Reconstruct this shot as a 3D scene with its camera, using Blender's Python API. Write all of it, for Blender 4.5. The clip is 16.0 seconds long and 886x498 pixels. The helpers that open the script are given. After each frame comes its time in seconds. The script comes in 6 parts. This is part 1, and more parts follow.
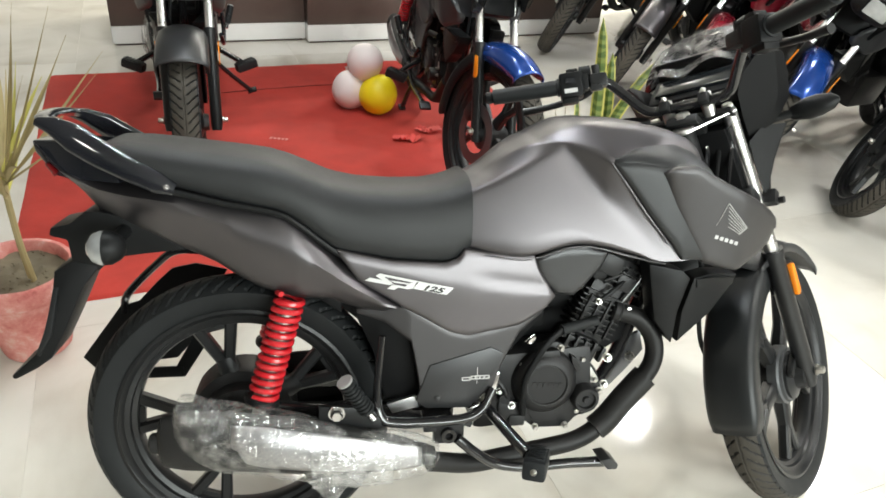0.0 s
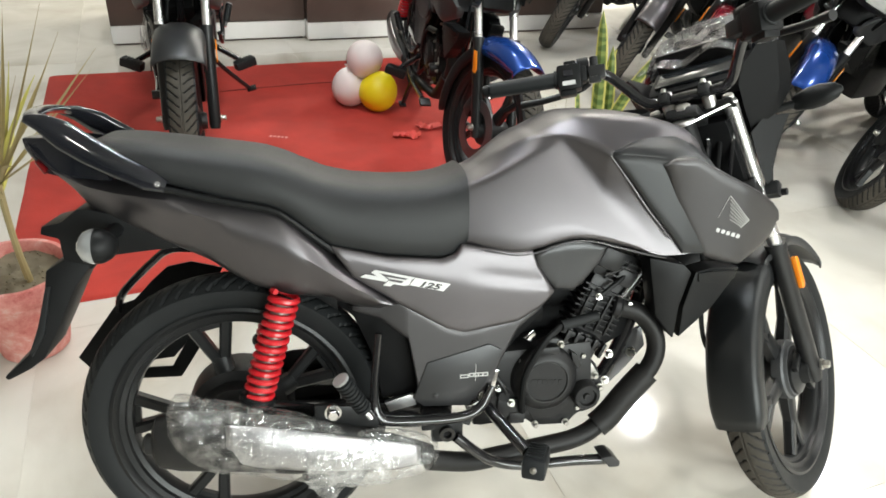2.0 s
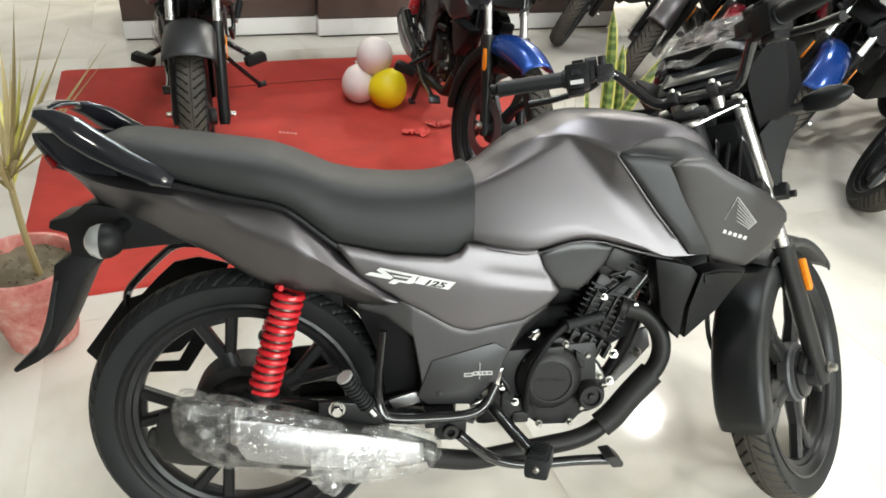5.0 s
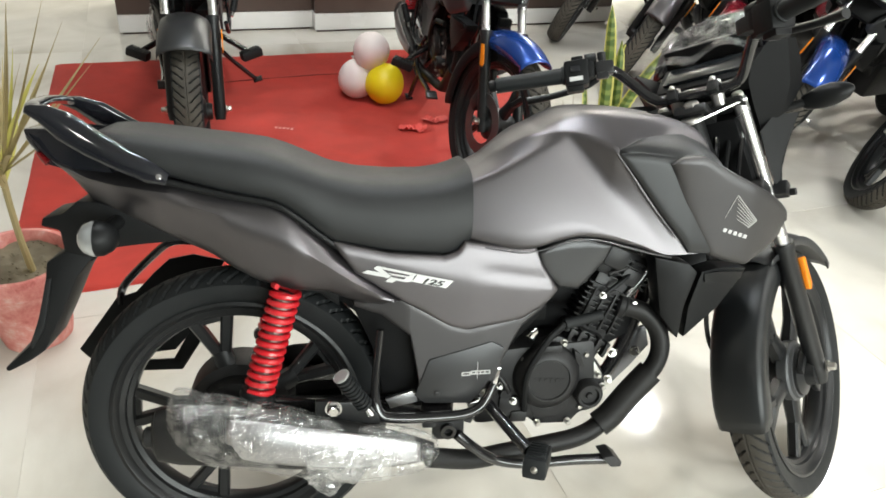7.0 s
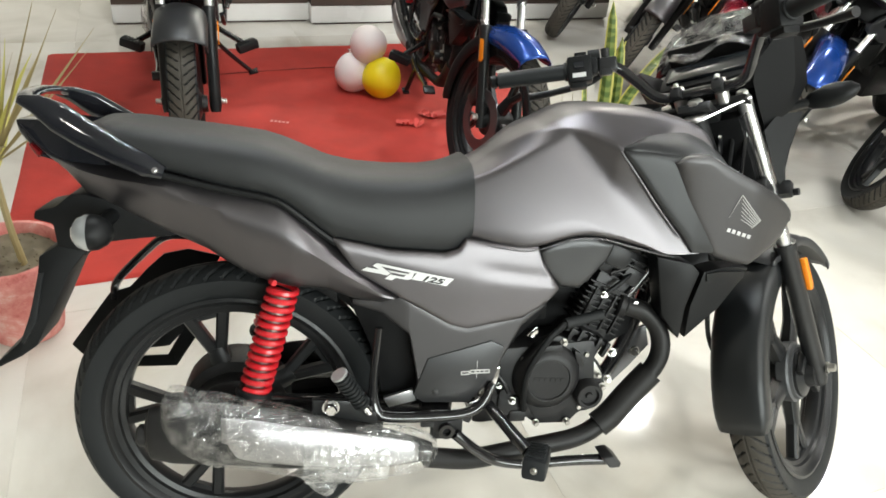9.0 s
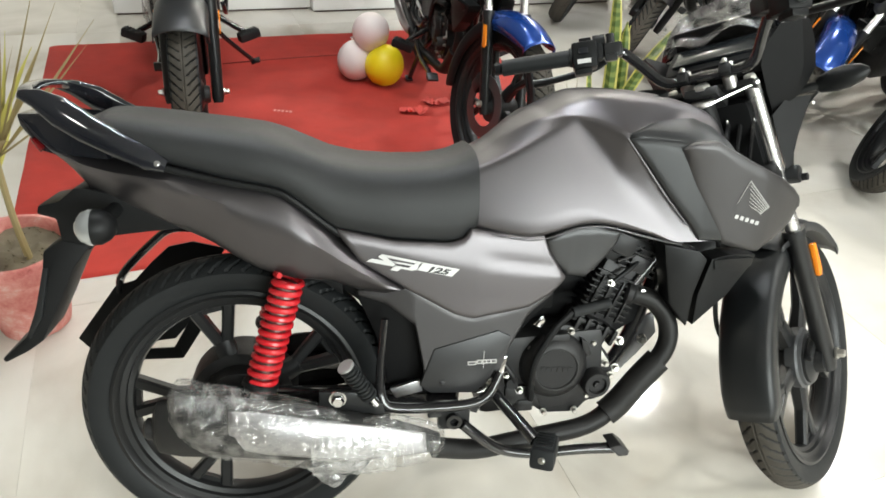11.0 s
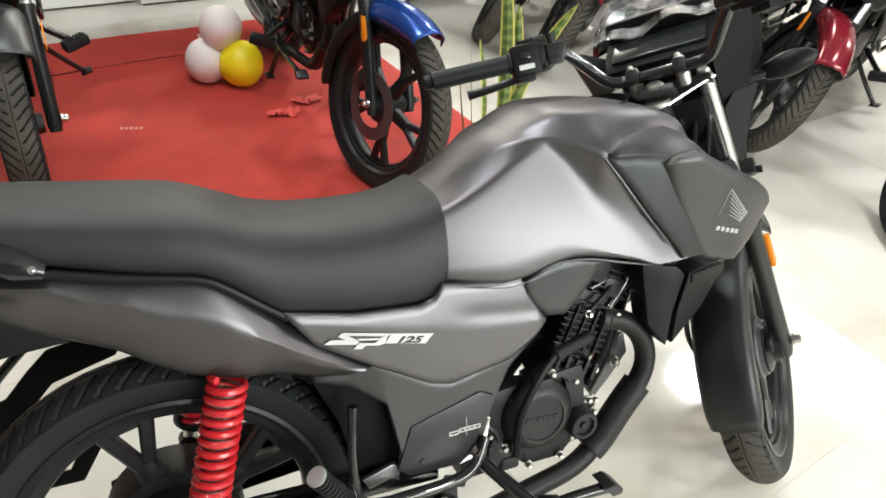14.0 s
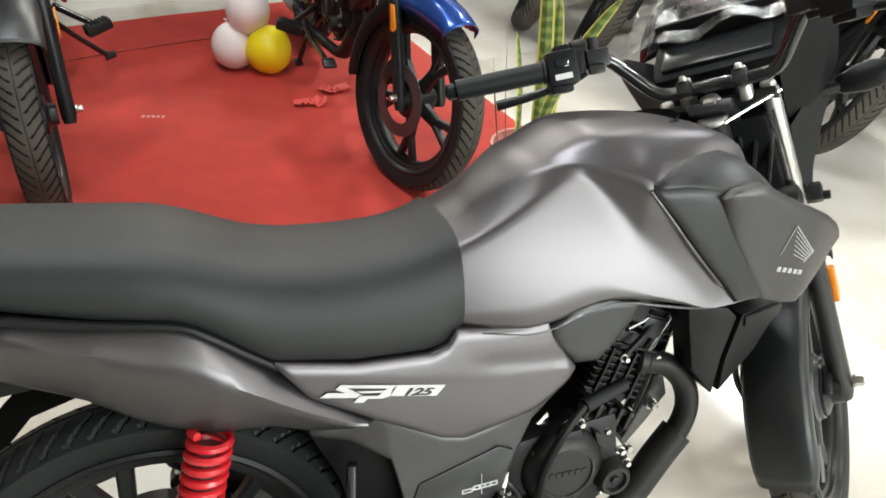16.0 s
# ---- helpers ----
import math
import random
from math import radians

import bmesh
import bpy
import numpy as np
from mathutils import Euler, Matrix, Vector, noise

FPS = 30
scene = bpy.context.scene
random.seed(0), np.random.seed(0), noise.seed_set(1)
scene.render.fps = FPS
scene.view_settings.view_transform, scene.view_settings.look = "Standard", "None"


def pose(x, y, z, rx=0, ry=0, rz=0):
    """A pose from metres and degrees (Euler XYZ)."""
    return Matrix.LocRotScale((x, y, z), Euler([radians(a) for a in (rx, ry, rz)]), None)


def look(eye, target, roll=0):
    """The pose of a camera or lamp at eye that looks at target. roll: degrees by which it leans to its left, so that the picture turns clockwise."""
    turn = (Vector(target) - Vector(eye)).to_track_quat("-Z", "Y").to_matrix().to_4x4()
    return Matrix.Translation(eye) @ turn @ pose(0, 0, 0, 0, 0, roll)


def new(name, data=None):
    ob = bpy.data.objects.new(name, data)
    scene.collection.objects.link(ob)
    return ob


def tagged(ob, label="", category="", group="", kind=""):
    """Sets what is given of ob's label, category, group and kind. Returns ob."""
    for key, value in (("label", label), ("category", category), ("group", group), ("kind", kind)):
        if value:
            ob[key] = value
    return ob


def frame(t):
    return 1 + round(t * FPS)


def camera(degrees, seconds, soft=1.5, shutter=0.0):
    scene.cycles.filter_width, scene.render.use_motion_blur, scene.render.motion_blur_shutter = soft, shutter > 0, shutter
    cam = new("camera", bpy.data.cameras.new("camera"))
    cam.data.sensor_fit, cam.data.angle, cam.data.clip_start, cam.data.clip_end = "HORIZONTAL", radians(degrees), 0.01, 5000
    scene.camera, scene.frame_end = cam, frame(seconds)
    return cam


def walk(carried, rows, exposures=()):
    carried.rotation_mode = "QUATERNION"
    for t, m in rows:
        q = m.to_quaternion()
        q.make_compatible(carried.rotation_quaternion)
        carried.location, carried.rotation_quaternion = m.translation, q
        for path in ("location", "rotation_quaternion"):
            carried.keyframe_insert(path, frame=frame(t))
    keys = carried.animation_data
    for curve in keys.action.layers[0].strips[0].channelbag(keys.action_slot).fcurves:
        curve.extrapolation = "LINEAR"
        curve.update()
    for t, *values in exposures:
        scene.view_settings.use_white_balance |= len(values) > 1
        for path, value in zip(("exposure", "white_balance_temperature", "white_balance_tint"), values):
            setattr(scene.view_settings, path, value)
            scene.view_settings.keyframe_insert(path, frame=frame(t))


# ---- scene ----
cam = camera(64.1, 16.0, soft=1.7)
PATH = [
    (0, (0.5448, 0.5727, 1.4226), (0.1644, 2.2099, 0.3386), 5.45),
    (0.5, (0.5509, 0.5996, 1.4180), (0.1864, 2.2354, 0.3265), 5.43),
    (1, (0.5560, 0.6080, 1.4088), (0.2123, 2.2454, 0.3129), 5.11),
    (1.5, (0.5570, 0.5988, 1.4097), (0.1757, 2.2378, 0.3288), 4.75),
    (2, (0.5580, 0.5916, 1.4085), (0.1646, 2.2222, 0.3193), 4.66),
    (2.5, (0.5611, 0.5885, 1.4094), (0.1598, 2.2134, 0.3147), 4.37),
    (3, (0.5611, 0.5884, 1.4125), (0.1616, 2.2121, 0.3152), 4.57),
    (3.5, (0.5653, 0.5863, 1.4134), (0.1737, 2.2144, 0.3199), 4.86),
    (4, (0.5653, 0.5873, 1.4134), (0.1588, 2.2128, 0.3214), 4.78),
    (6.5, (0.5611, 0.6060, 1.4087), (0.1424, 2.2172, 0.3003), 4.79),
    (7, (0.5580, 0.6070, 1.4088), (0.1544, 2.2221, 0.3004), 5.17),
    (7.5, (0.5539, 0.6050, 1.4057), (0.1472, 2.2192, 0.2972), 4.88),
    (8, (0.5487, 0.6092, 1.4048), (0.1401, 2.2218, 0.2947), 4.98),
    (8.5, (0.5414, 0.6155, 1.3999), (0.1608, 2.2321, 0.2856), 6.25),
    (11, (0.5363, 0.6319, 1.4003), (0.1492, 2.2217, 0.2502), 5.26),
    (11.5, (0.5229, 0.6248, 1.3982), (0.1358, 2.2066, 0.2372), 5.46),
    (12, (0.4601, 0.6464, 1.3983), (0.1548, 2.2417, 0.2314), 5.97),
    (12.5, (0.3477, 0.6919, 1.3902), (0.1724, 2.3024, 0.2173), 5.73),
    (13, (0.2879, 0.7332, 1.3886), (0.2216, 2.3539, 0.2186), 6.42),
    (13.5, (0.2590, 0.7869, 1.3808), (0.2827, 2.4041, 0.2043), 6.43),
    (14, (0.3084, 0.8498, 1.3776), (0.3340, 2.4632, 0.1959), 6.23),
    (14.5, (0.3795, 0.8993, 1.3790), (0.3097, 2.4797, 0.1554), 5.11),
    (15, (0.4113, 0.9469, 1.3694), (0.2774, 2.5112, 0.1305), 5.28),
    (15.5, (0.4082, 0.9840, 1.3651), (0.2972, 2.5466, 0.1218), 5.55),
    (16, (0.3268, 1.0119, 1.3656), (0.2578, 2.5819, 0.1285), 5.81),
]
EXPOSE = [(0.0, 0.0), (16.0, 0.0)]
walk(cam, [(t, look(eye, target, roll)) for t, eye, target, roll in PATH], EXPOSE)

# ---- light: a bright showroom lit by round ceiling lights, mostly added out of view, and its glass front ----
world = bpy.data.worlds.new("world")
scene.world = world
world.use_nodes = True
world.node_tree.nodes["Background"].inputs[0].default_value = (0.75, 0.78, 0.8, 1)
world.node_tree.nodes["Background"].inputs[1].default_value = 0.3


def area_lamp(name, eye, target, sx, sy, watts, colour):
    data = bpy.data.lights.new(name, "AREA")
    data.shape, data.size, data.size_y, data.energy, data.color = "RECTANGLE", sx, sy, watts, colour
    ob = new(name, data)
    ob.matrix_world = look(eye, target)
    return ob


CEIL = 3.2
# out of view; all but (1.28, 5.47) are added to brighten the room
UNSEEN_DOWNLIGHTS = [(-3.6, 0.2, 18), (-3.6, 6.2, 46), (-1.1, 3.9, 10), (-1.6, 7.6, 100), (-0.4, -1.6, 14), (-0.4, 1.7, 6), (0.2, 8.2, 175), (1.28, 5.47, 44), (2.6, 0.2, 42), (2.6, 2.6, 34), (5.4, 1.7, 60), (5.6, 4.4, 56), (5.6, 6.8, 120)]
for px_, py_, watts in UNSEEN_DOWNLIGHTS:
    lamp = area_lamp("unseen_downlight_lamp", (px_, py_, CEIL - 0.05), (px_, py_, 0), 0.22, 0.22, watts, (1.0, 0.975, 0.87) if px_ < 1 else (0.98, 0.985, 0.945))
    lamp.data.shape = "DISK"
# second tube is out of view, added for cool highlights on tank and tail
TUBES = [(2.94, 5.05, 127, 95, (0.96, 0.99, 1.0)), (-0.40, 2.62, -27, 46, (0.90, 0.965, 1.0))]
for px_, py_, turn_, watts, tint in TUBES:
    tube_lamp = area_lamp("tube_lamp", (px_, py_, CEIL - 0.085), (px_, py_, 0), 1.16, 0.03, watts, tint)
    tube_lamp.matrix_world = pose(px_, py_, CEIL - 0.085, 0, 0, turn_)
area_lamp("shopfront_light", (4.73, -1.64, 2.13), (4.73 - 0.6, -1.64 + 0.8, 2.08), 4.9, 1.42, 385, (0.93, 0.995, 0.955))


# ---- materials ----
def material(name):
    m = bpy.data.materials.new(name)
    m.use_nodes = True
    nt = m.node_tree
    return m, nt, nt.nodes["Principled BSDF"]


def link(nt, a, b):
    nt.links.new(a, b)


def noise_tex(nt, scale, detail=4.0, rough=0.55, coords="Object"):
    tc = nt.nodes.new("ShaderNodeTexCoord")
    n = nt.nodes.new("ShaderNodeTexNoise")
    n.inputs["Scale"].default_value, n.inputs["Detail"].default_value, n.inputs["Roughness"].default_value = scale, detail, rough
    link(nt, tc.outputs[coords], n.inputs["Vector"])
    return n


def ramp(nt, fac, stops):
    r = nt.nodes.new("ShaderNodeValToRGB")
    el = r.color_ramp.elements
    while len(el) < len(stops):
        el.new(0.5)
    for e, (p, c) in zip(el, stops):
        e.position, e.color = p, (*c, 1) if len(c) == 3 else c
    link(nt, fac, r.inputs["Fac"])
    return r


def bump(nt, height, strength, distance=0.002, normal=None):
    b = nt.nodes.new("ShaderNodeBump")
    b.inputs["Strength"].default_value, b.inputs["Distance"].default_value = strength, distance
    link(nt, height, b.inputs["Height"])
    if normal is not None:
        link(nt, normal, b.inputs["Normal"])
    return b


def surface(name, dark, light, rough=0.5, metal=0.0, grain=40.0, relief=0.15, coat=0.0, spread=0.08, spec=0.5):
    """Two-scale mottled surface between two close colours, with fine relief."""
    m, nt, b = material(name)
    big, fine = noise_tex(nt, 6.0), noise_tex(nt, grain * 12, 3.0)
    r = ramp(nt, big.outputs["Fac"], [(0.3, dark), (0.7, light)])
    link(nt, r.outputs["Color"], b.inputs["Base Color"])
    rr = ramp(nt, big.outputs["Fac"], [(0.25, (max(rough - spread, 0.02),) * 3), (0.75, (min(rough + spread, 1),) * 3)])
    link(nt, rr.outputs["Color"], b.inputs["Roughness"])
    b.inputs["Metallic"].default_value = metal
    b.inputs["Coat Weight"].default_value = coat
    b.inputs["Coat Roughness"].default_value = 0.08
    b.inputs["Specular IOR Level"].default_value = spec
    if relief:
        link(nt, bump(nt, fine.outputs["Fac"], relief, 0.0006).outputs["Normal"], b.inputs["Normal"])
    return m


PAINT_GREY = surface("matte_grey_metallic_paint", (0.122, 0.115, 0.121), (0.136, 0.128, 0.134), 0.385, 0.92, 90, 0.05, spread=0.02)
# the shroud's own grey; on the lower panel it stands for shade
SHROUD_AND_SHADE_GREY = surface("matte_shroud_and_shade_grey", (0.068, 0.066, 0.068), (0.078, 0.076, 0.078), 0.42, 0.75, 90, 0.05, spread=0.02)
INNER_GREY = surface("matte_inner_shroud_grey", (0.024, 0.025, 0.026), (0.030, 0.031, 0.032), 0.42, 0.4, 90, 0.05, spread=0.02)
PAINT_DARK = surface("matte_black_paint", (0.028, 0.029, 0.031), (0.036, 0.037, 0.039), 0.42, 0.2, 90, 0.05, spread=0.03)
PAINT_BLUE = surface("gloss_blue_paint", (0.012, 0.06, 0.30), (0.016, 0.075, 0.36), 0.22, 0.5, 60, 0.0, coat=0.8)
PAINT_RED = surface("gloss_maroon_paint", (0.22, 0.012, 0.025), (0.28, 0.015, 0.03), 0.2, 0.3, 60, 0.0, coat=0.8)
TRIM_BLACK = surface("black_cockpit_trim", (0.004, 0.0042, 0.0046), (0.008, 0.0082, 0.0086), 0.5, 0.0, 60, 0.2, spec=0.12)
PLASTIC = surface("black_moulded_plastic", (0.005, 0.0056, 0.006), (0.0085, 0.009, 0.0095), 0.44, 0.0, 60, 0.2, spec=0.2)
FLAP = surface("satin_black_flap", (0.008, 0.0095, 0.0105), (0.012, 0.0135, 0.0145), 0.4, 0.0, 60, 0.15, spec=0.42)
GLOSS = surface("gloss_black_plastic", (0.008, 0.009, 0.012), (0.012, 0.013, 0.017), 0.1, 0.0, 40, 0.0, coat=0.6, spread=0.03)
RUBBER = surface("tyre_rubber", (0.011, 0.0124, 0.0130), (0.016, 0.0175, 0.0185), 0.50, 0.0, 60, 0.2, spec=0.21)
TREAD = surface("dusty_tyre_tread", (0.042, 0.038, 0.032), (0.088, 0.079, 0.066), 0.75, 0.0, 60, 0.4, spec=0.2)
ALLOY = surface("black_wheel_alloy", (0.013, 0.0137, 0.0145), (0.019, 0.0197, 0.0205), 0.34, 0.2, 70, 0.1, spec=0.4)
DRUM_GREY = surface("grey_cast_drum", (0.075, 0.078, 0.082), (0.11, 0.113, 0.117), 0.42, 0.5, 80, 0.3, spec=0.4)
# lighter half-metal grey for the clutch ring, panel screw and pedal pad
CASE_EDGE = surface("lighter_casting_metal", (0.030, 0.030, 0.031), (0.050, 0.050, 0.051), 0.35, 0.5, 80, 0.2, spec=0.4)
FIN = surface("black_cooling_fins", (0.009, 0.009, 0.0094), (0.015, 0.015, 0.0154), 0.40, 0.3, 80, 0.1, spec=0.4)
BRACKET_GREY = surface("grey_pressed_steel", (0.10, 0.10, 0.105), (0.15, 0.15, 0.155), 0.35, 0.8, 60, 0.1)
ENGINE = surface("black_engine_casting", (0.014, 0.014, 0.0146), (0.022, 0.022, 0.0226), 0.40, 0.25, 80, 0.35, spec=0.34)
EXHAUST = surface("heat_black_pipe", (0.012, 0.012, 0.012), (0.024, 0.0235, 0.023), 0.5, 0.2, 60, 0.2, spec=0.3)
CHROME = surface("chrome", (0.75, 0.75, 0.76), (0.85, 0.85, 0.86), 0.12, 1.0, 60, 0.0, spread=0.04)
FORK_CHROME = surface("brushed_fork_chrome", (0.78, 0.78, 0.78), (0.88, 0.88, 0.88), 0.27, 1.0, 60, 0.0, spread=0.04)
STEEL = surface("zinc_bolt_steel", (0.46, 0.45, 0.42), (0.60, 0.59, 0.56), 0.30, 1.0, 60, 0.1)
FRAME_TUBE = surface("gloss_black_frame_tube", (0.008, 0.008, 0.009), (0.014, 0.014, 0.015), 0.14, 0.0, 40, 0.05, coat=0.5)
SEAT = surface("black_seat_vinyl", (0.0115, 0.0126, 0.0134), (0.0155, 0.0168, 0.0178), 0.48, 0.0, 120, 0.5, spread=0.04, spec=0.39)
SPRING = surface("red_spring_paint", (0.46, 0.010, 0.016), (0.56, 0.014, 0.022), 0.32, 0.0, 60, 0.05, coat=0.4)
DAMPER = surface("dull_damper_steel", (0.30, 0.27, 0.25), (0.40, 0.37, 0.34), 0.4, 0.9, 60, 0.1)
LENS_CLEAR = surface("clear_indicator_lens", (0.22, 0.24, 0.25), (0.62, 0.63, 0.63), 0.07, 0.5, 10, 0.8)
LENS_RED = surface("red_tail_lens", (0.09, 0.004, 0.005), (0.14, 0.006, 0.007), 0.12, 0.0, 60, 0.1)
AMBER = surface("amber_reflector", (0.8, 0.22, 0.01), (0.95, 0.32, 0.02), 0.25, 0.0, 60, 0.3)
FAINT_SILVER = surface("faint_silver_print", (0.36, 0.36, 0.36), (0.44, 0.44, 0.43), 0.4, 0.3, 60, 0.0)
SILVER_PRINT = surface("silver_print", (0.6, 0.6, 0.6), (0.7, 0.7, 0.69), 0.35, 0.3, 60, 0.0)
INK = surface("black_print", (0.02, 0.02, 0.02), (0.03, 0.03, 0.03), 0.4, 0.0, 60, 0.0)


def carpet_material():
    m, nt, b = material("red_carpet_felt")
    big, fine, mid = noise_tex(nt, 1.7, 5), noise_tex(nt, 420, 2), noise_tex(nt, 9, 6)
    r = ramp(nt, big.outputs["Fac"], [(0.28, (0.40, 0.028, 0.019)), (0.5, (0.50, 0.037, 0.024)), (0.75, (0.56, 0.049, 0.033))])
    r2 = ramp(nt, mid.outputs["Fac"], [(0.3, (0.84, 0.84, 0.84)), (0.7, (1.06, 1.06, 1.06))])
    mix = nt.nodes.new("ShaderNodeMix")
    mix.data_type, mix.blend_type = "RGBA", "MULTIPLY"
    mix.inputs[0].default_value = 1.0
    link(nt, r.outputs["Color"], mix.inputs[6])
    link(nt, r2.outputs["Color"], mix.inputs[7])
    link(nt, mix.outputs[2], b.inputs["Base Color"])
    b.inputs["Roughness"].default_value = 0.85
    b.inputs["Sheen Weight"].default_value = 0.05
    link(nt, bump(nt, fine.outputs["Fac"], 0.5, 0.002, bump(nt, big.outputs["Fac"], 0.4, 0.03).outputs["Normal"]).outputs["Normal"], b.inputs["Normal"])
    return m


def marble_material():
    m, nt, b = material("cream_vitrified_tile")
    tc = nt.nodes.new("ShaderNodeTexCoord")
    info = nt.nodes.new("ShaderNodeObjectInfo")
    shift = nt.nodes.new("ShaderNodeVectorMath")
    shift.operation = "MULTIPLY_ADD"
    comb = nt.nodes.new("ShaderNodeCombineXYZ")
    for k in range(3):
        link(nt, info.outputs["Random"], comb.inputs[k])
    shift.inputs[1].default_value = (37.0, 61.0, 13.0)
    link(nt, comb.outputs[0], shift.inputs[0])
    link(nt, tc.outputs["Object"], shift.inputs[2])
    n = nt.nodes.new("ShaderNodeTexNoise")
    n.inputs["Scale"].default_value, n.inputs["Detail"].default_value, n.inputs["Distortion"].default_value = 2.2, 7.0, 0.7
    link(nt, shift.outputs[0], n.inputs["Vector"])
    r = ramp(nt, n.outputs["Fac"], [(0.28, (0.49, 0.445, 0.375)), (0.43, (0.59, 0.555, 0.49)), (0.56, (0.66, 0.63, 0.565)), (0.75, (0.70, 0.675, 0.62))])
    link(nt, r.outputs["Color"], b.inputs["Base Color"])
    rr = ramp(nt, n.outputs["Fac"], [(0.3, (0.07,) * 3), (0.7, (0.11,) * 3)])
    link(nt, rr.outputs["Color"], b.inputs["Roughness"])
    return m


CARPET = carpet_material()
# darker carpet red for the shade along the fold
FOLD_SHADE = surface("dark_red_fold_shade", (0.10, 0.010, 0.008), (0.15, 0.014, 0.012), 0.9, 0.0, 60, 0.4)
TILE = marble_material()
GROUT = surface("tile_grout", (0.62, 0.59, 0.53), (0.68, 0.65, 0.59), 0.7)
WHITE_WALL = surface("white_wall_paint", (0.74, 0.73, 0.70), (0.8, 0.79, 0.76), 0.6, 0.0, 30, 0.2)
DIM_CEILING = surface("grey_ceiling_paint", (0.24, 0.235, 0.225), (0.29, 0.285, 0.275), 0.8, 0.0, 30, 0.2)
DIM_WALL = surface("dim_grey_brown_wall", (0.20, 0.185, 0.17), (0.26, 0.24, 0.22), 0.7, 0.0, 30, 0.2)
WHITE_LAM = surface("white_laminate", (0.78, 0.77, 0.74), (0.83, 0.82, 0.8), 0.25, 0.0, 30, 0.0)
BROWN_LAM = surface("dark_brown_laminate", (0.075, 0.05, 0.042), (0.10, 0.068, 0.056), 0.35, 0.0, 30, 0.05)
TERRACOTTA = surface("chipped_pink_pot_paint", (0.52, 0.19, 0.16), (0.66, 0.36, 0.31), 0.6, 0.0, 30, 0.6)
SOIL = surface("dry_potting_soil", (0.12, 0.10, 0.065), (0.27, 0.225, 0.15), 0.95, 0.0, 12, 1.0)
DRY_LEAF = surface("dry_palm_leaf", (0.30, 0.24, 0.10), (0.44, 0.36, 0.19), 0.6, 0.0, 30, 0.2)
LEAF_EDGE = surface("yellow_leaf_edge", (0.48, 0.45, 0.10), (0.60, 0.55, 0.16), 0.4, 0.0, 30, 0.1)
BALLOON_WHITE = surface("white_balloon_rubber", (0.80, 0.71, 0.69), (0.85, 0.77, 0.75), 0.5, 0.0, 30, 0.0)
BALLOON_YELLOW = surface("yellow_balloon_rubber", (0.90, 0.72, 0.008), (0.95, 0.78, 0.012), 0.48, 0.0, 30, 0.0)


def glow_material(name, colour, strength):
    m, nt, b = material(name)
    b.inputs["Emission Color"].default_value, b.inputs["Emission Strength"].default_value = (*colour, 1), strength
    b.inputs["Base Color"].default_value = (*colour, 1)
    return m


ALUMINIUM = surface("grey_anodised_aluminium", (0.4, 0.4, 0.41), (0.5, 0.5, 0.51), 0.35, 1.0, 40, 0.05)
PANE, pane_nt, pane_b = material("clear_window_glass")
pane_b.inputs["Transmission Weight"].default_value, pane_b.inputs["Roughness"].default_value, pane_b.inputs["IOR"].default_value = 1.0, 0.0, 1.45
DIFFUSER = glow_material("lit_panel_diffuser", (1.0, 0.97, 0.92), 6.0)


def film_material(name, low, high, veil):
    """Thin clear film: mostly see-through, with mirror-like glints off its creases and a faint milky veil."""
    m, nt, b = material(name)
    n = noise_tex(nt, 34, 5, 0.62)
    fine = noise_tex(nt, 150, 2, 0.5)
    clear, shine, mix = nt.nodes.new("ShaderNodeBsdfTransparent"), nt.nodes.new("ShaderNodeMixShader"), nt.nodes.new("ShaderNodeMixShader")
    gloss = nt.nodes.new("ShaderNodeBsdfGlossy")
    gloss.inputs["Roughness"].default_value = 0.14
    b.inputs["Base Color"].default_value, b.inputs["Roughness"].default_value = (0.8, 0.81, 0.81, 1), 0.3
    nrm = bump(nt, fine.outputs["Fac"], 0.6, 0.003).outputs["Normal"]
    link(nt, nrm, gloss.inputs["Normal"])
    link(nt, nrm, b.inputs["Normal"])
    shine.inputs[0].default_value = veil
    link(nt, gloss.outputs[0], shine.inputs[1])
    link(nt, b.outputs[0], shine.inputs[2])
    a = ramp(nt, n.outputs["Fac"], [(0.4, (low,) * 3), (0.66, (high,) * 3)])
    link(nt, a.outputs["Color"], mix.inputs[0])
    link(nt, clear.outputs[0], mix.inputs[1])
    link(nt, shine.outputs[0], mix.inputs[2])
    link(nt, mix.outputs[0], nt.nodes["Material Output"].inputs["Surface"])
    return m


FILM = film_material("crinkled_clear_film", 0.05, 0.42, 0.16)
FILM_WHITE = film_material("bunched_white_film", 0.20, 0.72, 0.45)


# ---- mesh helpers ----
def part(name, bm, mat, parent=None, label="", smooth=True, angle=38):
    """Links a bmesh as ONE mesh object under a thing or a part."""
    me = bpy.data.meshes.new(name)
    bmesh.ops.recalc_face_normals(bm, faces=bm.faces)
    if smooth:
        for f in bm.faces:
            f.smooth = True
        for e in bm.edges:
            if len(e.link_faces) == 2 and e.calc_face_angle(0) > radians(angle):
                e.smooth = False
    bm.to_mesh(me)
    bm.free()
    me.materials.append(mat)
    ob = new(name, me)
    if parent is not None:
        ob.parent = parent
    if label:
        ob["label"] = label
    return ob


def thing(name, m, label, category, group="", kind=""):
    ob = new(name)
    ob.empty_display_size = 0.1
    ob.matrix_world = m
    return tagged(ob, label, category, group, kind)


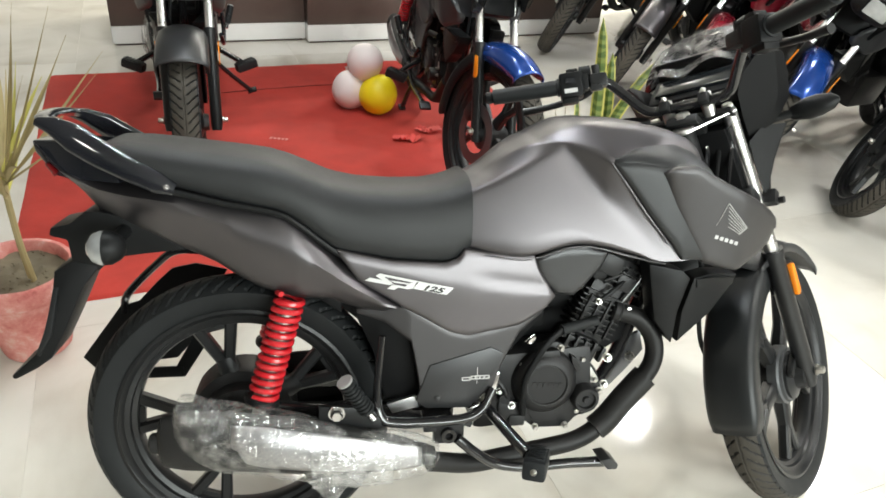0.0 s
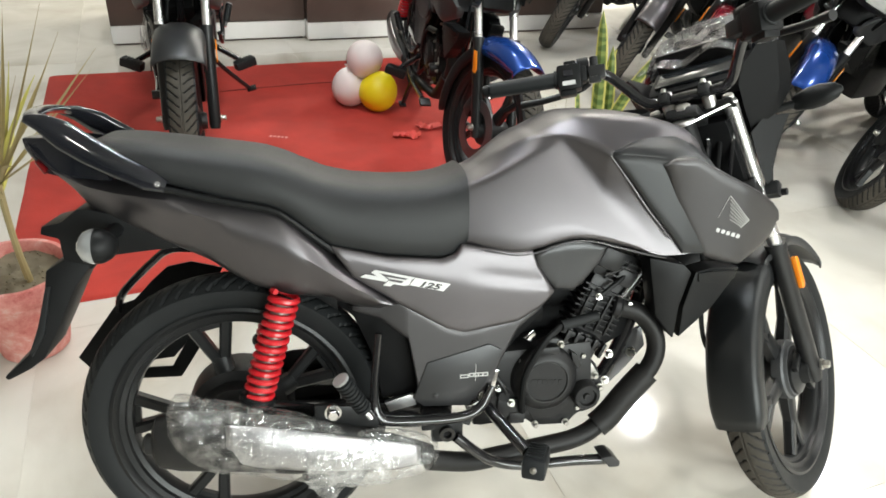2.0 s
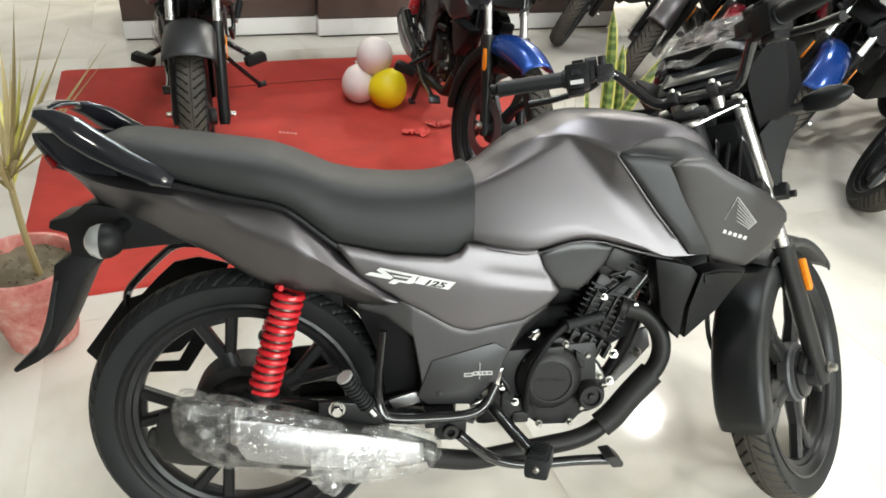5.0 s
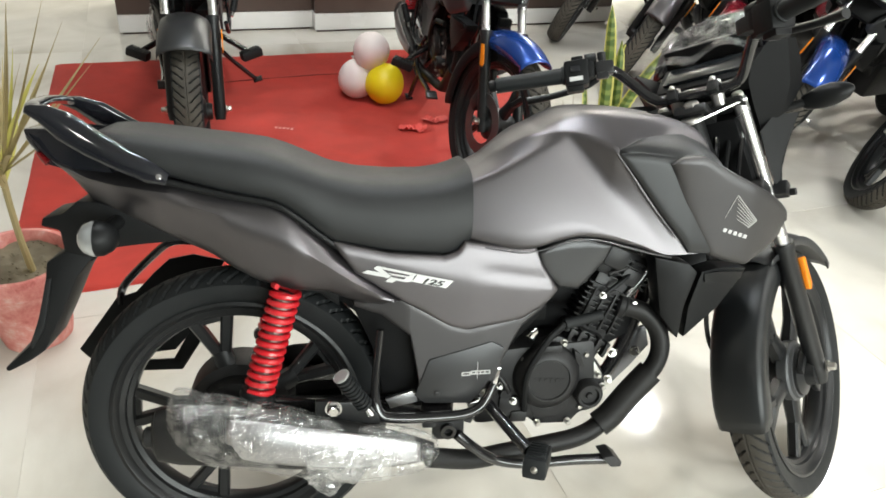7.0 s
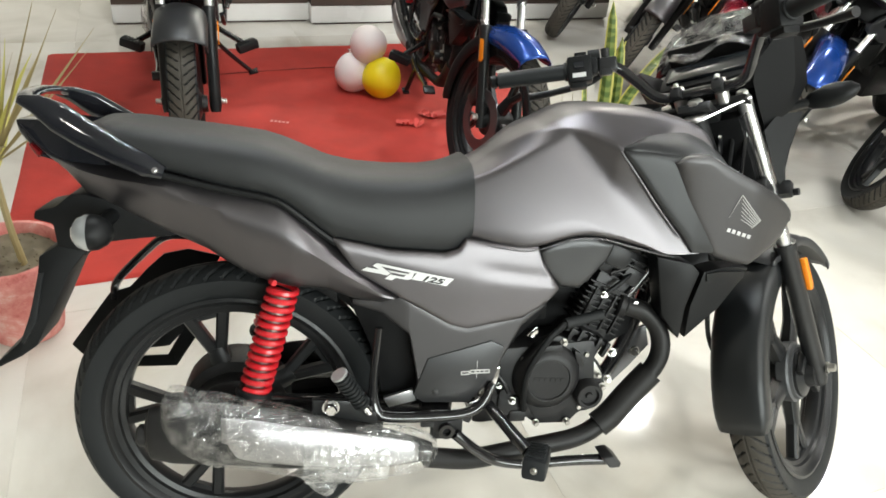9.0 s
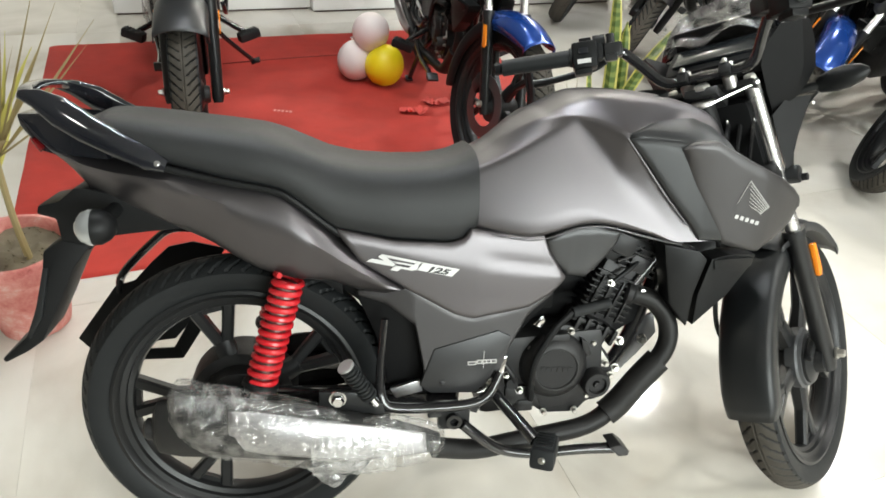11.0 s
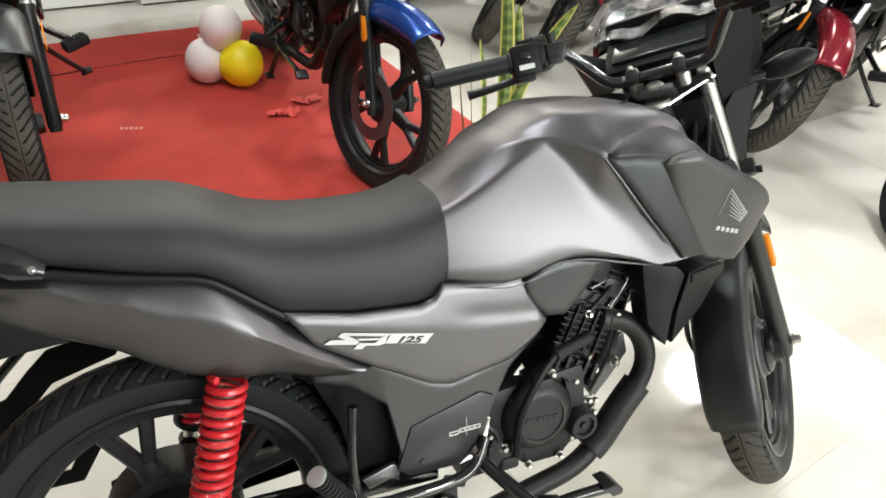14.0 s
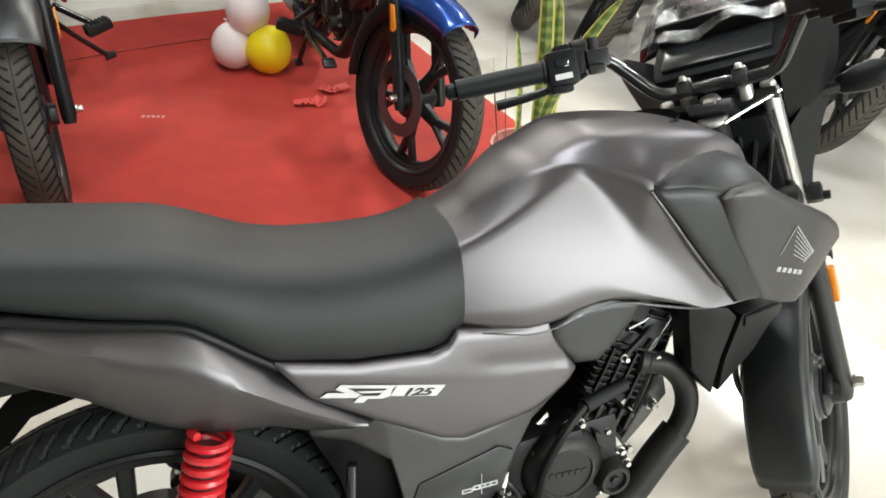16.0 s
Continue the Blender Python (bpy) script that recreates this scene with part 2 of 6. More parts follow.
def add_box(bm, centre, size, m=None, bevel=0.0):
    r = bmesh.ops.create_cube(bm, size=1.0)
    mat = Matrix.Translation(centre) @ (m or Matrix()) @ Matrix.Diagonal((*size, 1))
    bmesh.ops.transform(bm, matrix=mat, verts=r["verts"])
    if bevel:
        edges = list({e for v in r["verts"] for e in v.link_edges})
        bmesh.ops.bevel(bm, geom=edges, offset=bevel, segments=2, affect="EDGES", profile=0.6)
    return bm


def box(centre, size, m=None, bevel=0.0):
    return add_box(bmesh.new(), centre, size, m, bevel)


def add_grid(bm, rows, close_u=False, close_v=False):
    """Faces between rows of points; rows may close round."""
    vs = [[bm.verts.new(p) for p in row] for row in rows]
    nu, nv = len(vs), len(vs[0])
    for i in range(nu if close_u else nu - 1):
        for j in range(nv if close_v else nv - 1):
            q = (vs[i][j], vs[(i + 1) % nu][j], vs[(i + 1) % nu][(j + 1) % nv], vs[i][(j + 1) % nv])
            bm.faces.new(q)
    return vs


def cap(bm, ring):
    bm.faces.new(ring)


def smooth_path(pts, n=6):
    """Points of a Catmull-Rom curve through pts."""
    p = [Vector(q) for q in pts]
    if len(p) < 3:
        return p
    ext = [2 * p[0] - p[1], *p, 2 * p[-1] - p[-2]]
    out = []
    for i in range(1, len(ext) - 2):
        a, b, c, d = ext[i - 1:i + 3]
        for k in range(n):
            t = k / n
            out.append(0.5 * (2 * b + (c - a) * t + (2 * a - 5 * b + 4 * c - d) * t * t + (3 * b - a - 3 * c + d) * t ** 3))
    return out + [p[-1]]


def add_tube(bm, pts, r, sides=10, n=5, smooth=True):
    """A round bar along points; r is one radius or one for each given point."""
    path = smooth_path(pts, n) if smooth else [Vector(q) for q in pts]
    count = len(path)
    rings, side = [], None
    for i, p in enumerate(path):
        d = (path[min(i + 1, count - 1)] - path[max(i - 1, 0)]).normalized()
        if side is None:
            side = d.orthogonal().normalized()
        side = (side - d * side.dot(d)).normalized()
        other = d.cross(side)
        if hasattr(r, "__len__"):
            f = i / (count - 1) * (len(r) - 1)
            k = min(int(f), len(r) - 2)
            rad = r[k] + (r[k + 1] - r[k]) * (f - k)
        else:
            rad = r
        rings.append([p + rad * (math.cos(a) * side + math.sin(a) * other) for a in (2 * math.pi * j / sides for j in range(sides))])
    vs = add_grid(bm, rings, close_v=True)
    cap(bm, vs[0]), cap(bm, vs[-1])
    return bm


def tube(pts, r, sides=10, n=5, smooth=True):
    return add_tube(bmesh.new(), pts, r, sides, n, smooth)


def add_lathe(bm, profile, m=None, n=32, closed=False):
    """Turns a profile of (radius, along) round the local y axis."""
    m = m or Matrix()
    rows = [[m @ Vector((r * math.cos(a), y, r * math.sin(a))) for r, y in profile] for a in (2 * math.pi * k / n for k in range(n))]
    add_grid(bm, rows, close_u=True, close_v=closed)
    bmesh.ops.remove_doubles(bm, verts=bm.verts, dist=1e-6)
    return bm


def lathe(profile, m=None, n=32, closed=False):
    return add_lathe(bmesh.new(), profile, m, n, closed)


def along(p0, p1):
    """A frame at p0 whose y axis points to p1."""
    p0, p1 = Vector(p0), Vector(p1)
    return Matrix.Translation(p0) @ (p1 - p0).to_track_quat("Y", "Z").to_matrix().to_4x4()


def rod(p0, p1, r, n=16, bevel=0.0):
    """A turned bar from p0 to p1 with eased ends."""
    h = (Vector(p1) - Vector(p0)).length
    b = bevel or min(r * 0.25, h * 0.25)
    return lathe([(0, 0), (r - b, 0), (r, b), (r, h - b), (r - b, h), (0, h)], along(p0, p1), n)


def bolt(p, d, r=0.008, h=0.008):
    """A hexagon bolt head with a washer, standing on p along d."""
    d = Vector(d).normalized()
    bm = lathe([(0, 0), (r * 1.35, 0), (r * 1.35, h * 0.25), (0, h * 0.25)], along(p, Vector(p) + d), 14)
    add_lathe(bm, [(0, h * 0.25), (r, h * 0.25), (r, h * 0.85), (r * 0.8, h), (0, h)], along(p, Vector(p) + d), 6)
    return bm


def line_at(poly, s):
    """Height of a polyline (s, h) at s."""
    for (a, ha), (b, hb) in zip(poly, poly[1:]):
        if s <= b:
            return ha + (hb - ha) * min(max((s - a) / max(b - a, 1e-6), 0), 1)
    return poly[-1][1]


def shell(top, bottom, lateral, side=-1, ns=28, nu=12, thick=0.006, roll=0.018):
    """A body panel between two outline curves (s, h): lateral(s, u) is its distance from the middle plane, u = 0 at its top.
    Its border rolls inwards. side -1 is the bike's right, 1 its left."""
    s0, s1 = max(top[0][0], bottom[0][0]), min(top[-1][0], bottom[-1][0])
    knots = sorted({s for s, _ in top + bottom if s0 <= s <= s1} | {s0 + (s1 - s0) * k / ns for k in range(ns + 1)})
    knots = [k for i, k in enumerate(knots) if i == 0 or k - knots[i - 1] > 0.0015]
    bm = bmesh.new()
    outer, inner = [], []
    for i, s in enumerate(knots):
        ht, hb = line_at(top, s), line_at(bottom, s)
        row, back = [], []
        for j in range(nu + 1):
            u = 0.5 - 0.5 * math.cos(math.pi * j / nu)
            edge = min(u * (ht - hb), (1 - u) * (ht - hb), (s - s0) * 1.0, (s1 - s) * 1.0)
            k = min(max(edge / 0.014, 0), 1)
            lat = lateral(s, u) - roll * (1 - math.sqrt(1 - (1 - k) ** 2))
            row.append((s, side * lat, ht + (hb - ht) * u))
            back.append((s, side * (lat - thick), ht + (hb - ht) * u))
        outer.append(row), inner.append(back)
    a, b = add_grid(bm, outer), add_grid(bm, inner)
    ring_a = a[0] + [r[-1] for r in a[1:]] + a[-1][-2::-1] + [r[0] for r in a[-2:0:-1]]
    ring_b = b[0] + [r[-1] for r in b[1:]] + b[-1][-2::-1] + [r[0] for r in b[-2:0:-1]]
    for k in range(len(ring_a)):
        n = (k + 1) % len(ring_a)
        bm.faces.new((ring_a[k], ring_b[k], ring_b[n], ring_a[n]))
    bmesh.ops.remove_doubles(bm, verts=bm.verts, dist=1e-5)
    return bm


def facet(points, depth, bevel=0.003):
    """A faceted plate: the outline points are pushed inwards (towards the middle plane) by depth."""
    bm = bmesh.new()
    vs = [bm.verts.new(p) for p in points]
    bm.faces.new(vs)
    out = bmesh.ops.extrude_face_region(bm, geom=list(bm.faces))
    moved = [g for g in out["geom"] if isinstance(g, bmesh.types.BMVert)]
    sign = 1 if sum(p[1] for p in points) < 0 else -1
    bmesh.ops.translate(bm, verts=moved, vec=(0, sign * depth, 0))
    if bevel:
        bmesh.ops.bevel(bm, geom=list(bm.edges), offset=bevel, segments=2, affect="EDGES", profile=0.6)
    return bm


def lettering(name, text, size, m, mat, parent, label, thick=0.0004, shear=0.0, stretch=1.0, weight=0.0):
    data = bpy.data.curves.new(name, "FONT")
    data.body, data.size, data.extrude, data.shear, data.offset = text, size, thick, shear, weight
    data.align_x = "CENTER"
    tmp = bpy.data.objects.new(name, data)
    scene.collection.objects.link(tmp)
    me = bpy.data.meshes.new_from_object(tmp)
    bpy.data.objects.remove(tmp)
    bpy.data.curves.remove(data)
    me.transform(m @ Matrix.Diagonal((stretch, 1, 1, 1)))
    me.materials.clear()
    me.materials.append(mat)
    ob = new(name, me)
    ob.parent = parent
    ob["label"] = label
    return ob


# ---- the room, square to the carpet and the desk ----
ROOM = pose(0, 0, 0, 0, 0, 37)
U0, U1, V0, V1 = -5.2, 7.4, -4.2, 8.2


def room_part(name, centre, size, mat, kind="structure", label="", category="", bevel=0.0):
    ob = part(name, box((0, 0, 0), size, None, bevel), mat)
    ob.matrix_world = ROOM @ Matrix.Translation(centre)
    return tagged(ob, label, category, "", kind)


room_part("ground", ((U0 + U1) / 2, (V0 + V1) / 2, -0.0515), (U1 - U0, V1 - V0, 0.10), GROUT, label="grey cement bed under the floor tiles", category="ground")
room_part("wall_north", ((U0 + U1) / 2, V1 + 0.1, CEIL / 2), (U1 - U0 + 0.4, 0.2, CEIL), WHITE_WALL, label="plain white painted showroom wall", category="wall")
# west, east and south walls are unseen, coloured dim to deepen paint contrast
room_part("wall_west", (U0 - 0.1, (V0 + V1) / 2, CEIL / 2), (0.2, V1 - V0, CEIL), DIM_WALL, label="plain grey-brown showroom wall out of view, dimmed for contrast", category="wall")
room_part("wall_east", (U1 + 0.1, (V0 + V1) / 2, CEIL / 2), (0.2, V1 - V0, CEIL), DIM_WALL, label="plain grey-brown showroom wall out of view, dimmed for contrast", category="wall")
# the south wall has a wide glass front between two piers, over a sill wall kept high to darken low reflections
W0, W1, S0, S1 = 0.28, 5.32, 1.4, 2.86
bm = bmesh.new()
add_box(bm, ((U0 - 0.2 + W0) / 2, 0, CEIL / 2), (W0 - U0 + 0.2, 0.2, CEIL))
add_box(bm, ((W1 + U1 + 0.2) / 2, 0, CEIL / 2), (U1 + 0.2 - W1, 0.2, CEIL))
add_box(bm, ((W0 + W1) / 2, 0, S0 / 2), (W1 - W0, 0.2, S0))
add_box(bm, ((W0 + W1) / 2, 0, (S1 + CEIL) / 2), (W1 - W0, 0.2, CEIL - S1))
wall = part("wall_south", bm, DIM_WALL)
wall.matrix_world = ROOM @ Matrix.Translation((0, V0 - 0.1, 0))
tagged(wall, "grey-brown showroom wall out of view, dimmed for contrast, with a wide glass front", "wall", "", "structure")
front_glass = thing("window_1", ROOM @ Matrix.Translation((0, V0 - 0.13, 0)), "wide glass shopfront in a slim grey frame", "window", "", "structure")
bm = bmesh.new()
for k in range(4):
    add_box(bm, (W0 + 0.025 + (W1 - W0 - 0.05) * k / 3, 0, (S0 + S1) / 2), (0.05, 0.06, S1 - S0), None, 0.004)
for z in (S0 + 0.025, S1 - 0.025):
    for k in range(3):
        a, b = W0 + 0.025 + (W1 - W0 - 0.05) * k / 3, W0 + 0.025 + (W1 - W0 - 0.05) * (k + 1) / 3
        add_box(bm, ((a + b) / 2, 0, z), (b - a - 0.052, 0.05, 0.05), None, 0.004)
part("window_frame", bm, ALUMINIUM, front_glass)
for k in range(3):
    a, b = W0 + 0.025 + (W1 - W0 - 0.05) * k / 3, W0 + 0.025 + (W1 - W0 - 0.05) * (k + 1) / 3
    pane = part("pane", box(((a + b) / 2, 0, (S0 + S1) / 2), (b - a - 0.052, 0.008, S1 - S0 - 0.102)), PANE, front_glass)
    pane.visible_shadow = False
room_part("ceiling", ((U0 + U1) / 2, (V0 + V1) / 2, CEIL + 0.06), (U1 - U0 + 0.4, V1 - V0 + 0.4, 0.1), DIM_CEILING, label="plain grey painted ceiling", category="ceiling")

# fittings for the out-of-view, mostly added downlights
for px_, py_, watts in UNSEEN_DOWNLIGHTS:
    lamp = thing("unseen_ceiling_light", pose(px_, py_, CEIL + 0.01), "round white ceiling downlight out of view, switched on", "ceiling light", "ceiling lights")
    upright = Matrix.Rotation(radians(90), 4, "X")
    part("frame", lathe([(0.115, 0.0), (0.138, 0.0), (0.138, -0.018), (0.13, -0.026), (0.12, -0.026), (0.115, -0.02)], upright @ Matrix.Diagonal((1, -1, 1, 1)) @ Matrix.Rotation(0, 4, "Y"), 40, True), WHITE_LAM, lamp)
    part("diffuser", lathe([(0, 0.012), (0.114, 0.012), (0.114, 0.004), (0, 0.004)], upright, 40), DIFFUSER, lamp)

for px_, py_, turn_, watts, tint in TUBES:
    tube_light = thing("tube_light", pose(px_, py_, CEIL + 0.01, 0, 0, turn_), "slim white fluorescent tube light out of view, switched on", "tube light", "tube lights")
    part("batten", box((0, 0, -0.022), (1.24, 0.05, 0.044), None, 0.004), WHITE_LAM, tube_light)
    part("tube", rod((-0.59, 0, -0.066), (0.59, 0, -0.066), 0.013, 16), DIFFUSER, tube_light, "glowing glass tube")
    for sd in (-1, 1):
        part("end_cap", box((sd * 0.605, 0, -0.062), (0.024, 0.034, 0.036), None, 0.003), WHITE_LAM, tube_light)

# carpet: a laid felt sheet, slightly rumpled
CARPET_AT = Vector((-2.339, 3.505, 0))
CU, CV = Vector((0.8, 0.6, 0)), Vector((0.6, -0.8, 0))
bm = bmesh.new()
rows = []
for i in range(81):
    row = []
    for j in range(217):
        u, v = 2.32 * i / 80, 2.07 * j / 216
        p = CARPET_AT + CU * u + CV * v
        wob = 0.012 * noise.noise((u * 2.1, v * 3.0, 1.0))
        p += CU * wob * (1 if 0 < i < 80 else 0.6) + CV * 0.008 * noise.noise((u * 3.0, 7.0, v))
        dv = v - 0.385 - 0.02 * math.sin(u * 3.2) - 0.006 * noise.noise((u * 9, 1.0, 0))
        lift = min(1, max(0, (u - 0.7) * 3)) * min(1, max(0, (1.75 - u) * 3))
        z = 0.0075 + lift * 0.004 * math.exp(-(dv / 0.035) ** 2) + 0.0025 * (noise.noise((u * 4, v * 4, 3.0)) + 0.6)
        row.append((p.x, p.y, z if 0 < i < 80 and 0 < j < 216 else 0.001))
    rows.append(row)
add_grid(bm, rows)
carpet = part("carpet", bm, CARPET, angle=80)
tagged(carpet, "red felt carpet laid over the tiles, slightly rumpled", "carpet")
# thin dark strip along the fold: its shade put into the colour
fold_shade = []
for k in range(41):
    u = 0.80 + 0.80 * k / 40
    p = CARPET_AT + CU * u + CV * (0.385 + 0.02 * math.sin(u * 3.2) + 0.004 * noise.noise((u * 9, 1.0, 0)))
    fold_shade.append((p.x, p.y, 0.012 + 0.002 * noise.noise((u * 7, 0, 4.0))))
part("fold_shade", tube(fold_shade, [0.0008, 0.0042, 0.0034, 0.0046, 0.0030, 0.0008], 8, 1, False), FOLD_SHADE, carpet, "dark red strip standing in for the shade along the carpet fold")

# reception desk with brown and white bands, stepping forward on its longer half
desk = thing("reception_desk", ROOM @ Matrix.Translation((0.55, 4.68, 0)), "reception desk in dark brown laminate with white bands", "desk")
for name, u0, u1, v0 in (("side_unit", 0.0, 1.14, 0.0), ("front_unit", 1.14, 3.3, -0.07)):
    # lowest band: a dark strip put in for the shade under the plinth
    for band, z0, z1, mat, inset in (("kick_shade_strip", 0.0, 0.012, BROWN_LAM, 0.03), ("plinth", 0.014, 0.115, WHITE_LAM, 0.0), ("panel", 0.118, 0.33, BROWN_LAM, 0.004), ("strip", 0.333, 0.35, WHITE_LAM, 0.0), ("panel", 0.353, 0.60, BROWN_LAM, 0.004), ("strip", 0.603, 0.62, WHITE_LAM, 0.0), ("panel", 0.623, 0.9, BROWN_LAM, 0.004), ("strip", 0.903, 1.0, WHITE_LAM, 0.0)):
        part(band, box(((u0 + u1) / 2, v0 + 0.35, (z0 + z1) / 2), (u1 - u0 - 0.003 - inset, 0.7 - inset, z1 - z0), None, 0.002), mat, desk)
part("worktop", box((1.65, 0.32, 1.022), (3.4, 0.86, 0.04), None, 0.006), WHITE_LAM, desk)


# ---- motorcycles ----
# A bike's own frame: x forwards from the rear contact, y to its left, z up; the front end turns about the steering head.
RAKE = radians(26)
HEAD_Y = 0.018
AXIS = Vector((-math.sin(RAKE), 0, math.cos(RAKE)))
FOOT = Vector((1.375, HEAD_Y, 0))
TYRE_R, RIM_R = 0.306, 0.240
REAR_AXLE = Vector((-0.004, -0.020, 0.299))
FRONT_AXLE = Vector((1.279, 0.0035, 0.294))


def steering(turn):
    """The front end's turn about the steering axis, in the bike's frame."""
    return Matrix.Translation(FOOT) @ Matrix.Rotation(radians(turn), 4, AXIS) @ Matrix.Translation(-FOOT)


def tyre_mesh(width, tread):
    """A tyre round the y axis, with grooves pressed into its crown."""
    bm = bmesh.new()
    n = 720
    half = width / 2
    prof = [(RIM_R - 0.006, -half * 0.62), (RIM_R + 0.005, -half * 0.78), (RIM_R + 0.022, -half * 0.91), (RIM_R + 0.04, -half * 0.985)]
    for k in range(33):
        a = -1 + 2 * k / 32
        prof.append((RIM_R + 0.044 + (TYRE_R - RIM_R - 0.044) * (1 - abs(a) ** 2.2), half * a * 0.985))
    prof += [(r, -y) for r, y in prof[3::-1]]
    rows = []
    for i in range(n):
        a = 2 * math.pi * i / n
        row = []
        for j, (r, y) in enumerate(prof):
            if 4 < j < len(prof) - 5:
                v = y / half
                lane = (a * 60 / (2 * math.pi) - abs(v) ** 1.3 * tread + (0.5 if v > 0 else 0)) % 1.0
                if lane < 0.08 + 0.16 * abs(v) and 0.16 < abs(v) < 0.88:
                    r -= 0.0055
                if abs(v) < 0.03:
                    r -= 0.003
            row.append((r * math.cos(a), y, r * math.sin(a)))
        rows.append(row)
    add_grid(bm, rows, close_u=True)
    return bm


def wheel_parts(root, m, width, spokes, first, brake, dusty=True):
    """Tyre, rim, hub and split spokes under root, placed by m."""
    half = width / 2
    t = new("tyre", tyre_data(width, dusty))
    t.parent = root
    t["label"] = "black rubber tyre with moulded tread"
    t.matrix_local = m
    w = RIM_R
    flange = [(w - 0.002, 0.72), (w + 0.006, 0.76), (w + 0.0075, 0.85), (w + 0.001, 0.88), (w - 0.005, 0.78), (w - 0.009, 0.66), (w - 0.019, 0.60), (w - 0.021, 0.44), (w - 0.030, 0.36), (w - 0.033, 0.22)]
    prof = [(r, -half * k) for r, k in flange] + [(r, half * k) for r, k in flange[::-1]]
    rim = part("rim", lathe(prof, None, 72, True), ALLOY, root, "satin black cast alloy rim")
    rim.matrix_local = m
    hub = part("hub", lathe([(0.012, -0.07), (0.03, -0.07), (0.034, -0.05), (0.058, -0.04), (0.062, -0.02), (0.062, 0.02), (0.058, 0.04), (0.034, 0.05), (0.03, 0.07), (0.012, 0.07)], None, 32, True), ALLOY, root)
    hub.matrix_local = m
    for k in range(spokes):
        a = radians(first) + 2 * math.pi * k / spokes
        bm = bmesh.new()
        rm = Matrix.Rotation(-a, 4, "Y")

        def bar(r0, o0, w0, r1, o1, w1, t0, t1):
            rings = []
            for r, o, wd, th in ((r0, o0, w0, t0), (r1, o1, w1, t1)):
                rings.append([rm @ Vector((r, y, o + x)) for x, y in ((-wd, -th * 0.6), (-wd * 0.6, -th), (wd * 0.6, -th), (wd, -th * 0.6), (wd, th * 0.6), (wd * 0.6, th), (-wd * 0.6, th), (-wd, th * 0.6))])
            vs = add_grid(bm, rings, close_v=True)
            cap(bm, vs[0]), cap(bm, vs[-1])

        bar(0.05, 0, 0.024, 0.135, 0, 0.018, 0.018, 0.014)
        bar(0.125, 0.006, 0.0115, 0.213, 0.036, 0.0130, 0.013, 0.013)
        bar(0.125, -0.006, 0.0115, 0.213, -0.036, 0.0130, 0.013, 0.013)
        bar(0.196, 0, 0.036, 0.213, 0, 0.036, 0.006, 0.006)
        sp = part("spoke", bm, ALLOY, root)
        sp.matrix_local = m
    if brake == "drum":
        dr = part("brake_drum", lathe([(0.0, -0.052), (0.024, -0.052), (0.028, -0.044), (0.052, -0.041), (0.056, -0.034), (0.064, -0.033), (0.066, -0.026), (0.072, -0.022), (0.072, 0.0)], None, 40), DRUM_GREY, root, "grey cast drum brake plate")
        dr.matrix_local = m
        arm = bmesh.new()
        add_box(arm, (-0.036, -0.05, 0.030), (0.018, 0.014, 0.062), Matrix.Rotation(radians(48), 4, "Y"), 0.003)
        add_box(arm, (0.048, -0.045, -0.040), (0.05, 0.016, 0.020), Matrix.Rotation(radians(40), 4, "Y"), 0.004)
        add_lathe(arm, [(0.0, -0.074), (0.012, -0.074), (0.013, -0.05), (0.0, -0.05)], None, 14)
        add_lathe(arm, [(0.0, -0.064), (0.009, -0.064), (0.009, -0.03), (0.0, -0.03)], Matrix.Translation((-0.018, 0, 0.046)), 12)
        ar = part("brake_arm", arm, ALLOY, root)
        ar.matrix_local = m
    if brake == "disc":
        dm = bmesh.new()
        add_lathe(dm, [(0.075, -0.068), (0.118, -0.068), (0.118, -0.064), (0.075, -0.064)], None, 48, True)
        dd = part("brake_disc", dm, BRACKET_GREY, root, "drilled steel brake disc")
        dd.matrix_local = m


TYRE_CACHE = {}


def tyre_data(width, dusty):
    """One shared mesh for each tyre width."""
    if (width, dusty) not in TYRE_CACHE:
        bm = tyre_mesh(width, 1.5)
        bmesh.ops.recalc_face_normals(bm, faces=bm.faces)
        for f in bm.faces:
            f.smooth = True
        for f in bm.faces:
            c = f.calc_center_median()
            y = abs(c.y) / (width / 2)
            crown = RIM_R + 0.044 + (TYRE_R - RIM_R - 0.044) * (1 - (y / 0.985) ** 2.2)
            if dusty and y < 0.86 and math.hypot(c.x, c.z) > crown - 0.0022:
                f.material_index = 1
        for e in bm.edges:
            if len(e.link_faces) == 2 and e.calc_face_angle(0) > radians(26):
                e.smooth = False
        me = bpy.data.meshes.new("tyre")
        bm.to_mesh(me)
        bm.free()
        me.materials.append(RUBBER)
        me.materials.append(TREAD)
        TYRE_CACHE[width, dusty] = me
    return TYRE_CACHE[width, dusty]


def loft_body(stations, mirror=True, power=None):
    """A closed body from stations (s, half outline of (l, h) from its bottom to its top on the middle plane)."""
    bm = bmesh.new()
    rows = []
    for s, half in stations:
        right = [(s, -l, h) for l, h in half]
        leftside = [(s, l, h) for l, h in reversed(half[:-1])]
        rows.append(right + leftside)
    vs = add_grid(bm, rows)
    for r in (vs[0], vs[-1]):
        cap(bm, r)
    for a, b in zip(vs, vs[1:]):
        bm.faces.new((a[0], b[0], b[-1], a[-1]))
    return bm


def blend(stops, s):
    """Smooth value of (s, value) stops at s."""
    for (a, x), (b, y) in zip(stops, stops[1:]):
        if s <= b:
            k = min(max((s - a) / (b - a), 0), 1)
            return x + (y - x) * k
    return stops[-1][1]


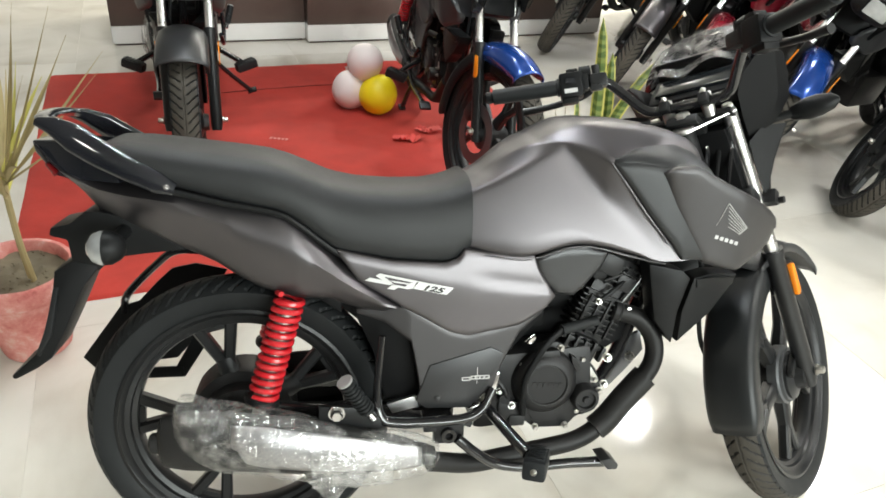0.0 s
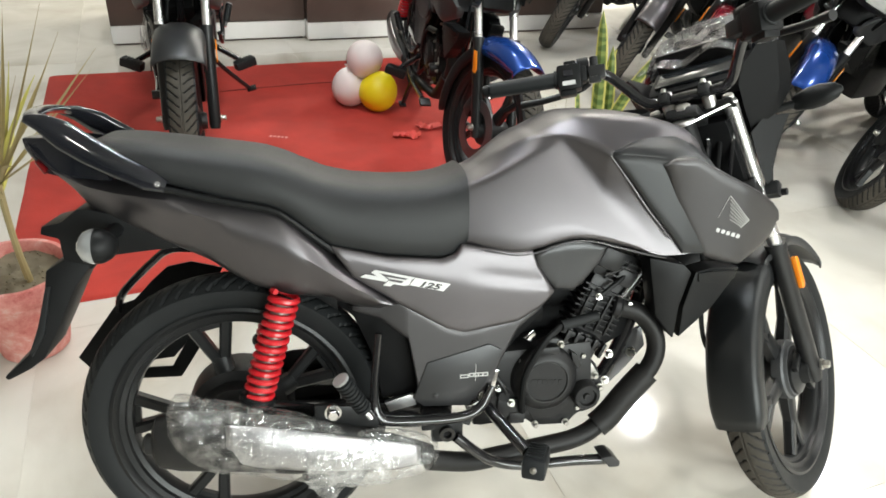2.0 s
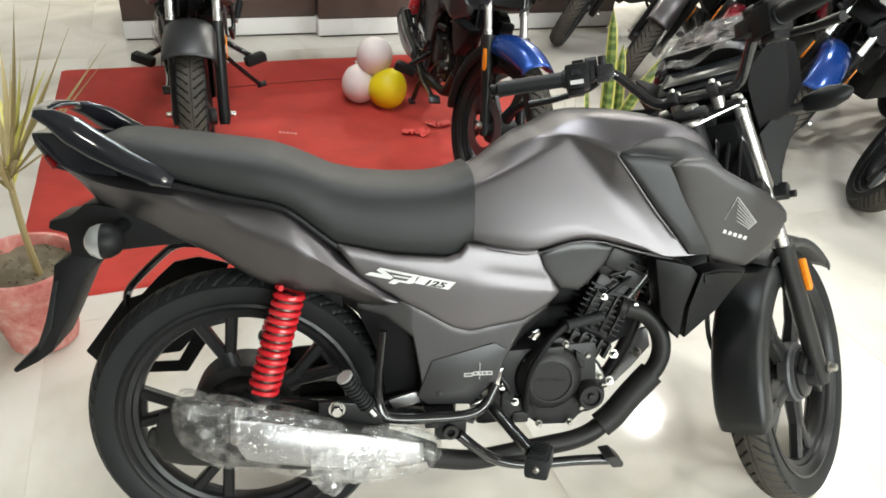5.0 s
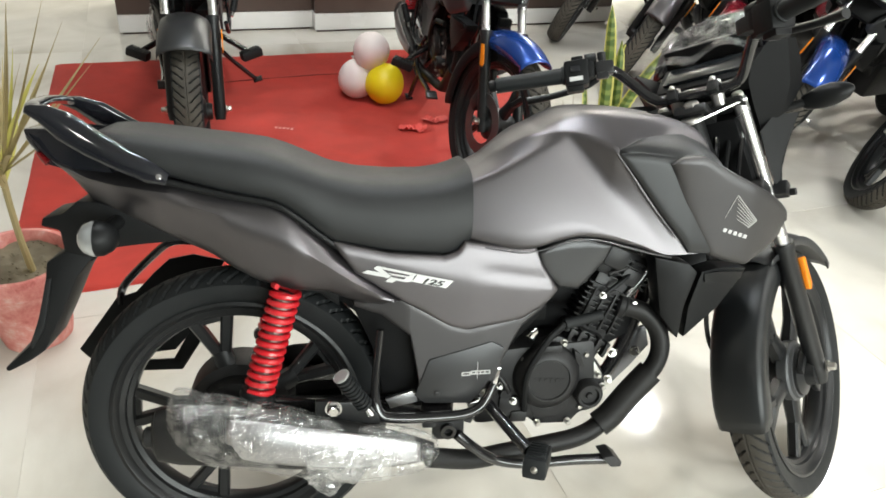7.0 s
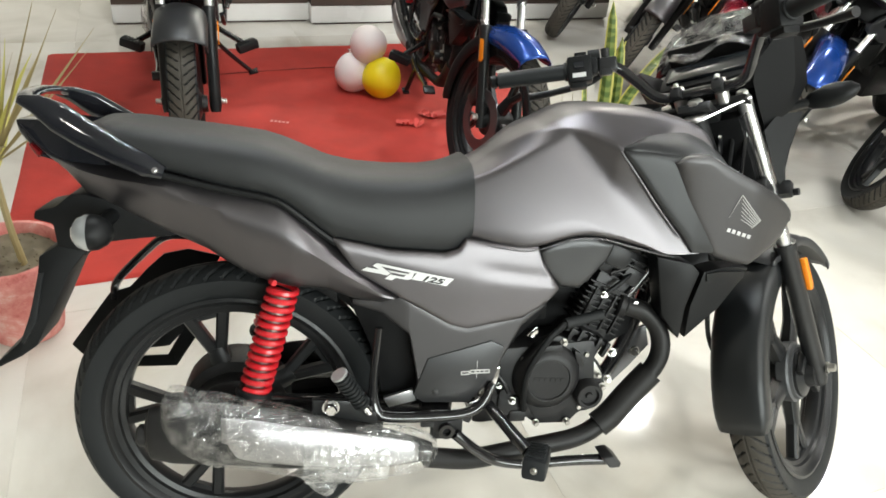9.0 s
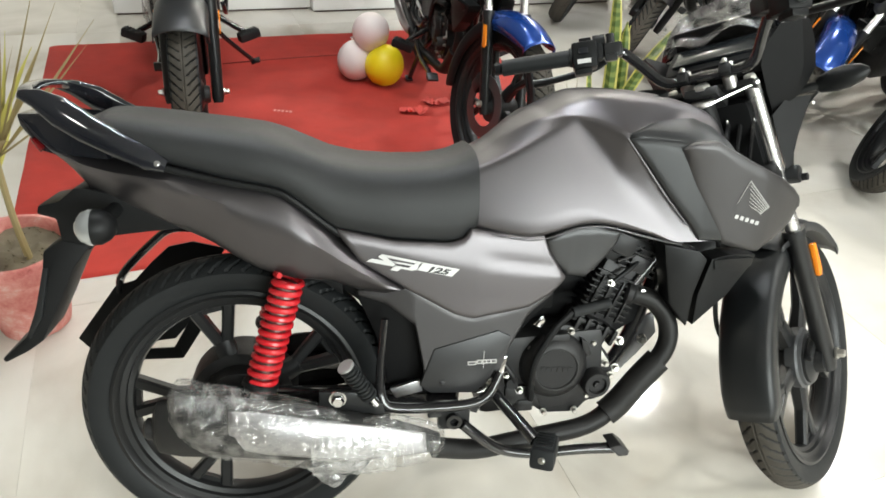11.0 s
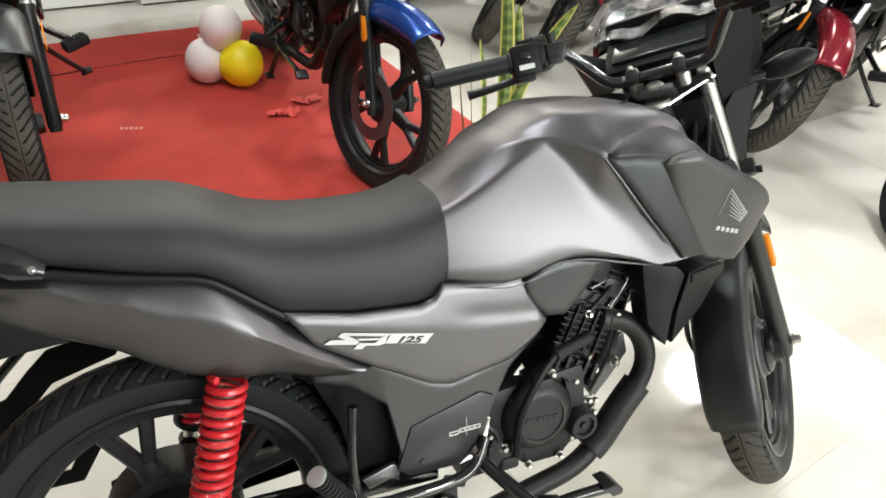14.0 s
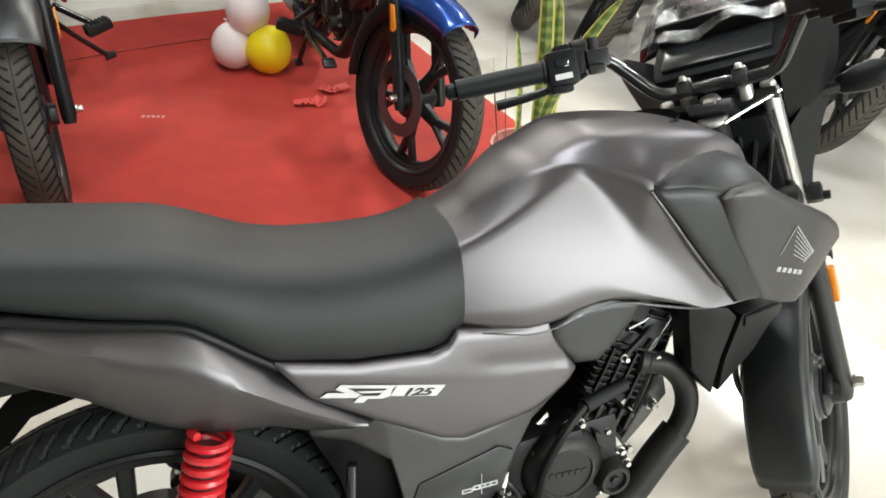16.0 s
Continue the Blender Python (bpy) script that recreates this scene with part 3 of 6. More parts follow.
TANK_BOTTOM = [(0.437, 0.678), (0.502, 0.668), (0.540, 0.664), (0.579, 0.670), (0.616, 0.682), (0.654, 0.690), (0.692, 0.688), (0.736, 0.679), (0.779, 0.668), (0.823, 0.655), (0.94, 0.66)]
TANK_FLAT = [(0.437, 0.784), (0.458, 0.793), (0.491, 0.808), (0.532, 0.828), (0.568, 0.845), (0.604, 0.859), (0.630, 0.864), (0.657, 0.843), (0.685, 0.811), (0.713, 0.779), (0.771, 0.725), (0.811, 0.684), (0.847, 0.66), (0.94, 0.62)]
TANK_CREASE = [(0.437, 0.797), (0.455, 0.802), (0.478, 0.815), (0.504, 0.836), (0.537, 0.860), (0.569, 0.876), (0.609, 0.884), (0.652, 0.879), (0.688, 0.869), (0.712, 0.857), (0.76, 0.838), (0.823, 0.81), (0.94, 0.765)]
TANK_CREASE_WIDE = [(0.437, 0.062), (0.478, 0.052), (0.504, 0.052), (0.537, 0.063), (0.569, 0.078), (0.609, 0.095), (0.652, 0.118), (0.688, 0.139), (0.712, 0.153), (0.78, 0.158), (0.823, 0.155), (0.94, 0.11)]
TANK_RIDGE = [(0.437, 0.800), (0.485, 0.818), (0.514, 0.842), (0.548, 0.866), (0.606, 0.896), (0.635, 0.909), (0.665, 0.917), (0.726, 0.918), (0.789, 0.914), (0.854, 0.903), (0.90, 0.888), (0.925, 0.868), (0.94, 0.845)]
TANK_RIDGE_WIDE = [(0.437, 0.040), (0.504, 0.040), (0.55, 0.050), (0.606, 0.070), (0.665, 0.083), (0.73, 0.088), (0.9, 0.080), (0.94, 0.07)]


def curve_at(stops, s):
    """Value at s of a smooth curve through (s, value) stops."""
    n = len(stops)
    for i in range(n - 1):
        (a, x), (b, y) = stops[i], stops[i + 1]
        if s <= b or i == n - 2:
            k = min(max((s - a) / (b - a), 0), 1)
            ma = (y - stops[i - 1][1]) / (b - stops[i - 1][0]) if i else (y - x) / (b - a)
            mb = (stops[i + 2][1] - x) / (stops[i + 2][0] - a) if i + 2 < n else (y - x) / (b - a)
            h = b - a
            return (2 * k ** 3 - 3 * k * k + 1) * x + (k ** 3 - 2 * k * k + k) * h * ma + (3 * k * k - 2 * k ** 3) * y + (k ** 3 - k * k) * h * mb


def tank_mesh():
    """A leaning flank cut off by its own edge, a facet over it up to the crease, a shoulder to the top ridge, and a flat top."""
    st = []
    for k in range(91):
        s = 0.437 + (0.94 - 0.437) * k / 90
        b, f = curve_at(TANK_BOTTOM, s), curve_at(TANK_FLAT, s)
        c, lc, r, lr = (curve_at(x, s) for x in (TANK_CREASE, TANK_CREASE_WIDE, TANK_RIDGE, TANK_RIDGE_WIDE))
        f = min(max(f, b + 0.016), c - 0.010)
        r = max(r, c + 0.004)

        def flank(h):
            x, z = s - 0.63, h - 0.75
            return 0.1357 + 0.0956 * x - 0.2068 * z - 0.2815 * x * x - 0.2005 * x * z - 0.4622 * z * z

        lb, lf = flank(b), flank(f)
        soft = min(1, max(0, (s - 0.60) / 0.08))

        def between(a, z, u):
            return tuple(x + (y - x) * u for x, y in zip(a, z))

        pf, pc, pr = (lf, f), (lc, c), (lr, r)
        e = min((0.016 + 0.030 * soft) / max(f - b, 0.03), 0.55)
        below, over = (flank(f - (f - b) * e), f - (f - b) * e), between(pf, pc, 0.22 + 0.20 * soft)
        half = [(lb - 0.034, b - 0.004), (lb - 0.009, b - 0.001), (lb - 0.003, b + 0.003), (flank(b + 0.010), b + 0.010)]
        half += [(flank(b + q * (1 - e) * (f - b)), b + q * (1 - e) * (f - b)) for q in (0.25, 0.5, 0.75)]
        half += [below, between(between(below, pf, 0.35), between(pf, over, 0.12), 0.35), between(between(below, pf, 0.6), between(pf, over, 0.4), 0.5), between(between(below, pf, 0.88), between(pf, over, 0.65), 0.65), over, between(pf, pc, 0.56), between(pf, pc, 0.8)]
        near, after = between(pf, pc, 0.88), between(pc, pr, 0.12)
        half += [between(between(near, pc, 0.7), between(pc, after, 0.3), 0.5), after, between(pc, pr, 0.4), between(pc, pr, 0.7)]
        before, top = between(pc, pr, 0.86), (lr * 0.7, r + 0.0022)
        half += [before, between(between(before, pr, 0.6), between(pr, top, 0.4), 0.5), top, (lr * 0.35, r + 0.0042), (0.0, r + 0.005)]
        st.append((s, half))
    return loft_body(st)


SEAT_LOW = [(-0.235, 0.835), (-0.2, 0.83), (-0.086, 0.799), (-0.004, 0.777), (0.081, 0.760), (0.11, 0.745), (0.148, 0.716), (0.188, 0.684), (0.29, 0.663), (0.396, 0.653), (0.430, 0.660), (0.445, 0.672), (0.448, 0.682)]
SEAT_TOP = [(-0.235, 0.845), (-0.225, 0.868), (-0.205, 0.877), (-0.158, 0.876), (-0.088, 0.868), (0.003, 0.857), (0.06, 0.849), (0.1, 0.837), (0.127, 0.826), (0.181, 0.804), (0.235, 0.793), (0.302, 0.789), (0.37, 0.791), (0.41, 0.799), (0.448, 0.815)]
SEAT_WIDE = [(-0.235, 0.085), (-0.2, 0.105), (-0.1, 0.118), (0.05, 0.13), (0.15, 0.132), (0.3, 0.13), (0.40, 0.124), (0.448, 0.118)]


def seat_mesh():
    st = []
    for k in range(49):
        s = -0.235 + 0.683 * k / 48
        b, t, w = (blend(x, s) for x in (SEAT_LOW, SEAT_TOP, SEAT_WIDE))
        d = t - b
        half = [(w - 0.03, b - 0.004), (w - 0.006, b), (w, b + 0.006), (w + 0.004, b + 0.25 * d), (w + 0.002, b + 0.5 * d), (w - 0.006, b + 0.72 * d), (w - 0.022, b + 0.88 * d), (w - 0.045, b + 0.955 * d), (w * 0.35, b + 0.99 * d), (0, t)]
        st.append((s, half))
    return loft_body(st)


TAIL_TOP = [(-0.335, 0.872), (-0.305, 0.838), (-0.285, 0.822), (-0.225, 0.806), (-0.179, 0.799), (-0.086, 0.794), (-0.041, 0.783), (0.042, 0.767), (0.080, 0.762), (0.107, 0.750), (0.138, 0.724), (0.190, 0.669), (0.248, 0.622), (0.315, 0.566)]
TAIL_LOW = [(-0.335, 0.866), (-0.307, 0.823), (-0.266, 0.774), (-0.238, 0.735), (-0.2, 0.716), (-0.144, 0.696), (-0.089, 0.672), (-0.033, 0.647), (0.010, 0.620), (0.050, 0.600), (0.111, 0.584), (0.18, 0.578), (0.231, 0.557), (0.277, 0.549), (0.315, 0.562)]


def tail_lateral(s, u):
    w = blend([(-0.335, 0.07), (-0.25, 0.085), (-0.12, 0.118), (0.03, 0.136), (0.12, 0.146), (0.315, 0.142)], s)
    ridge = blend([(-0.335, 0.16), (-0.1, 0.22), (0.05, 0.34), (0.315, 0.45)], s)
    return w - (0.032 * ((ridge - u) / ridge) ** 1.25 if u < ridge else blend([(-0.2, 0.050), (-0.05, 0.046), (0.08, 0.030), (0.2, 0.026), (0.315, 0.030)], s) * ((u - ridge) / (1 - ridge)) ** 1.3)


SIDE_TOP = [(0.190, 0.685), (0.289, 0.662), (0.394, 0.653), (0.42, 0.661), (0.434, 0.680), (0.501, 0.669), (0.545, 0.664), (0.577, 0.664), (0.588, 0.634), (0.624, 0.579)]
SIDE_LOW = [(0.190, 0.678), (0.228, 0.624), (0.311, 0.567), (0.355, 0.541), (0.41, 0.505), (0.444, 0.495), (0.555, 0.517), (0.604, 0.550), (0.624, 0.574)]


SIDE_RIDGE = [(0.19, 0.670), (0.215, 0.662), (0.377, 0.622), (0.466, 0.604), (0.566, 0.588), (0.624, 0.580)]


def side_lateral(s, u):
    """Widest along a soft ridge; a shallow scoop over its front half."""
    t, b = line_at(SIDE_TOP, s), line_at(SIDE_LOW, s)
    h, r = t + (b - t) * u, line_at(SIDE_RIDGE, s)
    front = 0.010 * max(0, (s - 0.45) / 0.17)
    if h > r:
        over = h - r
        scoop = 0.0025 * math.exp(-((over - 0.016) / 0.012) ** 2) * min(1, max(0, (s - 0.44) / 0.06))
        return 0.138 - 0.12 * over - scoop - front
    return 0.138 - 0.02 * (r - h) - 0.7 * (r - h) ** 2 - front


LOW_TOP = [(0.227, 0.557), (0.279, 0.560), (0.311, 0.575), (0.355, 0.549), (0.41, 0.513), (0.444, 0.503), (0.555, 0.525), (0.604, 0.558)]
LOW_BOT = [(0.227, 0.548), (0.279, 0.532), (0.333, 0.490), (0.350, 0.40), (0.356, 0.356), (0.484, 0.348), (0.503, 0.378), (0.519, 0.427), (0.555, 0.498), (0.604, 0.538)]


def low_lateral(s, u):
    return 0.1280 - 0.016 * min(1, max(0, (0.33 - s) / 0.1)) - 0.010 * max(0, (s - 0.48) / 0.1)


MID_TOP = [(0.711, 0.852), (0.76, 0.853), (0.806, 0.849), (0.86, 0.852), (0.93, 0.81)]
MID_LOW = [(0.711, 0.846), (0.749, 0.802), (0.793, 0.745), (0.845, 0.689), (0.866, 0.66), (0.93, 0.655)]
SHROUD_TOP = [(0.804, 0.836), (0.822, 0.848), (0.865, 0.852), (0.942, 0.814), (1.016, 0.781), (1.06, 0.756), (1.082, 0.738), (1.094, 0.712)]
SHROUD_LOW = [(0.804, 0.831), (0.814, 0.812), (0.841, 0.76), (0.874, 0.711), (0.896, 0.679), (0.915, 0.651), (0.956, 0.638), (1.0, 0.628), (1.03, 0.642), (1.068, 0.660), (1.086, 0.673), (1.094, 0.700)]


def shroud_lateral(s, u):
    return 0.196 - 0.024 * u - 0.10 * max(0, s - 0.86) - 0.9 * max(0, s - 0.97) ** 1.5


def shroud_at(s, h):
    """Distance of the shroud's face from the middle plane at (s, h)."""
    t, b = line_at(SHROUD_TOP, s), line_at(SHROUD_LOW, s)
    return shroud_lateral(s, (t - h) / (t - b))


def build_bike(name, m, turn, paint, fender_paint, label, group, brake="drum", hero=False):
    bike = thing(name, m, label, "motorcycle", group)
    st = steering(turn)
    # wheels
    rear = thing_part("rear_wheel", bike)
    wheel_parts(rear, Matrix.Translation(REAR_AXLE), 0.098, 5, 176, None, False)
    part("sprocket_drum", lathe([(0, -0.05), (0.05, -0.052), (0.075, -0.045), (0.082, -0.02), (0.082, 0.03)], Matrix.Translation(REAR_AXLE), 40), ENGINE, rear)
    front = thing_part("front_wheel", bike)
    wheel_parts(front, st @ Matrix.Translation(FRONT_AXLE), 0.084 if hero else 0.098, 5, 60, brake)
    # body
    tank = part("fuel_tank", tank_mesh(), paint, bike, "satin grey painted fuel tank with a shoulder crease" if paint is PAINT_GREY else "", angle=62)
    fc = Matrix.Translation((0.80, 0, 0.905)) @ Matrix.Rotation(radians(-10), 4, "Y") @ Matrix.Rotation(radians(90), 4, "X")
    part("filler_cap", lathe([(0, 0.018), (0.03, 0.018), (0.04, 0.014), (0.046, 0.0), (0.046, -0.01)], fc @ Matrix.Rotation(radians(180), 4, "X"), 32), PLASTIC, tank)
    part("seat", seat_mesh(), SEAT, bike, "black vinyl stepped seat", angle=60)
    for sd in (-1, 1):
        part("tail_cowl", shell(TAIL_TOP, TAIL_LOW, tail_lateral, sd, 44, 14), paint, bike)
        part("side_panel", shell(SIDE_TOP, SIDE_LOW, side_lateral, sd, 44, 24, 0.006, 0.006), paint, bike)
        # same paint as the side panel, darkened in colour because it faces down
        part("lower_panel", shell(LOW_TOP, LOW_BOT, low_lateral, sd, 40, 24, 0.006, 0.005), PAINT_DARK if not hero else SHROUD_AND_SHADE_GREY, bike)
        if hero:
            part("panel_facet", facet([(0.370, sd * 0.1310, 0.440), (0.495, sd * 0.1315, 0.474), (0.521, sd * 0.1305, 0.460), (0.519, sd * 0.1305, 0.441), (0.457, sd * 0.1310, 0.341), (0.364, sd * 0.1310, 0.346), (0.343, sd * 0.1310, 0.363)], 0.010, 0.003), LOWER_GREY, bike)
            part("panel_screw", bolt((0.387, sd * 0.1312, 0.367), (0, sd, 0), 0.0055, 0.003), CASE_EDGE, bike)
        part("inner_shroud", shell(MID_TOP, MID_LOW, lambda s, u: 0.160 + 0.14 * min(max(s - 0.711, 0), 0.1) - 0.002 * u - 0.1 * max(0, s - 0.86), sd, 30, 12, 0.006, 0.008), INNER_GREY if paint is PAINT_GREY else PAINT_DARK, bike)
        cap_rows = []
        for s, lo, ho, li, hi in ((0.712, 0.1545, 0.855, 0.152, 0.8575), (0.735, 0.157, 0.8545, 0.142, 0.8655), (0.76, 0.161, 0.8535, 0.127, 0.8735), (0.79, 0.166, 0.851, 0.108, 0.8805), (0.825, 0.170, 0.850, 0.090, 0.885), (0.86, 0.167, 0.8515, 0.083, 0.8825), (0.90, 0.160, 0.834, 0.080, 0.868), (0.93, 0.150, 0.818, 0.078, 0.848)):
            cap_rows.append([(s, sd * (lo - 0.003), ho - 0.012), (s, sd * lo, ho - 0.002)] + [(s, sd * (lo + (li - lo) * q), ho + (hi - ho) * q + 0.004 * math.sin(math.pi * q)) for q in (0.12, 0.35, 0.6, 0.85)] + [(s, sd * li, hi), (s, sd * (li - 0.004), hi - 0.010)])
        cap_bm = bmesh.new()
        add_grid(cap_bm, cap_rows)
        part("shroud_cap", cap_bm, INNER_GREY if paint is PAINT_GREY else PAINT_DARK, bike, "", True, 60).modifiers.new("thick", "SOLIDIFY").thickness = 0.004
        part("tank_shroud", shell(SHROUD_TOP, SHROUD_LOW, shroud_lateral, sd, 34, 12, 0.010, 0.010), SHROUD_AND_SHADE_GREY if paint is PAINT_GREY else paint, bike, "matte dark grey tank shroud" if paint is PAINT_GREY else "")
        y = sd
        part("air_duct", facet([(0.826, y * 0.112, 0.636), (0.900, y * 0.118, 0.622), (0.918, y * 0.120, 0.604), (0.900, y * 0.116, 0.53), (0.902, y * 0.104, 0.452), (0.858, y * 0.100, 0.506), (0.838, y * 0.106, 0.59)], 0.05, 0.004), PLASTIC, bike)
        part("air_duct", facet([(0.926, y * 0.122, 0.606), (0.965, y * 0.118, 0.613), (1.044, y * 0.088, 0.602), (1.03, y * 0.088, 0.572), (0.985, y * 0.098, 0.517), (0.913, y * 0.106, 0.456), (0.909, y * 0.118, 0.53)], 0.05, 0.004), PLASTIC, bike)
        part("duct_trim", facet([(0.930, y * 0.1245, 0.604), (0.966, y * 0.1235, 0.606), (1.034, y * 0.0960, 0.597), (1.032, y * 0.0960, 0.582), (1.008, y * 0.1040, 0.570), (0.934, y * 0.1235, 0.584)], 0.012, 0.003), PLASTIC, bike, "smooth black duct trim")
        part("airbox_cover", shell([(0.579, 0.654), (0.604, 0.670), (0.640, 0.682), (0.680, 0.682), (0.731, 0.668)], [(0.579, 0.633), (0.586, 0.623), (0.605, 0.596), (0.63, 0.575), (0.667, 0.571), (0.687, 0.589), (0.717, 0.625), (0.731, 0.653)], lambda s, u: 0.131 - 0.014 * u, sd, 26, 10, 0.012, 0.012), PLASTIC if not hero else LOWER_GREY, bike)
        part("panel_edge", tube([(0.708, y * 0.151, 0.850), (0.742, y * 0.158, 0.806), (0.786, y * 0.164, 0.749), (0.836, y * 0.166, 0.692)], [0.002, 0.0026, 0.0028, 0.002], 10), paint, bike)
        part("tank_strip", tube([(0.45, y * 0.122, 0.6705), (0.50, y * 0.134, 0.6635), (0.543, y * 0.143, 0.6595), (0.58, y * 0.146, 0.666), (0.62, y * 0.147, 0.679), (0.654, y * 0.147, 0.686), (0.692, y * 0.149, 0.684), (0.74, y * 0.152, 0.672), (0.80, y * 0.150, 0.656), (0.845, y * 0.142, 0.645)], [0.0012, 0.0012, 0.0012, 0.0012, 0.0012, 0.0014, 0.0016, 0.0022, 0.0022, 0.0016], 8), BRACKET_GREY, bike, "thin silver strip under the tank")
        part("seat_trim", tube([(-0.10, y * 0.120, 0.794), (-0.004, y * 0.127, 0.772), (0.081, y * 0.130, 0.755), (0.115, y * 0.131, 0.737), (0.16, y * 0.128, 0.700), (0.195, y * 0.124, 0.672)], 0.006, 8), PLASTIC, bike)
    return bike, st


def thing_part(name, parent):
    ob = new(name)
    ob.parent = parent
    ob.empty_display_size = 0.05
    return ob


def P(s, l, h):
    """A point at l metres to the right of the middle plane."""
    return (s, -l, h)


def steered(ob, st):
    ob.matrix_local = st
    return ob


def coil(p0, p1, radius, wire, turns, n=20):
    """A coil spring as one bent wire."""
    p0, p1 = Vector(p0), Vector(p1)
    d = (p1 - p0)
    a = d.normalized().orthogonal().normalized()
    b = d.normalized().cross(a)
    count = turns * n
    pts = [p0 + d * (k / count) + radius * (math.cos(2 * math.pi * k / n) * a + math.sin(2 * math.pi * k / n) * b) for k in range(count + 1)]
    return tube(pts, wire, 7, 1, False)


def strap(path, wide, thick, n=5):
    """A flattened bar along a path; wide lies across, thick upwards."""
    pts = smooth_path(path, n)
    rows = []
    for i, p in enumerate(pts):
        d = (pts[min(i + 1, len(pts) - 1)] - pts[max(i - 1, 0)]).normalized()
        side = d.cross(Vector((0, 0, 1))).normalized()
        upw = side.cross(d)
        k = i / (len(pts) - 1)
        w = wide * (0.75 + 0.25 * math.sin(math.pi * k))
        rows.append([p + side * w * math.cos(a) * 0.5 + upw * thick * math.sin(a) * 0.5 for a in (2 * math.pi * (q + 0.5) / 12 for q in range(12))])
    bm = bmesh.new()
    vs = add_grid(bm, rows, close_v=True)
    cap(bm, vs[0]), cap(bm, vs[-1])
    return bm


def rear_end(bike, hero):
    # grab rail: one bar from the right mount round behind the seat to the left mount
    blade_line = [(-0.092, 0.121, 0.797, 0.010), (-0.118, 0.121, 0.809, 0.017), (-0.165, 0.117, 0.832, 0.0185), (-0.215, 0.109, 0.859, 0.021), (-0.255, 0.101, 0.884, 0.022), (-0.290, 0.092, 0.904, 0.014), (-0.318, 0.083, 0.911, 0.007)]
    for sd in (-1, 1):
        rows = []
        for s, l, h, w in resample(blade_line, 30):
            k = (s + 0.318) / 0.226
            th = 0.011 - 0.003 * abs(2 * k - 1) ** 3
            ring = []
            for q in range(16):
                a = 2 * math.pi * q / 16
                ca, sa = math.cos(a), math.sin(a)
                ring.append((s + 0.5 * w * sa * abs(sa) ** 0.4, sd * (l + th * math.copysign(abs(ca) ** 0.7, ca) - 0.25 * w * sa), h + 1.0 * w * math.copysign(abs(sa) ** 0.8, sa)))
            rows.append(ring)
        bm = bmesh.new()
        vs = add_grid(bm, rows, close_v=True)
        cap(bm, vs[0]), cap(bm, vs[-1])
        part("grab_rail", bm, GLOSS, bike, "gloss black grab rail blade", True, 70)
    cross = [(-0.300, 0.088, 0.908), (-0.312, 0.060, 0.914), (-0.318, 0.0, 0.917), (-0.312, -0.060, 0.914), (-0.300, -0.088, 0.908)]
    part("rail_bridge", strap(cross, 0.034, 0.016), GLOSS, bike, "gloss black bridge of the grab rail")
    for sd in (-1, 1):
        part("rail_bolt", bolt((-0.104, sd * 0.1305, 0.803), (0, sd, 0.4), 0.0038, 0.003), CHROME, bike)
    part("tail_light", facet([P(-0.340, 0.052, 0.874), P(-0.30, 0.066, 0.876), P(-0.22, 0.082, 0.868), P(-0.19, 0.085, 0.80), P(-0.28, 0.074, 0.808), P(-0.303, 0.066, 0.812), P(-0.337, 0.050, 0.852)], 0.12, 0.006), GLOSS, bike, "dark tail lamp housing")
    part("tail_lens", facet([P(-0.320, 0.066, 0.834), P(-0.313, 0.072, 0.836), P(-0.296, 0.078, 0.820), P(-0.302, 0.074, 0.810)], 0.12, 0.004), LENS_RED, bike, "red tail lens")
    part("rear_mudguard", facet([P(-0.331, 0.056, 0.699), P(-0.327, 0.056, 0.715), P(-0.293, 0.058, 0.722), P(-0.262, 0.062, 0.747), P(-0.238, 0.064, 0.746), P(-0.10, 0.068, 0.715), P(-0.08, 0.068, 0.672), P(-0.16, 0.064, 0.664), P(-0.225, 0.060, 0.655), P(-0.250, 0.056, 0.630), P(-0.296, 0.056, 0.646), P(-0.300, 0.056, 0.690)], 0.112, 0.006), PLASTIC, bike)
    flap = facet([P(-0.248, 0.058, 0.640), P(-0.296, 0.058, 0.652), P(-0.328, 0.060, 0.632), P(-0.336, 0.060, 0.585), P(-0.358, 0.060, 0.515), P(-0.378, 0.058, 0.468), P(-0.430, 0.050, 0.420), P(-0.424, 0.050, 0.412), P(-0.380, 0.055, 0.436), P(-0.350, 0.058, 0.458), P(-0.318, 0.060, 0.520), P(-0.281, 0.060, 0.598)], 0.116, 0.005)
    part("mud_flap", flap, PLASTIC, bike, "black plastic mud flap and plate holder")
    part("flap_rib", facet([P(-0.332, 0.062, 0.600), P(-0.322, 0.063, 0.602), P(-0.345, 0.062, 0.505), P(-0.372, 0.060, 0.462), P(-0.376, 0.060, 0.470), P(-0.356, 0.061, 0.515)], 0.008, 0.002), FLAP, bike)
    for sd in (-1, 1):
        ind = thing_part("rear_indicator", bike)
        y = sd
        body = [(0.0, 0.035), (0.012, 0.034), (0.022, 0.026), (0.030, 0.012), (0.031, 0.0)]
        m = Matrix.Translation((-0.213, y * 0.135, 0.697)) @ Matrix.Rotation(radians(-90), 4, "Z")
        part("body", lathe(body, m, 24), PLASTIC, ind)
        part("lens", lathe([(0.031, 0.0), (0.031, -0.006), (0.027, -0.018), (0.016, -0.027), (0.0, -0.03)], m, 24), LENS_CLEAR, ind, "clear indicator lens")
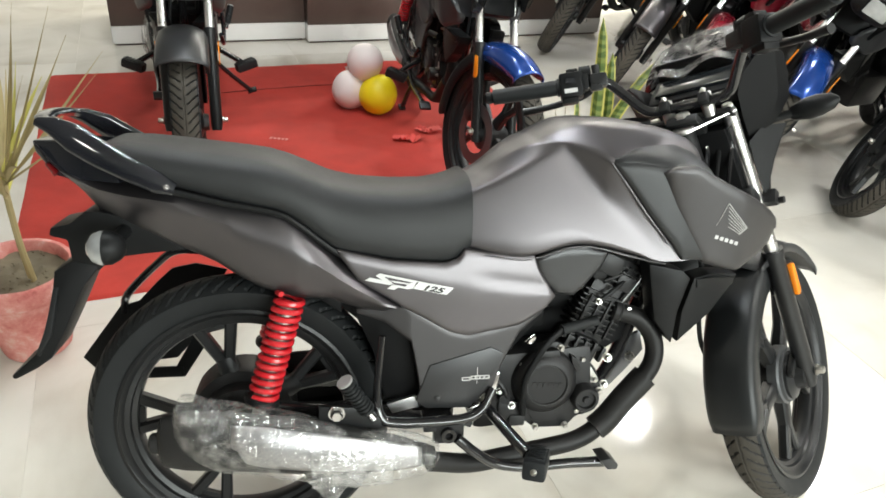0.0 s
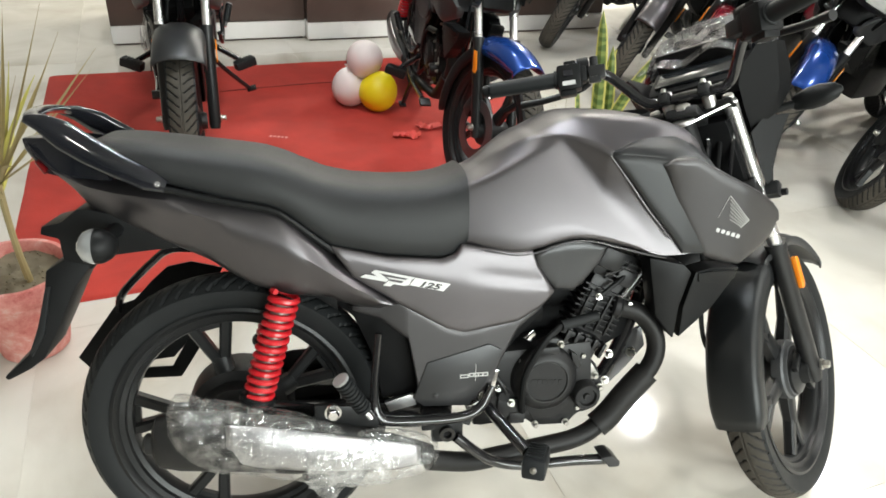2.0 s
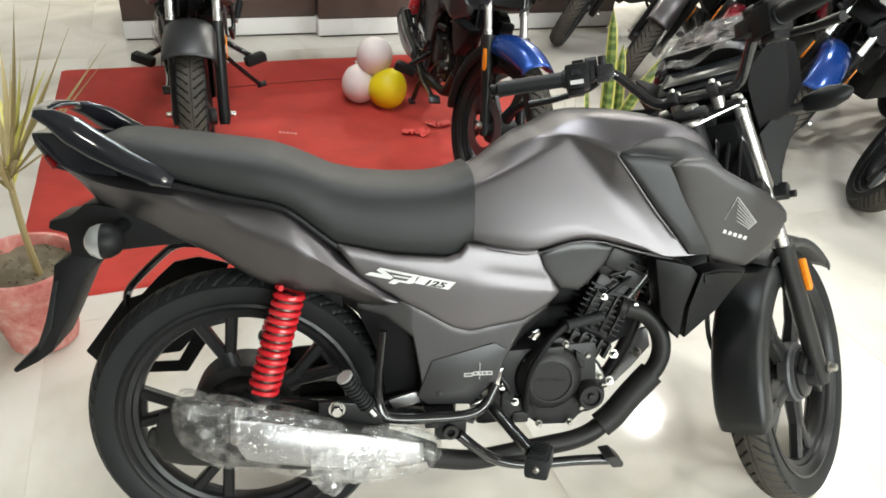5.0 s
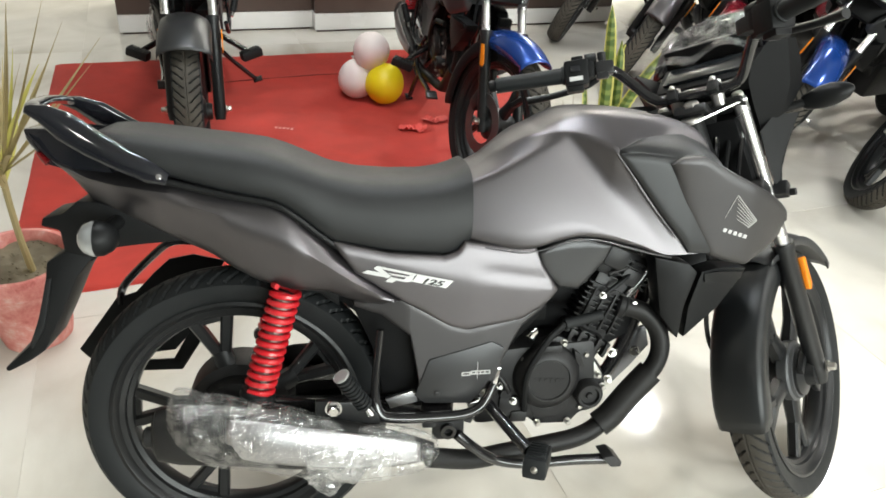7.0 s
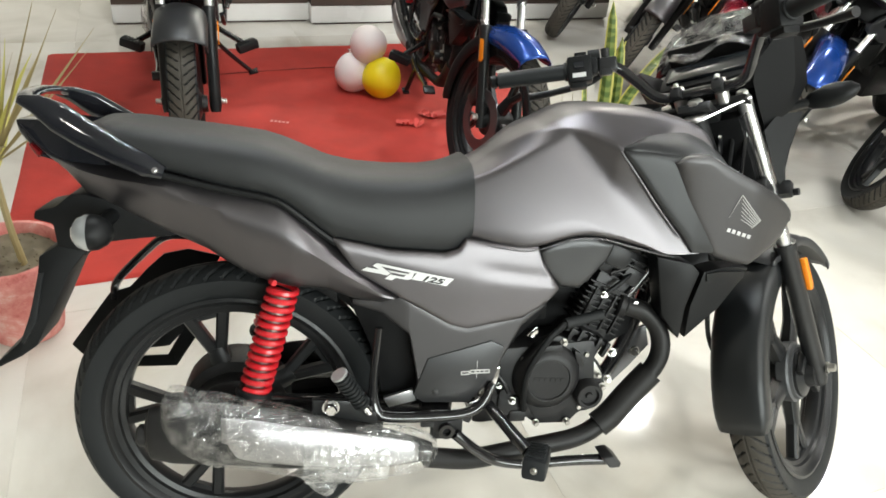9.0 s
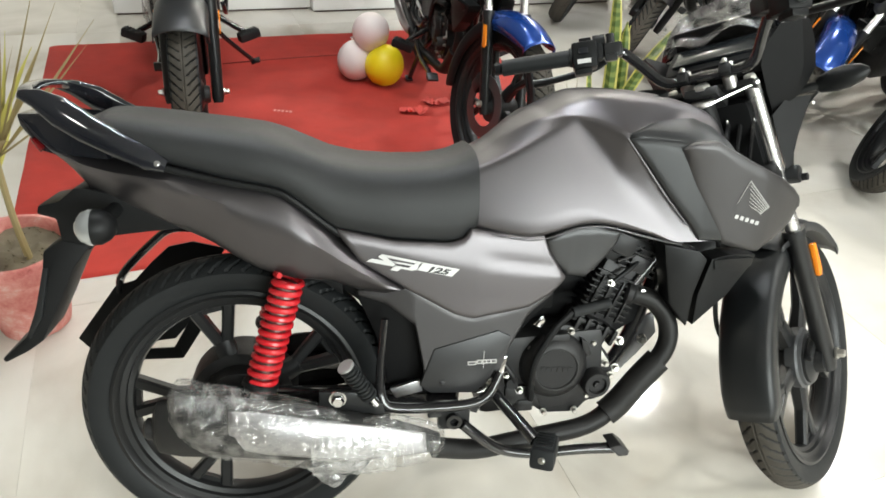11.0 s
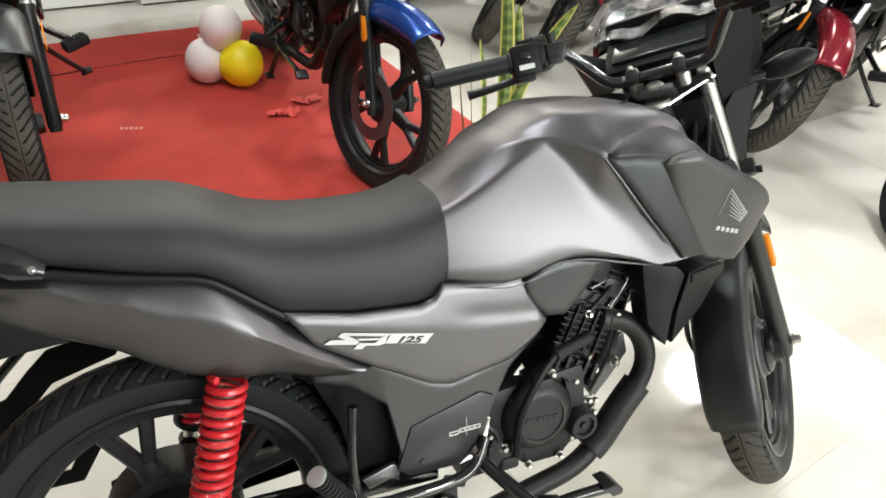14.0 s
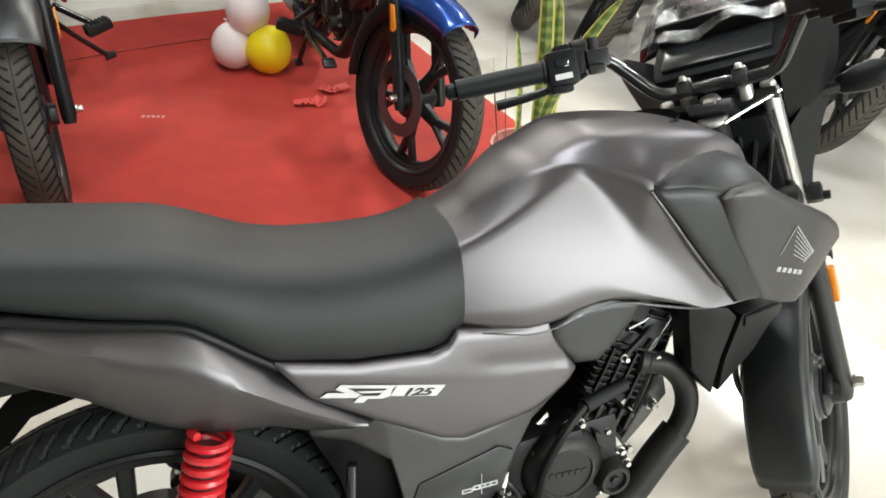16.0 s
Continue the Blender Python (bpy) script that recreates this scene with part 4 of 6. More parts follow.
        part("stalk", tube([(-0.205, y * 0.125, 0.702), (-0.20, y * 0.09, 0.706), (-0.195, y * 0.05, 0.71)], 0.013, 10), PLASTIC, ind)
    part("under_tail", facet([P(-0.10, 0.07, 0.72), P(0.0, 0.075, 0.70), P(0.12, 0.075, 0.64), P(0.2, 0.075, 0.57), P(0.2, 0.075, 0.535), P(0.12, 0.075, 0.592), P(0.05, 0.075, 0.615), P(-0.02, 0.075, 0.650), P(-0.09, 0.07, 0.685)], 0.15, 0.006), TRIM_BLACK, bike)
    # suspension
    for sd in (-1, 1):
        sh = thing_part("shock_absorber", bike)
        a, b = Vector((0.103, sd * 0.112, 0.594)), Vector((0.044, sd * 0.138, 0.392))
        d = (b - a).normalized()
        part("spring", coil(a + d * 0.002, b - d * 0.004, 0.0250, 0.0058, 13), SPRING, sh, "red painted coil spring")
        part("damper", rod(a + d * 0.02, b + d * 0.02, 0.0185, 16), DAMPER, sh)
        part("spring_seat", rod(b - d * 0.004, b + d * 0.012, 0.034, 20), PLASTIC, sh)
        part("lower_eye", rod(b + d * 0.005, b + d * 0.05, 0.012, 12), STEEL, sh)
        part("mount", lathe([(0, -0.014), (0.017, -0.014), (0.017, 0.014), (0, 0.014)], Matrix.Translation(b + d * 0.055), 16), ENGINE, sh)
        arm = bmesh.new()
        add_box(arm, (0.2, sd * 0.082, 0.322), (0.46, 0.028, 0.042), Matrix.Rotation(radians(2), 4, "Y"), 0.006)
        part("swingarm", arm, FRAME_TUBE, bike)
        part("axle_nut", bolt((REAR_AXLE.x, REAR_AXLE.y + sd * 0.098, REAR_AXLE.z), (0, sd, 0), 0.013, 0.014), STEEL, bike)
    part("chain_case", shell([(-0.10, 0.345), (0.1, 0.395), (0.45, 0.41)], [(-0.10, 0.27), (0.1, 0.262), (0.45, 0.29)], lambda s, u: 0.088, 1, 20, 6), TRIM_BLACK, bike)
    part("rear_drum", lathe([(0, -0.03), (0.05, -0.032), (0.103, -0.026), (0.108, -0.01), (0.108, 0.05)], Matrix.Translation(REAR_AXLE + Vector((0, 0.01, 0))), 40), ENGINE, bike)
    hug = []
    for k in range(15):
        a = radians(8 + 62 * k / 14)
        r = TYRE_R + 0.03
        hug.append([(r * math.cos(a) - 0.0 + dx, y, TYRE_R + r * math.sin(a) - dz) for y, dx, dz in ((-0.066, 0, 0.03), (-0.06, 0, 0.005), (-0.03, 0, -0.002), (0.03, 0, -0.002), (0.06, 0, 0.005), (0.066, 0, 0.03))])
    bm = bmesh.new()
    add_grid(bm, hug)
    h = part("inner_mudguard", bm, TRIM_BLACK, bike)
    h.modifiers.new("thick", "SOLIDIFY").thickness = 0.004
    # guard on the left, seen through the wheel
    guard = thing_part("side_guard", bike)
    part("guard_tube", tube([P(-0.268, -0.15, 0.470), P(-0.258, -0.15, 0.512), P(-0.192, -0.15, 0.580), P(-0.155, -0.15, 0.607), P(-0.11, -0.15, 0.609), P(-0.03, -0.145, 0.60), P(0.03, -0.14, 0.59)], 0.0085, 8), FRAME_TUBE, guard)
    part("guard_plate", facet([P(-0.362, -0.15, 0.369), P(-0.309, -0.15, 0.440), P(-0.275, -0.15, 0.486), P(-0.234, -0.15, 0.498), P(-0.195, -0.15, 0.540), P(-0.160, -0.15, 0.572), P(-0.110, -0.15, 0.582), P(-0.044, -0.15, 0.566), P(-0.060, -0.15, 0.540), P(-0.163, -0.15, 0.510), P(-0.230, -0.15, 0.440), P(-0.290, -0.15, 0.370), P(-0.327, -0.15, 0.327)], 0.006, 0.002), PLASTIC, guard)
    part("guard_plate", facet([P(-0.255, -0.151, 0.336), P(-0.153, -0.151, 0.337), P(-0.150, -0.151, 0.310), P(-0.262, -0.151, 0.311)], 0.006, 0.002), PLASTIC, guard)
    part("guard_plate", facet([P(-0.150, -0.152, 0.310), P(-0.170, -0.152, 0.333), P(-0.131, -0.152, 0.400), P(-0.111, -0.152, 0.418), P(-0.088, -0.152, 0.406)], 0.006, 0.002), PLASTIC, guard)
    part("guard_plate", facet([P(-0.248, -0.153, 0.364), P(-0.195, -0.153, 0.367), P(-0.159, -0.153, 0.408), P(-0.111, -0.153, 0.417), P(-0.127, -0.153, 0.399), P(-0.163, -0.153, 0.358), P(-0.244, -0.153, 0.350)], 0.006, 0.002), PLASTIC, guard)


def power_unit(bike, hero):
    eng = thing_part("engine", bike)
    casting = bmesh.new()
    add_box(casting, (0.60, 0, 0.36), (0.27, 0.19, 0.17), Matrix.Rotation(radians(-4), 4, "Y"), 0.02)
    add_box(casting, (0.50, 0, 0.41), (0.12, 0.15, 0.12), None, 0.015)
    add_box(casting, (0.70, 0, 0.42), (0.09, 0.14, 0.09), Matrix.Rotation(radians(25), 4, "Y"), 0.012)
    part("crankcase", casting, ENGINE, eng)
    cm = Matrix.Translation(P(0.623, 0.09, 0.377)) @ Matrix.Rotation(radians(180), 4, "Z")
    part("clutch_cover", lathe([(0.072, -0.012), (0.072, 0.006), (0.068, 0.018), (0.058, 0.026), (0.049, 0.031), (0.046, 0.031), (0.0445, 0.0285), (0.0, 0.0285)], cm, 48), ENGINE, eng, "round black clutch cover")
    part("cover_ring", lathe([(0.0425, 0.0285), (0.044, 0.0318), (0.0465, 0.0318), (0.048, 0.0300)], cm, 48, True), CASE_EDGE, eng)
    part("oil_cap", lathe([(0.030, -0.02), (0.030, 0.020), (0.026, 0.027), (0.020, 0.027), (0.018, 0.020), (0.008, 0.020), (0.006, 0.025), (0.0, 0.025)], Matrix.Translation(P(0.714, 0.095, 0.336)) @ Matrix.Rotation(radians(180), 4, "Z"), 28), ENGINE, eng)
    bars = bmesh.new()
    for k in range(6):
        add_box(bars, P(0.594 + 0.0115 * k, 0.1192, 0.380 - 0.0008 * k), (0.0075, 0.0014, 0.009), Matrix.Rotation(radians(4), 4, "Y"))
    part("cover_mark", bars, ENGINE, eng)
    side = facet([P(0.572, 0.086, 0.372), P(0.586, 0.088, 0.433), P(0.646, 0.088, 0.462), P(0.702, 0.086, 0.440), P(0.744, 0.084, 0.391), P(0.762, 0.084, 0.344), P(0.738, 0.084, 0.296), P(0.705, 0.084, 0.277), P(0.686, 0.084, 0.255), P(0.613, 0.084, 0.257), P(0.582, 0.084, 0.281)], 0.03, 0.005)
    part("side_case", side, ENGINE, eng)
    lip = facet([P(0.583, 0.100, 0.388), P(0.592, 0.101, 0.425), P(0.640, 0.102, 0.446), P(0.684, 0.100, 0.412), P(0.697, 0.099, 0.358), P(0.690, 0.098, 0.318), P(0.656, 0.097, 0.279), P(0.606, 0.097, 0.275), P(0.588, 0.098, 0.31)], 0.03, 0.007)
    part("cover_body", lip, ENGINE, eng)
    part("cover_boss", facet([P(0.600, 0.112, 0.436), P(0.612, 0.113, 0.450), P(0.648, 0.113, 0.452), P(0.650, 0.113, 0.438), P(0.625, 0.114, 0.431)], 0.02, 0.004), ENGINE, eng)
    part("cover_boss", facet([P(0.676, 0.108, 0.437), P(0.690, 0.108, 0.428), P(0.702, 0.106, 0.400), P(0.692, 0.107, 0.396), P(0.680, 0.108, 0.415)], 0.02, 0.003), ENGINE, eng)
    part("cover_plate", facet([P(0.703, 0.088, 0.398), P(0.728, 0.088, 0.402), P(0.748, 0.088, 0.372), P(0.735, 0.088, 0.360), P(0.712, 0.088, 0.378)], 0.006, 0.002), STEEL, eng, "bright machined plate")
    for s, h in ((0.658, 0.447), (0.707, 0.421), (0.739, 0.371), (0.752, 0.343), (0.702, 0.300), (0.680, 0.264), (0.612, 0.264)):
        part("bolt", bolt(P(s, 0.088, h), (0, -1, 0), 0.0058, 0.012), STEEL, eng)
    for s, l, h, r in ((0.797, 0.018, 0.386, 0.0075), (0.779, 0.050, 0.338, 0.007), (0.572, 0.090, 0.415, 0.007), (0.523, 0.100, 0.361, 0.005), (0.553, 0.100, 0.325, 0.006), (0.736, 0.080, 0.546, 0.005), (0.817, 0.052, 0.517, 0.006)):
        part("bolt", bolt(P(s, l, h), (0, -1, 0.15), r, 0.014), STEEL, eng)
    part("mount_tab", facet([P(0.578, 0.088, 0.464), P(0.598, 0.088, 0.482), P(0.602, 0.088, 0.470), P(0.594, 0.088, 0.456)], 0.006, 0.001), CHROME, eng, "bright steel mounting tab")
    gear = bmesh.new()
    add_box(gear, P(0.548, 0.088, 0.312), (0.05, 0.03, 0.045), None, 0.008)
    add_box(gear, P(0.566, 0.092, 0.290), (0.036, 0.03, 0.026), None, 0.006)
    add_lathe(gear, [(0, -0.012), (0.012, -0.012), (0.014, 0.0), (0.014, 0.02), (0, 0.02)], Matrix.Translation(P(0.535, 0.10, 0.345)), 16)
    add_tube(gear, [P(0.545, 0.10, 0.33), P(0.536, 0.112, 0.36), P(0.520, 0.11, 0.385), P(0.50, 0.10, 0.40)], 0.005, 8)
    part("switch_body", gear, ENGINE, eng)
    ribs = bmesh.new()
    for k in range(5):
        add_box(ribs, P(0.672 + 0.020 * k, 0.078, 0.460 - 0.009 * k), (0.008, 0.02, 0.034 + 0.006 * (k % 2)), Matrix.Rotation(radians(24), 4, "Y"), 0.002)
    add_box(ribs, P(0.712, 0.072, 0.452), (0.115, 0.016, 0.010), Matrix.Rotation(radians(24), 4, "Y"), 0.002)
    part("cylinder_base", ribs, ENGINE, eng)
    # leaning cylinder with its fins
    cyl = Matrix.Translation((0.722, 0, 0.448)) @ Matrix.Rotation(radians(24), 4, "Y")
    barrel = bmesh.new()
    add_box(barrel, (0, 0, 0.06), (0.085, 0.10, 0.15), None, 0.006)
    ob = part("cylinder", barrel, ENGINE, eng)
    ob.matrix_local = cyl
    for k in range(8):
        f = part("fin", box((0, 0.004, 0.022 + 0.0125 * k), (0.112, 0.128, 0.0036), None, 0.001), FIN, eng)
        f.matrix_local = cyl
    for k in range(4):
        f = part("fin_rib", box((-0.036 + 0.024 * k, -0.060, 0.06), (0.004, 0.010, 0.085), None, 0.001), FIN, eng)
        f.matrix_local = cyl
    head = bmesh.new()
    add_box(head, (0.0, 0, 0.165), (0.10, 0.10, 0.07), None, 0.012)
    add_box(head, (-0.025, -0.052, 0.175), (0.05, 0.02, 0.045), None, 0.006)
    add_box(head, (0.025, -0.050, 0.150), (0.045, 0.02, 0.035), None, 0.005)
    ob = part("cylinder_head", head, ENGINE, eng)
    ob.matrix_local = cyl
    for k in range(5):
        f = part("fin", box((0.022, 0, 0.134 + 0.012 * k), (0.085, 0.118, 0.0036), None, 0.001), FIN, eng)
        f.matrix_local = cyl
    part("plug_lead", tube([P(0.835, 0.03, 0.60), P(0.79, 0.062, 0.575), P(0.745, 0.072, 0.545)], 0.005, 8), PLASTIC, eng)
    part("head_cable", tube([P(0.86, 0.02, 0.64), P(0.80, 0.055, 0.60), P(0.755, 0.06, 0.585)], 0.0035, 8), FRAME_TUBE, eng)
    carb = bmesh.new()
    add_lathe(carb, [(0, -0.05), (0.026, -0.05), (0.03, -0.02), (0.03, 0.03), (0.022, 0.05), (0, 0.05)], Matrix.Translation((0.60, -0.01, 0.54)) @ Matrix.Rotation(radians(80), 4, "Z"), 18)
    add_box(carb, (0.60, -0.02, 0.505), (0.06, 0.06, 0.05), None, 0.008)
    part("throttle_body", carb, PLASTIC, eng)
    part("vent_cover", facet([P(0.70, 0.085, 0.655), P(0.738, 0.088, 0.655), P(0.70, 0.08, 0.575), P(0.672, 0.08, 0.562)], 0.03, 0.003), PLASTIC, eng)
    part("hanger_plate", facet([P(0.785, 0.004, 0.300), P(0.805, 0.004, 0.360), P(0.842, 0.004, 0.430), P(0.878, 0.004, 0.442), P(0.890, 0.004, 0.395), P(0.850, 0.004, 0.345), P(0.812, 0.004, 0.305)], 0.010, 0.003), BRACKET_GREY, eng, "grey pressed steel engine hanger")
    # added dark sheet behind the cylinder, so no bright floor shows through
    part("dark_backing", facet([P(0.55, 0.012, 0.645), P(0.81, 0.012, 0.65), P(0.825, 0.012, 0.56), P(0.842, 0.012, 0.50), P(0.832, 0.012, 0.43), P(0.78, 0.012, 0.40), P(0.66, 0.012, 0.40), P(0.56, 0.012, 0.42)], 0.024, 0.003), TRIM_BLACK, eng)
    part("bolt", bolt(P(0.856, 0.004, 0.382), (0, -1, 0), 0.0085, 0.016), STEEL, eng)
    hose = [P(0.577, 0.108, 0.306), P(0.570, 0.124, 0.35), P(0.571, 0.128, 0.39), P(0.582, 0.130, 0.424), P(0.613, 0.128, 0.474), P(0.646, 0.12, 0.502)]
    part("oil_hose", tube(hose, 0.0068, 8), PLASTIC, eng)
    part("hose_sleeve", tube([P(0.645, 0.12, 0.501), P(0.686, 0.11, 0.506), P(0.728, 0.10, 0.511)], 0.0115, 10), RUBBER, eng)
    # exhaust
    ex = thing_part("exhaust", bike)
    pipe = [P(0.785, 0.045, 0.510), P(0.812, 0.05, 0.506), P(0.845, 0.055, 0.494), P(0.875, 0.06, 0.460), P(0.886, 0.065, 0.414), P(0.872, 0.068, 0.369), P(0.828, 0.070, 0.319), P(0.782, 0.072, 0.264), P(0.744, 0.078, 0.233), P(0.700, 0.085, 0.218), P(0.64, 0.094, 0.213), P(0.55, 0.110, 0.210), P(0.46, 0.135, 0.215), P(0.37, 0.165, 0.245)]
    part("pipe", tube(pipe, 0.0205, 16), EXHAUST, ex)
    part("heat_shield", tube([P(0.868, 0.069, 0.362), P(0.828, 0.071, 0.318), P(0.785, 0.074, 0.266), P(0.757, 0.077, 0.243)], 0.0285, 18), EXHAUST, ex)
    part("flange", rod(P(0.785, 0.042, 0.512), P(0.805, 0.048, 0.507), 0.028, 18), ENGINE, ex)
    return eng, ex


MUFFLER = [(-0.148, 0.318, 0.034, 0.150), (-0.140, 0.319, 0.052, 0.150), (-0.10, 0.322, 0.060, 0.158), (0.0, 0.318, 0.060, 0.168), (0.1, 0.305, 0.058, 0.172), (0.2, 0.290, 0.052, 0.172), (0.3, 0.272, 0.038, 0.168), (0.36, 0.262, 0.024, 0.165), (0.38, 0.255, 0.020, 0.163)]


def muffler_rings(stations, grow=0.0, squash=0.62, n=28, rough=0.0, a0=0.0, a1=2 * math.pi):
    rows = []
    for s, h, r, l in stations:
        row = []
        for k in range(n):
            a = a0 + (a1 - a0) * k / (n if a1 - a0 > 6.2 else n - 1)
            rr = r + grow
            if rough:
                rr += rough * (noise.noise((s * 23, math.cos(a) * 1.7 + 5, math.sin(a) * 1.7)) + 0.7 * noise.noise((s * 70, math.cos(a) * 5 + 9, math.sin(a) * 5)) + 0.9 * noise.noise((s * 230, math.cos(a) * 15 + 3, math.sin(a) * 15)))
            row.append(P(s, l + squash * rr * math.cos(a), h + rr * math.sin(a)))
        rows.append(row)
    return rows


def resample(stations, n):
    out = []
    for k in range(n + 1):
        f = k / n * (len(stations) - 1)
        i = min(int(f), len(stations) - 2)
        out.append(tuple(a + (b - a) * (f - i) for a, b in zip(stations[i], stations[i + 1])))
    return out


def silencer(ex, hero):
    bm = bmesh.new()
    vs = add_grid(bm, muffler_rings(resample(MUFFLER, 32)), close_v=True)
    cap(bm, vs[0]), cap(bm, vs[-1])
    part("muffler", bm, EXHAUST, ex)
    part("tail_pipe", rod(P(-0.165, 0.152, 0.317), P(-0.14, 0.152, 0.317), 0.02, 20), EXHAUST, ex)
    bm = bmesh.new()
    plate = [(-0.01, 0.325, 0.052, 0.169), (0.05, 0.315, 0.060, 0.172), (0.12, 0.302, 0.057, 0.174), (0.2, 0.290, 0.053, 0.174), (0.3, 0.272, 0.040, 0.17), (0.35, 0.264, 0.026, 0.166)]
    add_grid(bm, muffler_rings(resample(plate, 24), 0.004, 0.62, 14, 0, -0.55, 0.85))
    hs = part("heat_plate", bm, ALUMINIUM, ex, "polished steel silencer heat plate")
    hs.modifiers.new("thick", "SOLIDIFY").thickness = 0.002
    if hero:
        bm = bmesh.new()
        wrap = [(-0.118, 0.356, 0.012, 0.166), (-0.113, 0.363, 0.034, 0.166), (-0.10, 0.362, 0.053, 0.167), (-0.08, 0.352, 0.064, 0.168), (-0.04, 0.336, 0.068, 0.170), (0.006, 0.328, 0.067, 0.173), (0.064, 0.316, 0.067, 0.176), (0.12, 0.304, 0.066, 0.178), (0.17, 0.287, 0.060, 0.178), (0.22, 0.274, 0.052, 0.178), (0.27, 0.273, 0.053, 0.177), (0.31, 0.272, 0.049, 0.176), (0.35, 0.264, 0.040, 0.173), (0.378, 0.266, 0.024, 0.172), (0.388, 0.268, 0.010, 0.17)]
        add_grid(bm, muffler_rings(resample(wrap, 190), 0.003, 0.66, 124, 0.0034), close_v=True)
        bmesh.ops.triangulate(bm, faces=bm.faces, quad_method="SHORT_EDGE")
        part("film_wrap", bm, FILM, ex, "crinkled clear plastic film around the silencer", False)
        bm = bmesh.new()
        rows = []
        for i in range(15):
            row = []
            for j in range(12):
                s, h = 0.125 + 0.085 * i / 14 * (1 - 0.35 * j / 11) + 0.03 * (j / 11), 0.265 - 0.066 * j / 11 * (0.7 + 0.3 * math.sin(0.6 + i * 0.25))
                row.append(P(s, 0.226 + 0.012 * noise.noise((s * 40, h * 40, 2.0)) - 0.02 * (j / 11), h))
            rows.append(row)
        add_grid(bm, rows)
        part("film_flap", bm, FILM_WHITE, ex, "loose end of clear plastic film", False)
        bm = bmesh.new()
        tape = [(0.135, 0.300, 0.071, 0.177), (0.17, 0.296, 0.068, 0.178), (0.22, 0.288, 0.064, 0.178), (0.29, 0.278, 0.056, 0.178)]
        add_grid(bm, muffler_rings(resample(tape, 26), 0.0085, 0.7, 22, 0.004, -1.3, 0.45))
        part("film_knot", bm, FILM_WHITE, ex, "bunched layers of whitish plastic film", False)


def chassis(bike, hero):
    part("frame_loop", tube([P(0.274, 0.14, 0.512), P(0.266, 0.145, 0.43), P(0.264, 0.15, 0.375), P(0.272, 0.155, 0.343), P(0.295, 0.156, 0.332), P(0.36, 0.155, 0.328), P(0.44, 0.150, 0.328), P(0.478, 0.144, 0.344), P(0.503, 0.132, 0.384)], [0.0075, 0.008, 0.009, 0.0105, 0.0105, 0.0105, 0.0105, 0.0105, 0.009], 12), FRAME_TUBE, bike, "gloss black peg frame tube")
    part("frame_loop", tube([P(0.262, -0.15, 0.505), P(0.268, -0.152, 0.43), P(0.268, -0.155, 0.36), P(0.285, -0.155, 0.334), P(0.36, -0.153, 0.331), P(0.43, -0.15, 0.331), P(0.496, -0.14, 0.392)], 0.0105, 12), FRAME_TUBE, bike)
    part("down_tube", tube([P(0.925, 0.0, 0.80), P(0.90, 0.0, 0.66), P(0.862, 0.0, 0.50), P(0.80, 0.0, 0.34), P(0.72, 0.0, 0.27)], 0.016, 12), FRAME_TUBE, bike)
    part("down_tube", tube([P(0.90, 0.045, 0.69), P(0.85, 0.05, 0.60), P(0.80, 0.05, 0.53)], 0.0105, 10), FRAME_TUBE, bike)
    # black fill standing in for the shaded cavity behind the lower panel
    box_bm = facet([P(0.215, 0.085, 0.56), P(0.36, 0.09, 0.56), P(0.375, 0.09, 0.45), P(0.36, 0.09, 0.345), P(0.285, 0.085, 0.345), P(0.262, 0.085, 0.45)], 0.17, 0.006)
    part("cavity_fill", box_bm, TRIM_BLACK, bike)
    part("under_cover", facet([P(0.44, 0.075, 0.64), P(0.60, 0.08, 0.60), P(0.62, 0.08, 0.52), P(0.53, 0.08, 0.42), P(0.46, 0.08, 0.40), P(0.40, 0.08, 0.50)], 0.15, 0.006), TRIM_BLACK, bike)
    part("gauge_plate", facet([P(0.287, 0.112, 0.349), P(0.346, 0.112, 0.366), P(0.352, 0.112, 0.340), P(0.298, 0.112, 0.328)], 0.01, 0.002), ALUMINIUM, bike, "pale plastic battery side")
    part("mount_cover", facet([P(0.455, 0.124, 0.334), P(0.49, 0.124, 0.342), P(0.512, 0.122, 0.375), P(0.520, 0.120, 0.412), P(0.508, 0.120, 0.412), P(0.480, 0.122, 0.378)], 0.012, 0.003), CHROME, bike)
    part("bolt", bolt(P(0.488, 0.130, 0.360), (0, -1, 0), 0.010, 0.012), STEEL, bike)
    br = bmesh.new()
    add_box(br, P(0.410, 0.142, 0.297), (0.064, 0.020, 0.046), None, 0.006)
    add_box(br, P(0.372, 0.146, 0.312), (0.03, 0.012, 0.020), None, 0.004)
    add_box(br, P(0.440, 0.140, 0.318), (0.04, 0.014, 0.016), Matrix.Rotation(radians(20), 4, "Y"), 0.003)
    part("peg_bracket", br, ALLOY, bike)
    part("bracket_eye", lathe([(0.0085, -0.004), (0.0085, 0.012), (0.0155, 0.012), (0.0155, -0.004)], Matrix.Translation(P(0.408, 0.152, 0.297)) @ Matrix.Rotation(radians(180), 4, "Z"), 20, True), FRAME_TUBE, bike)
    part("bolt", bolt(P(0.184, 0.168, 0.367), (0, -1, 0), 0.012, 0.018), CHROME, bike)
    part("hanger", facet([P(0.15, 0.165, 0.38), P(0.215, 0.165, 0.375), P(0.275, 0.165, 0.345), P(0.27, 0.165, 0.325), P(0.20, 0.165, 0.335), P(0.15, 0.165, 0.345)], 0.012, 0.003), ALLOY, bike)
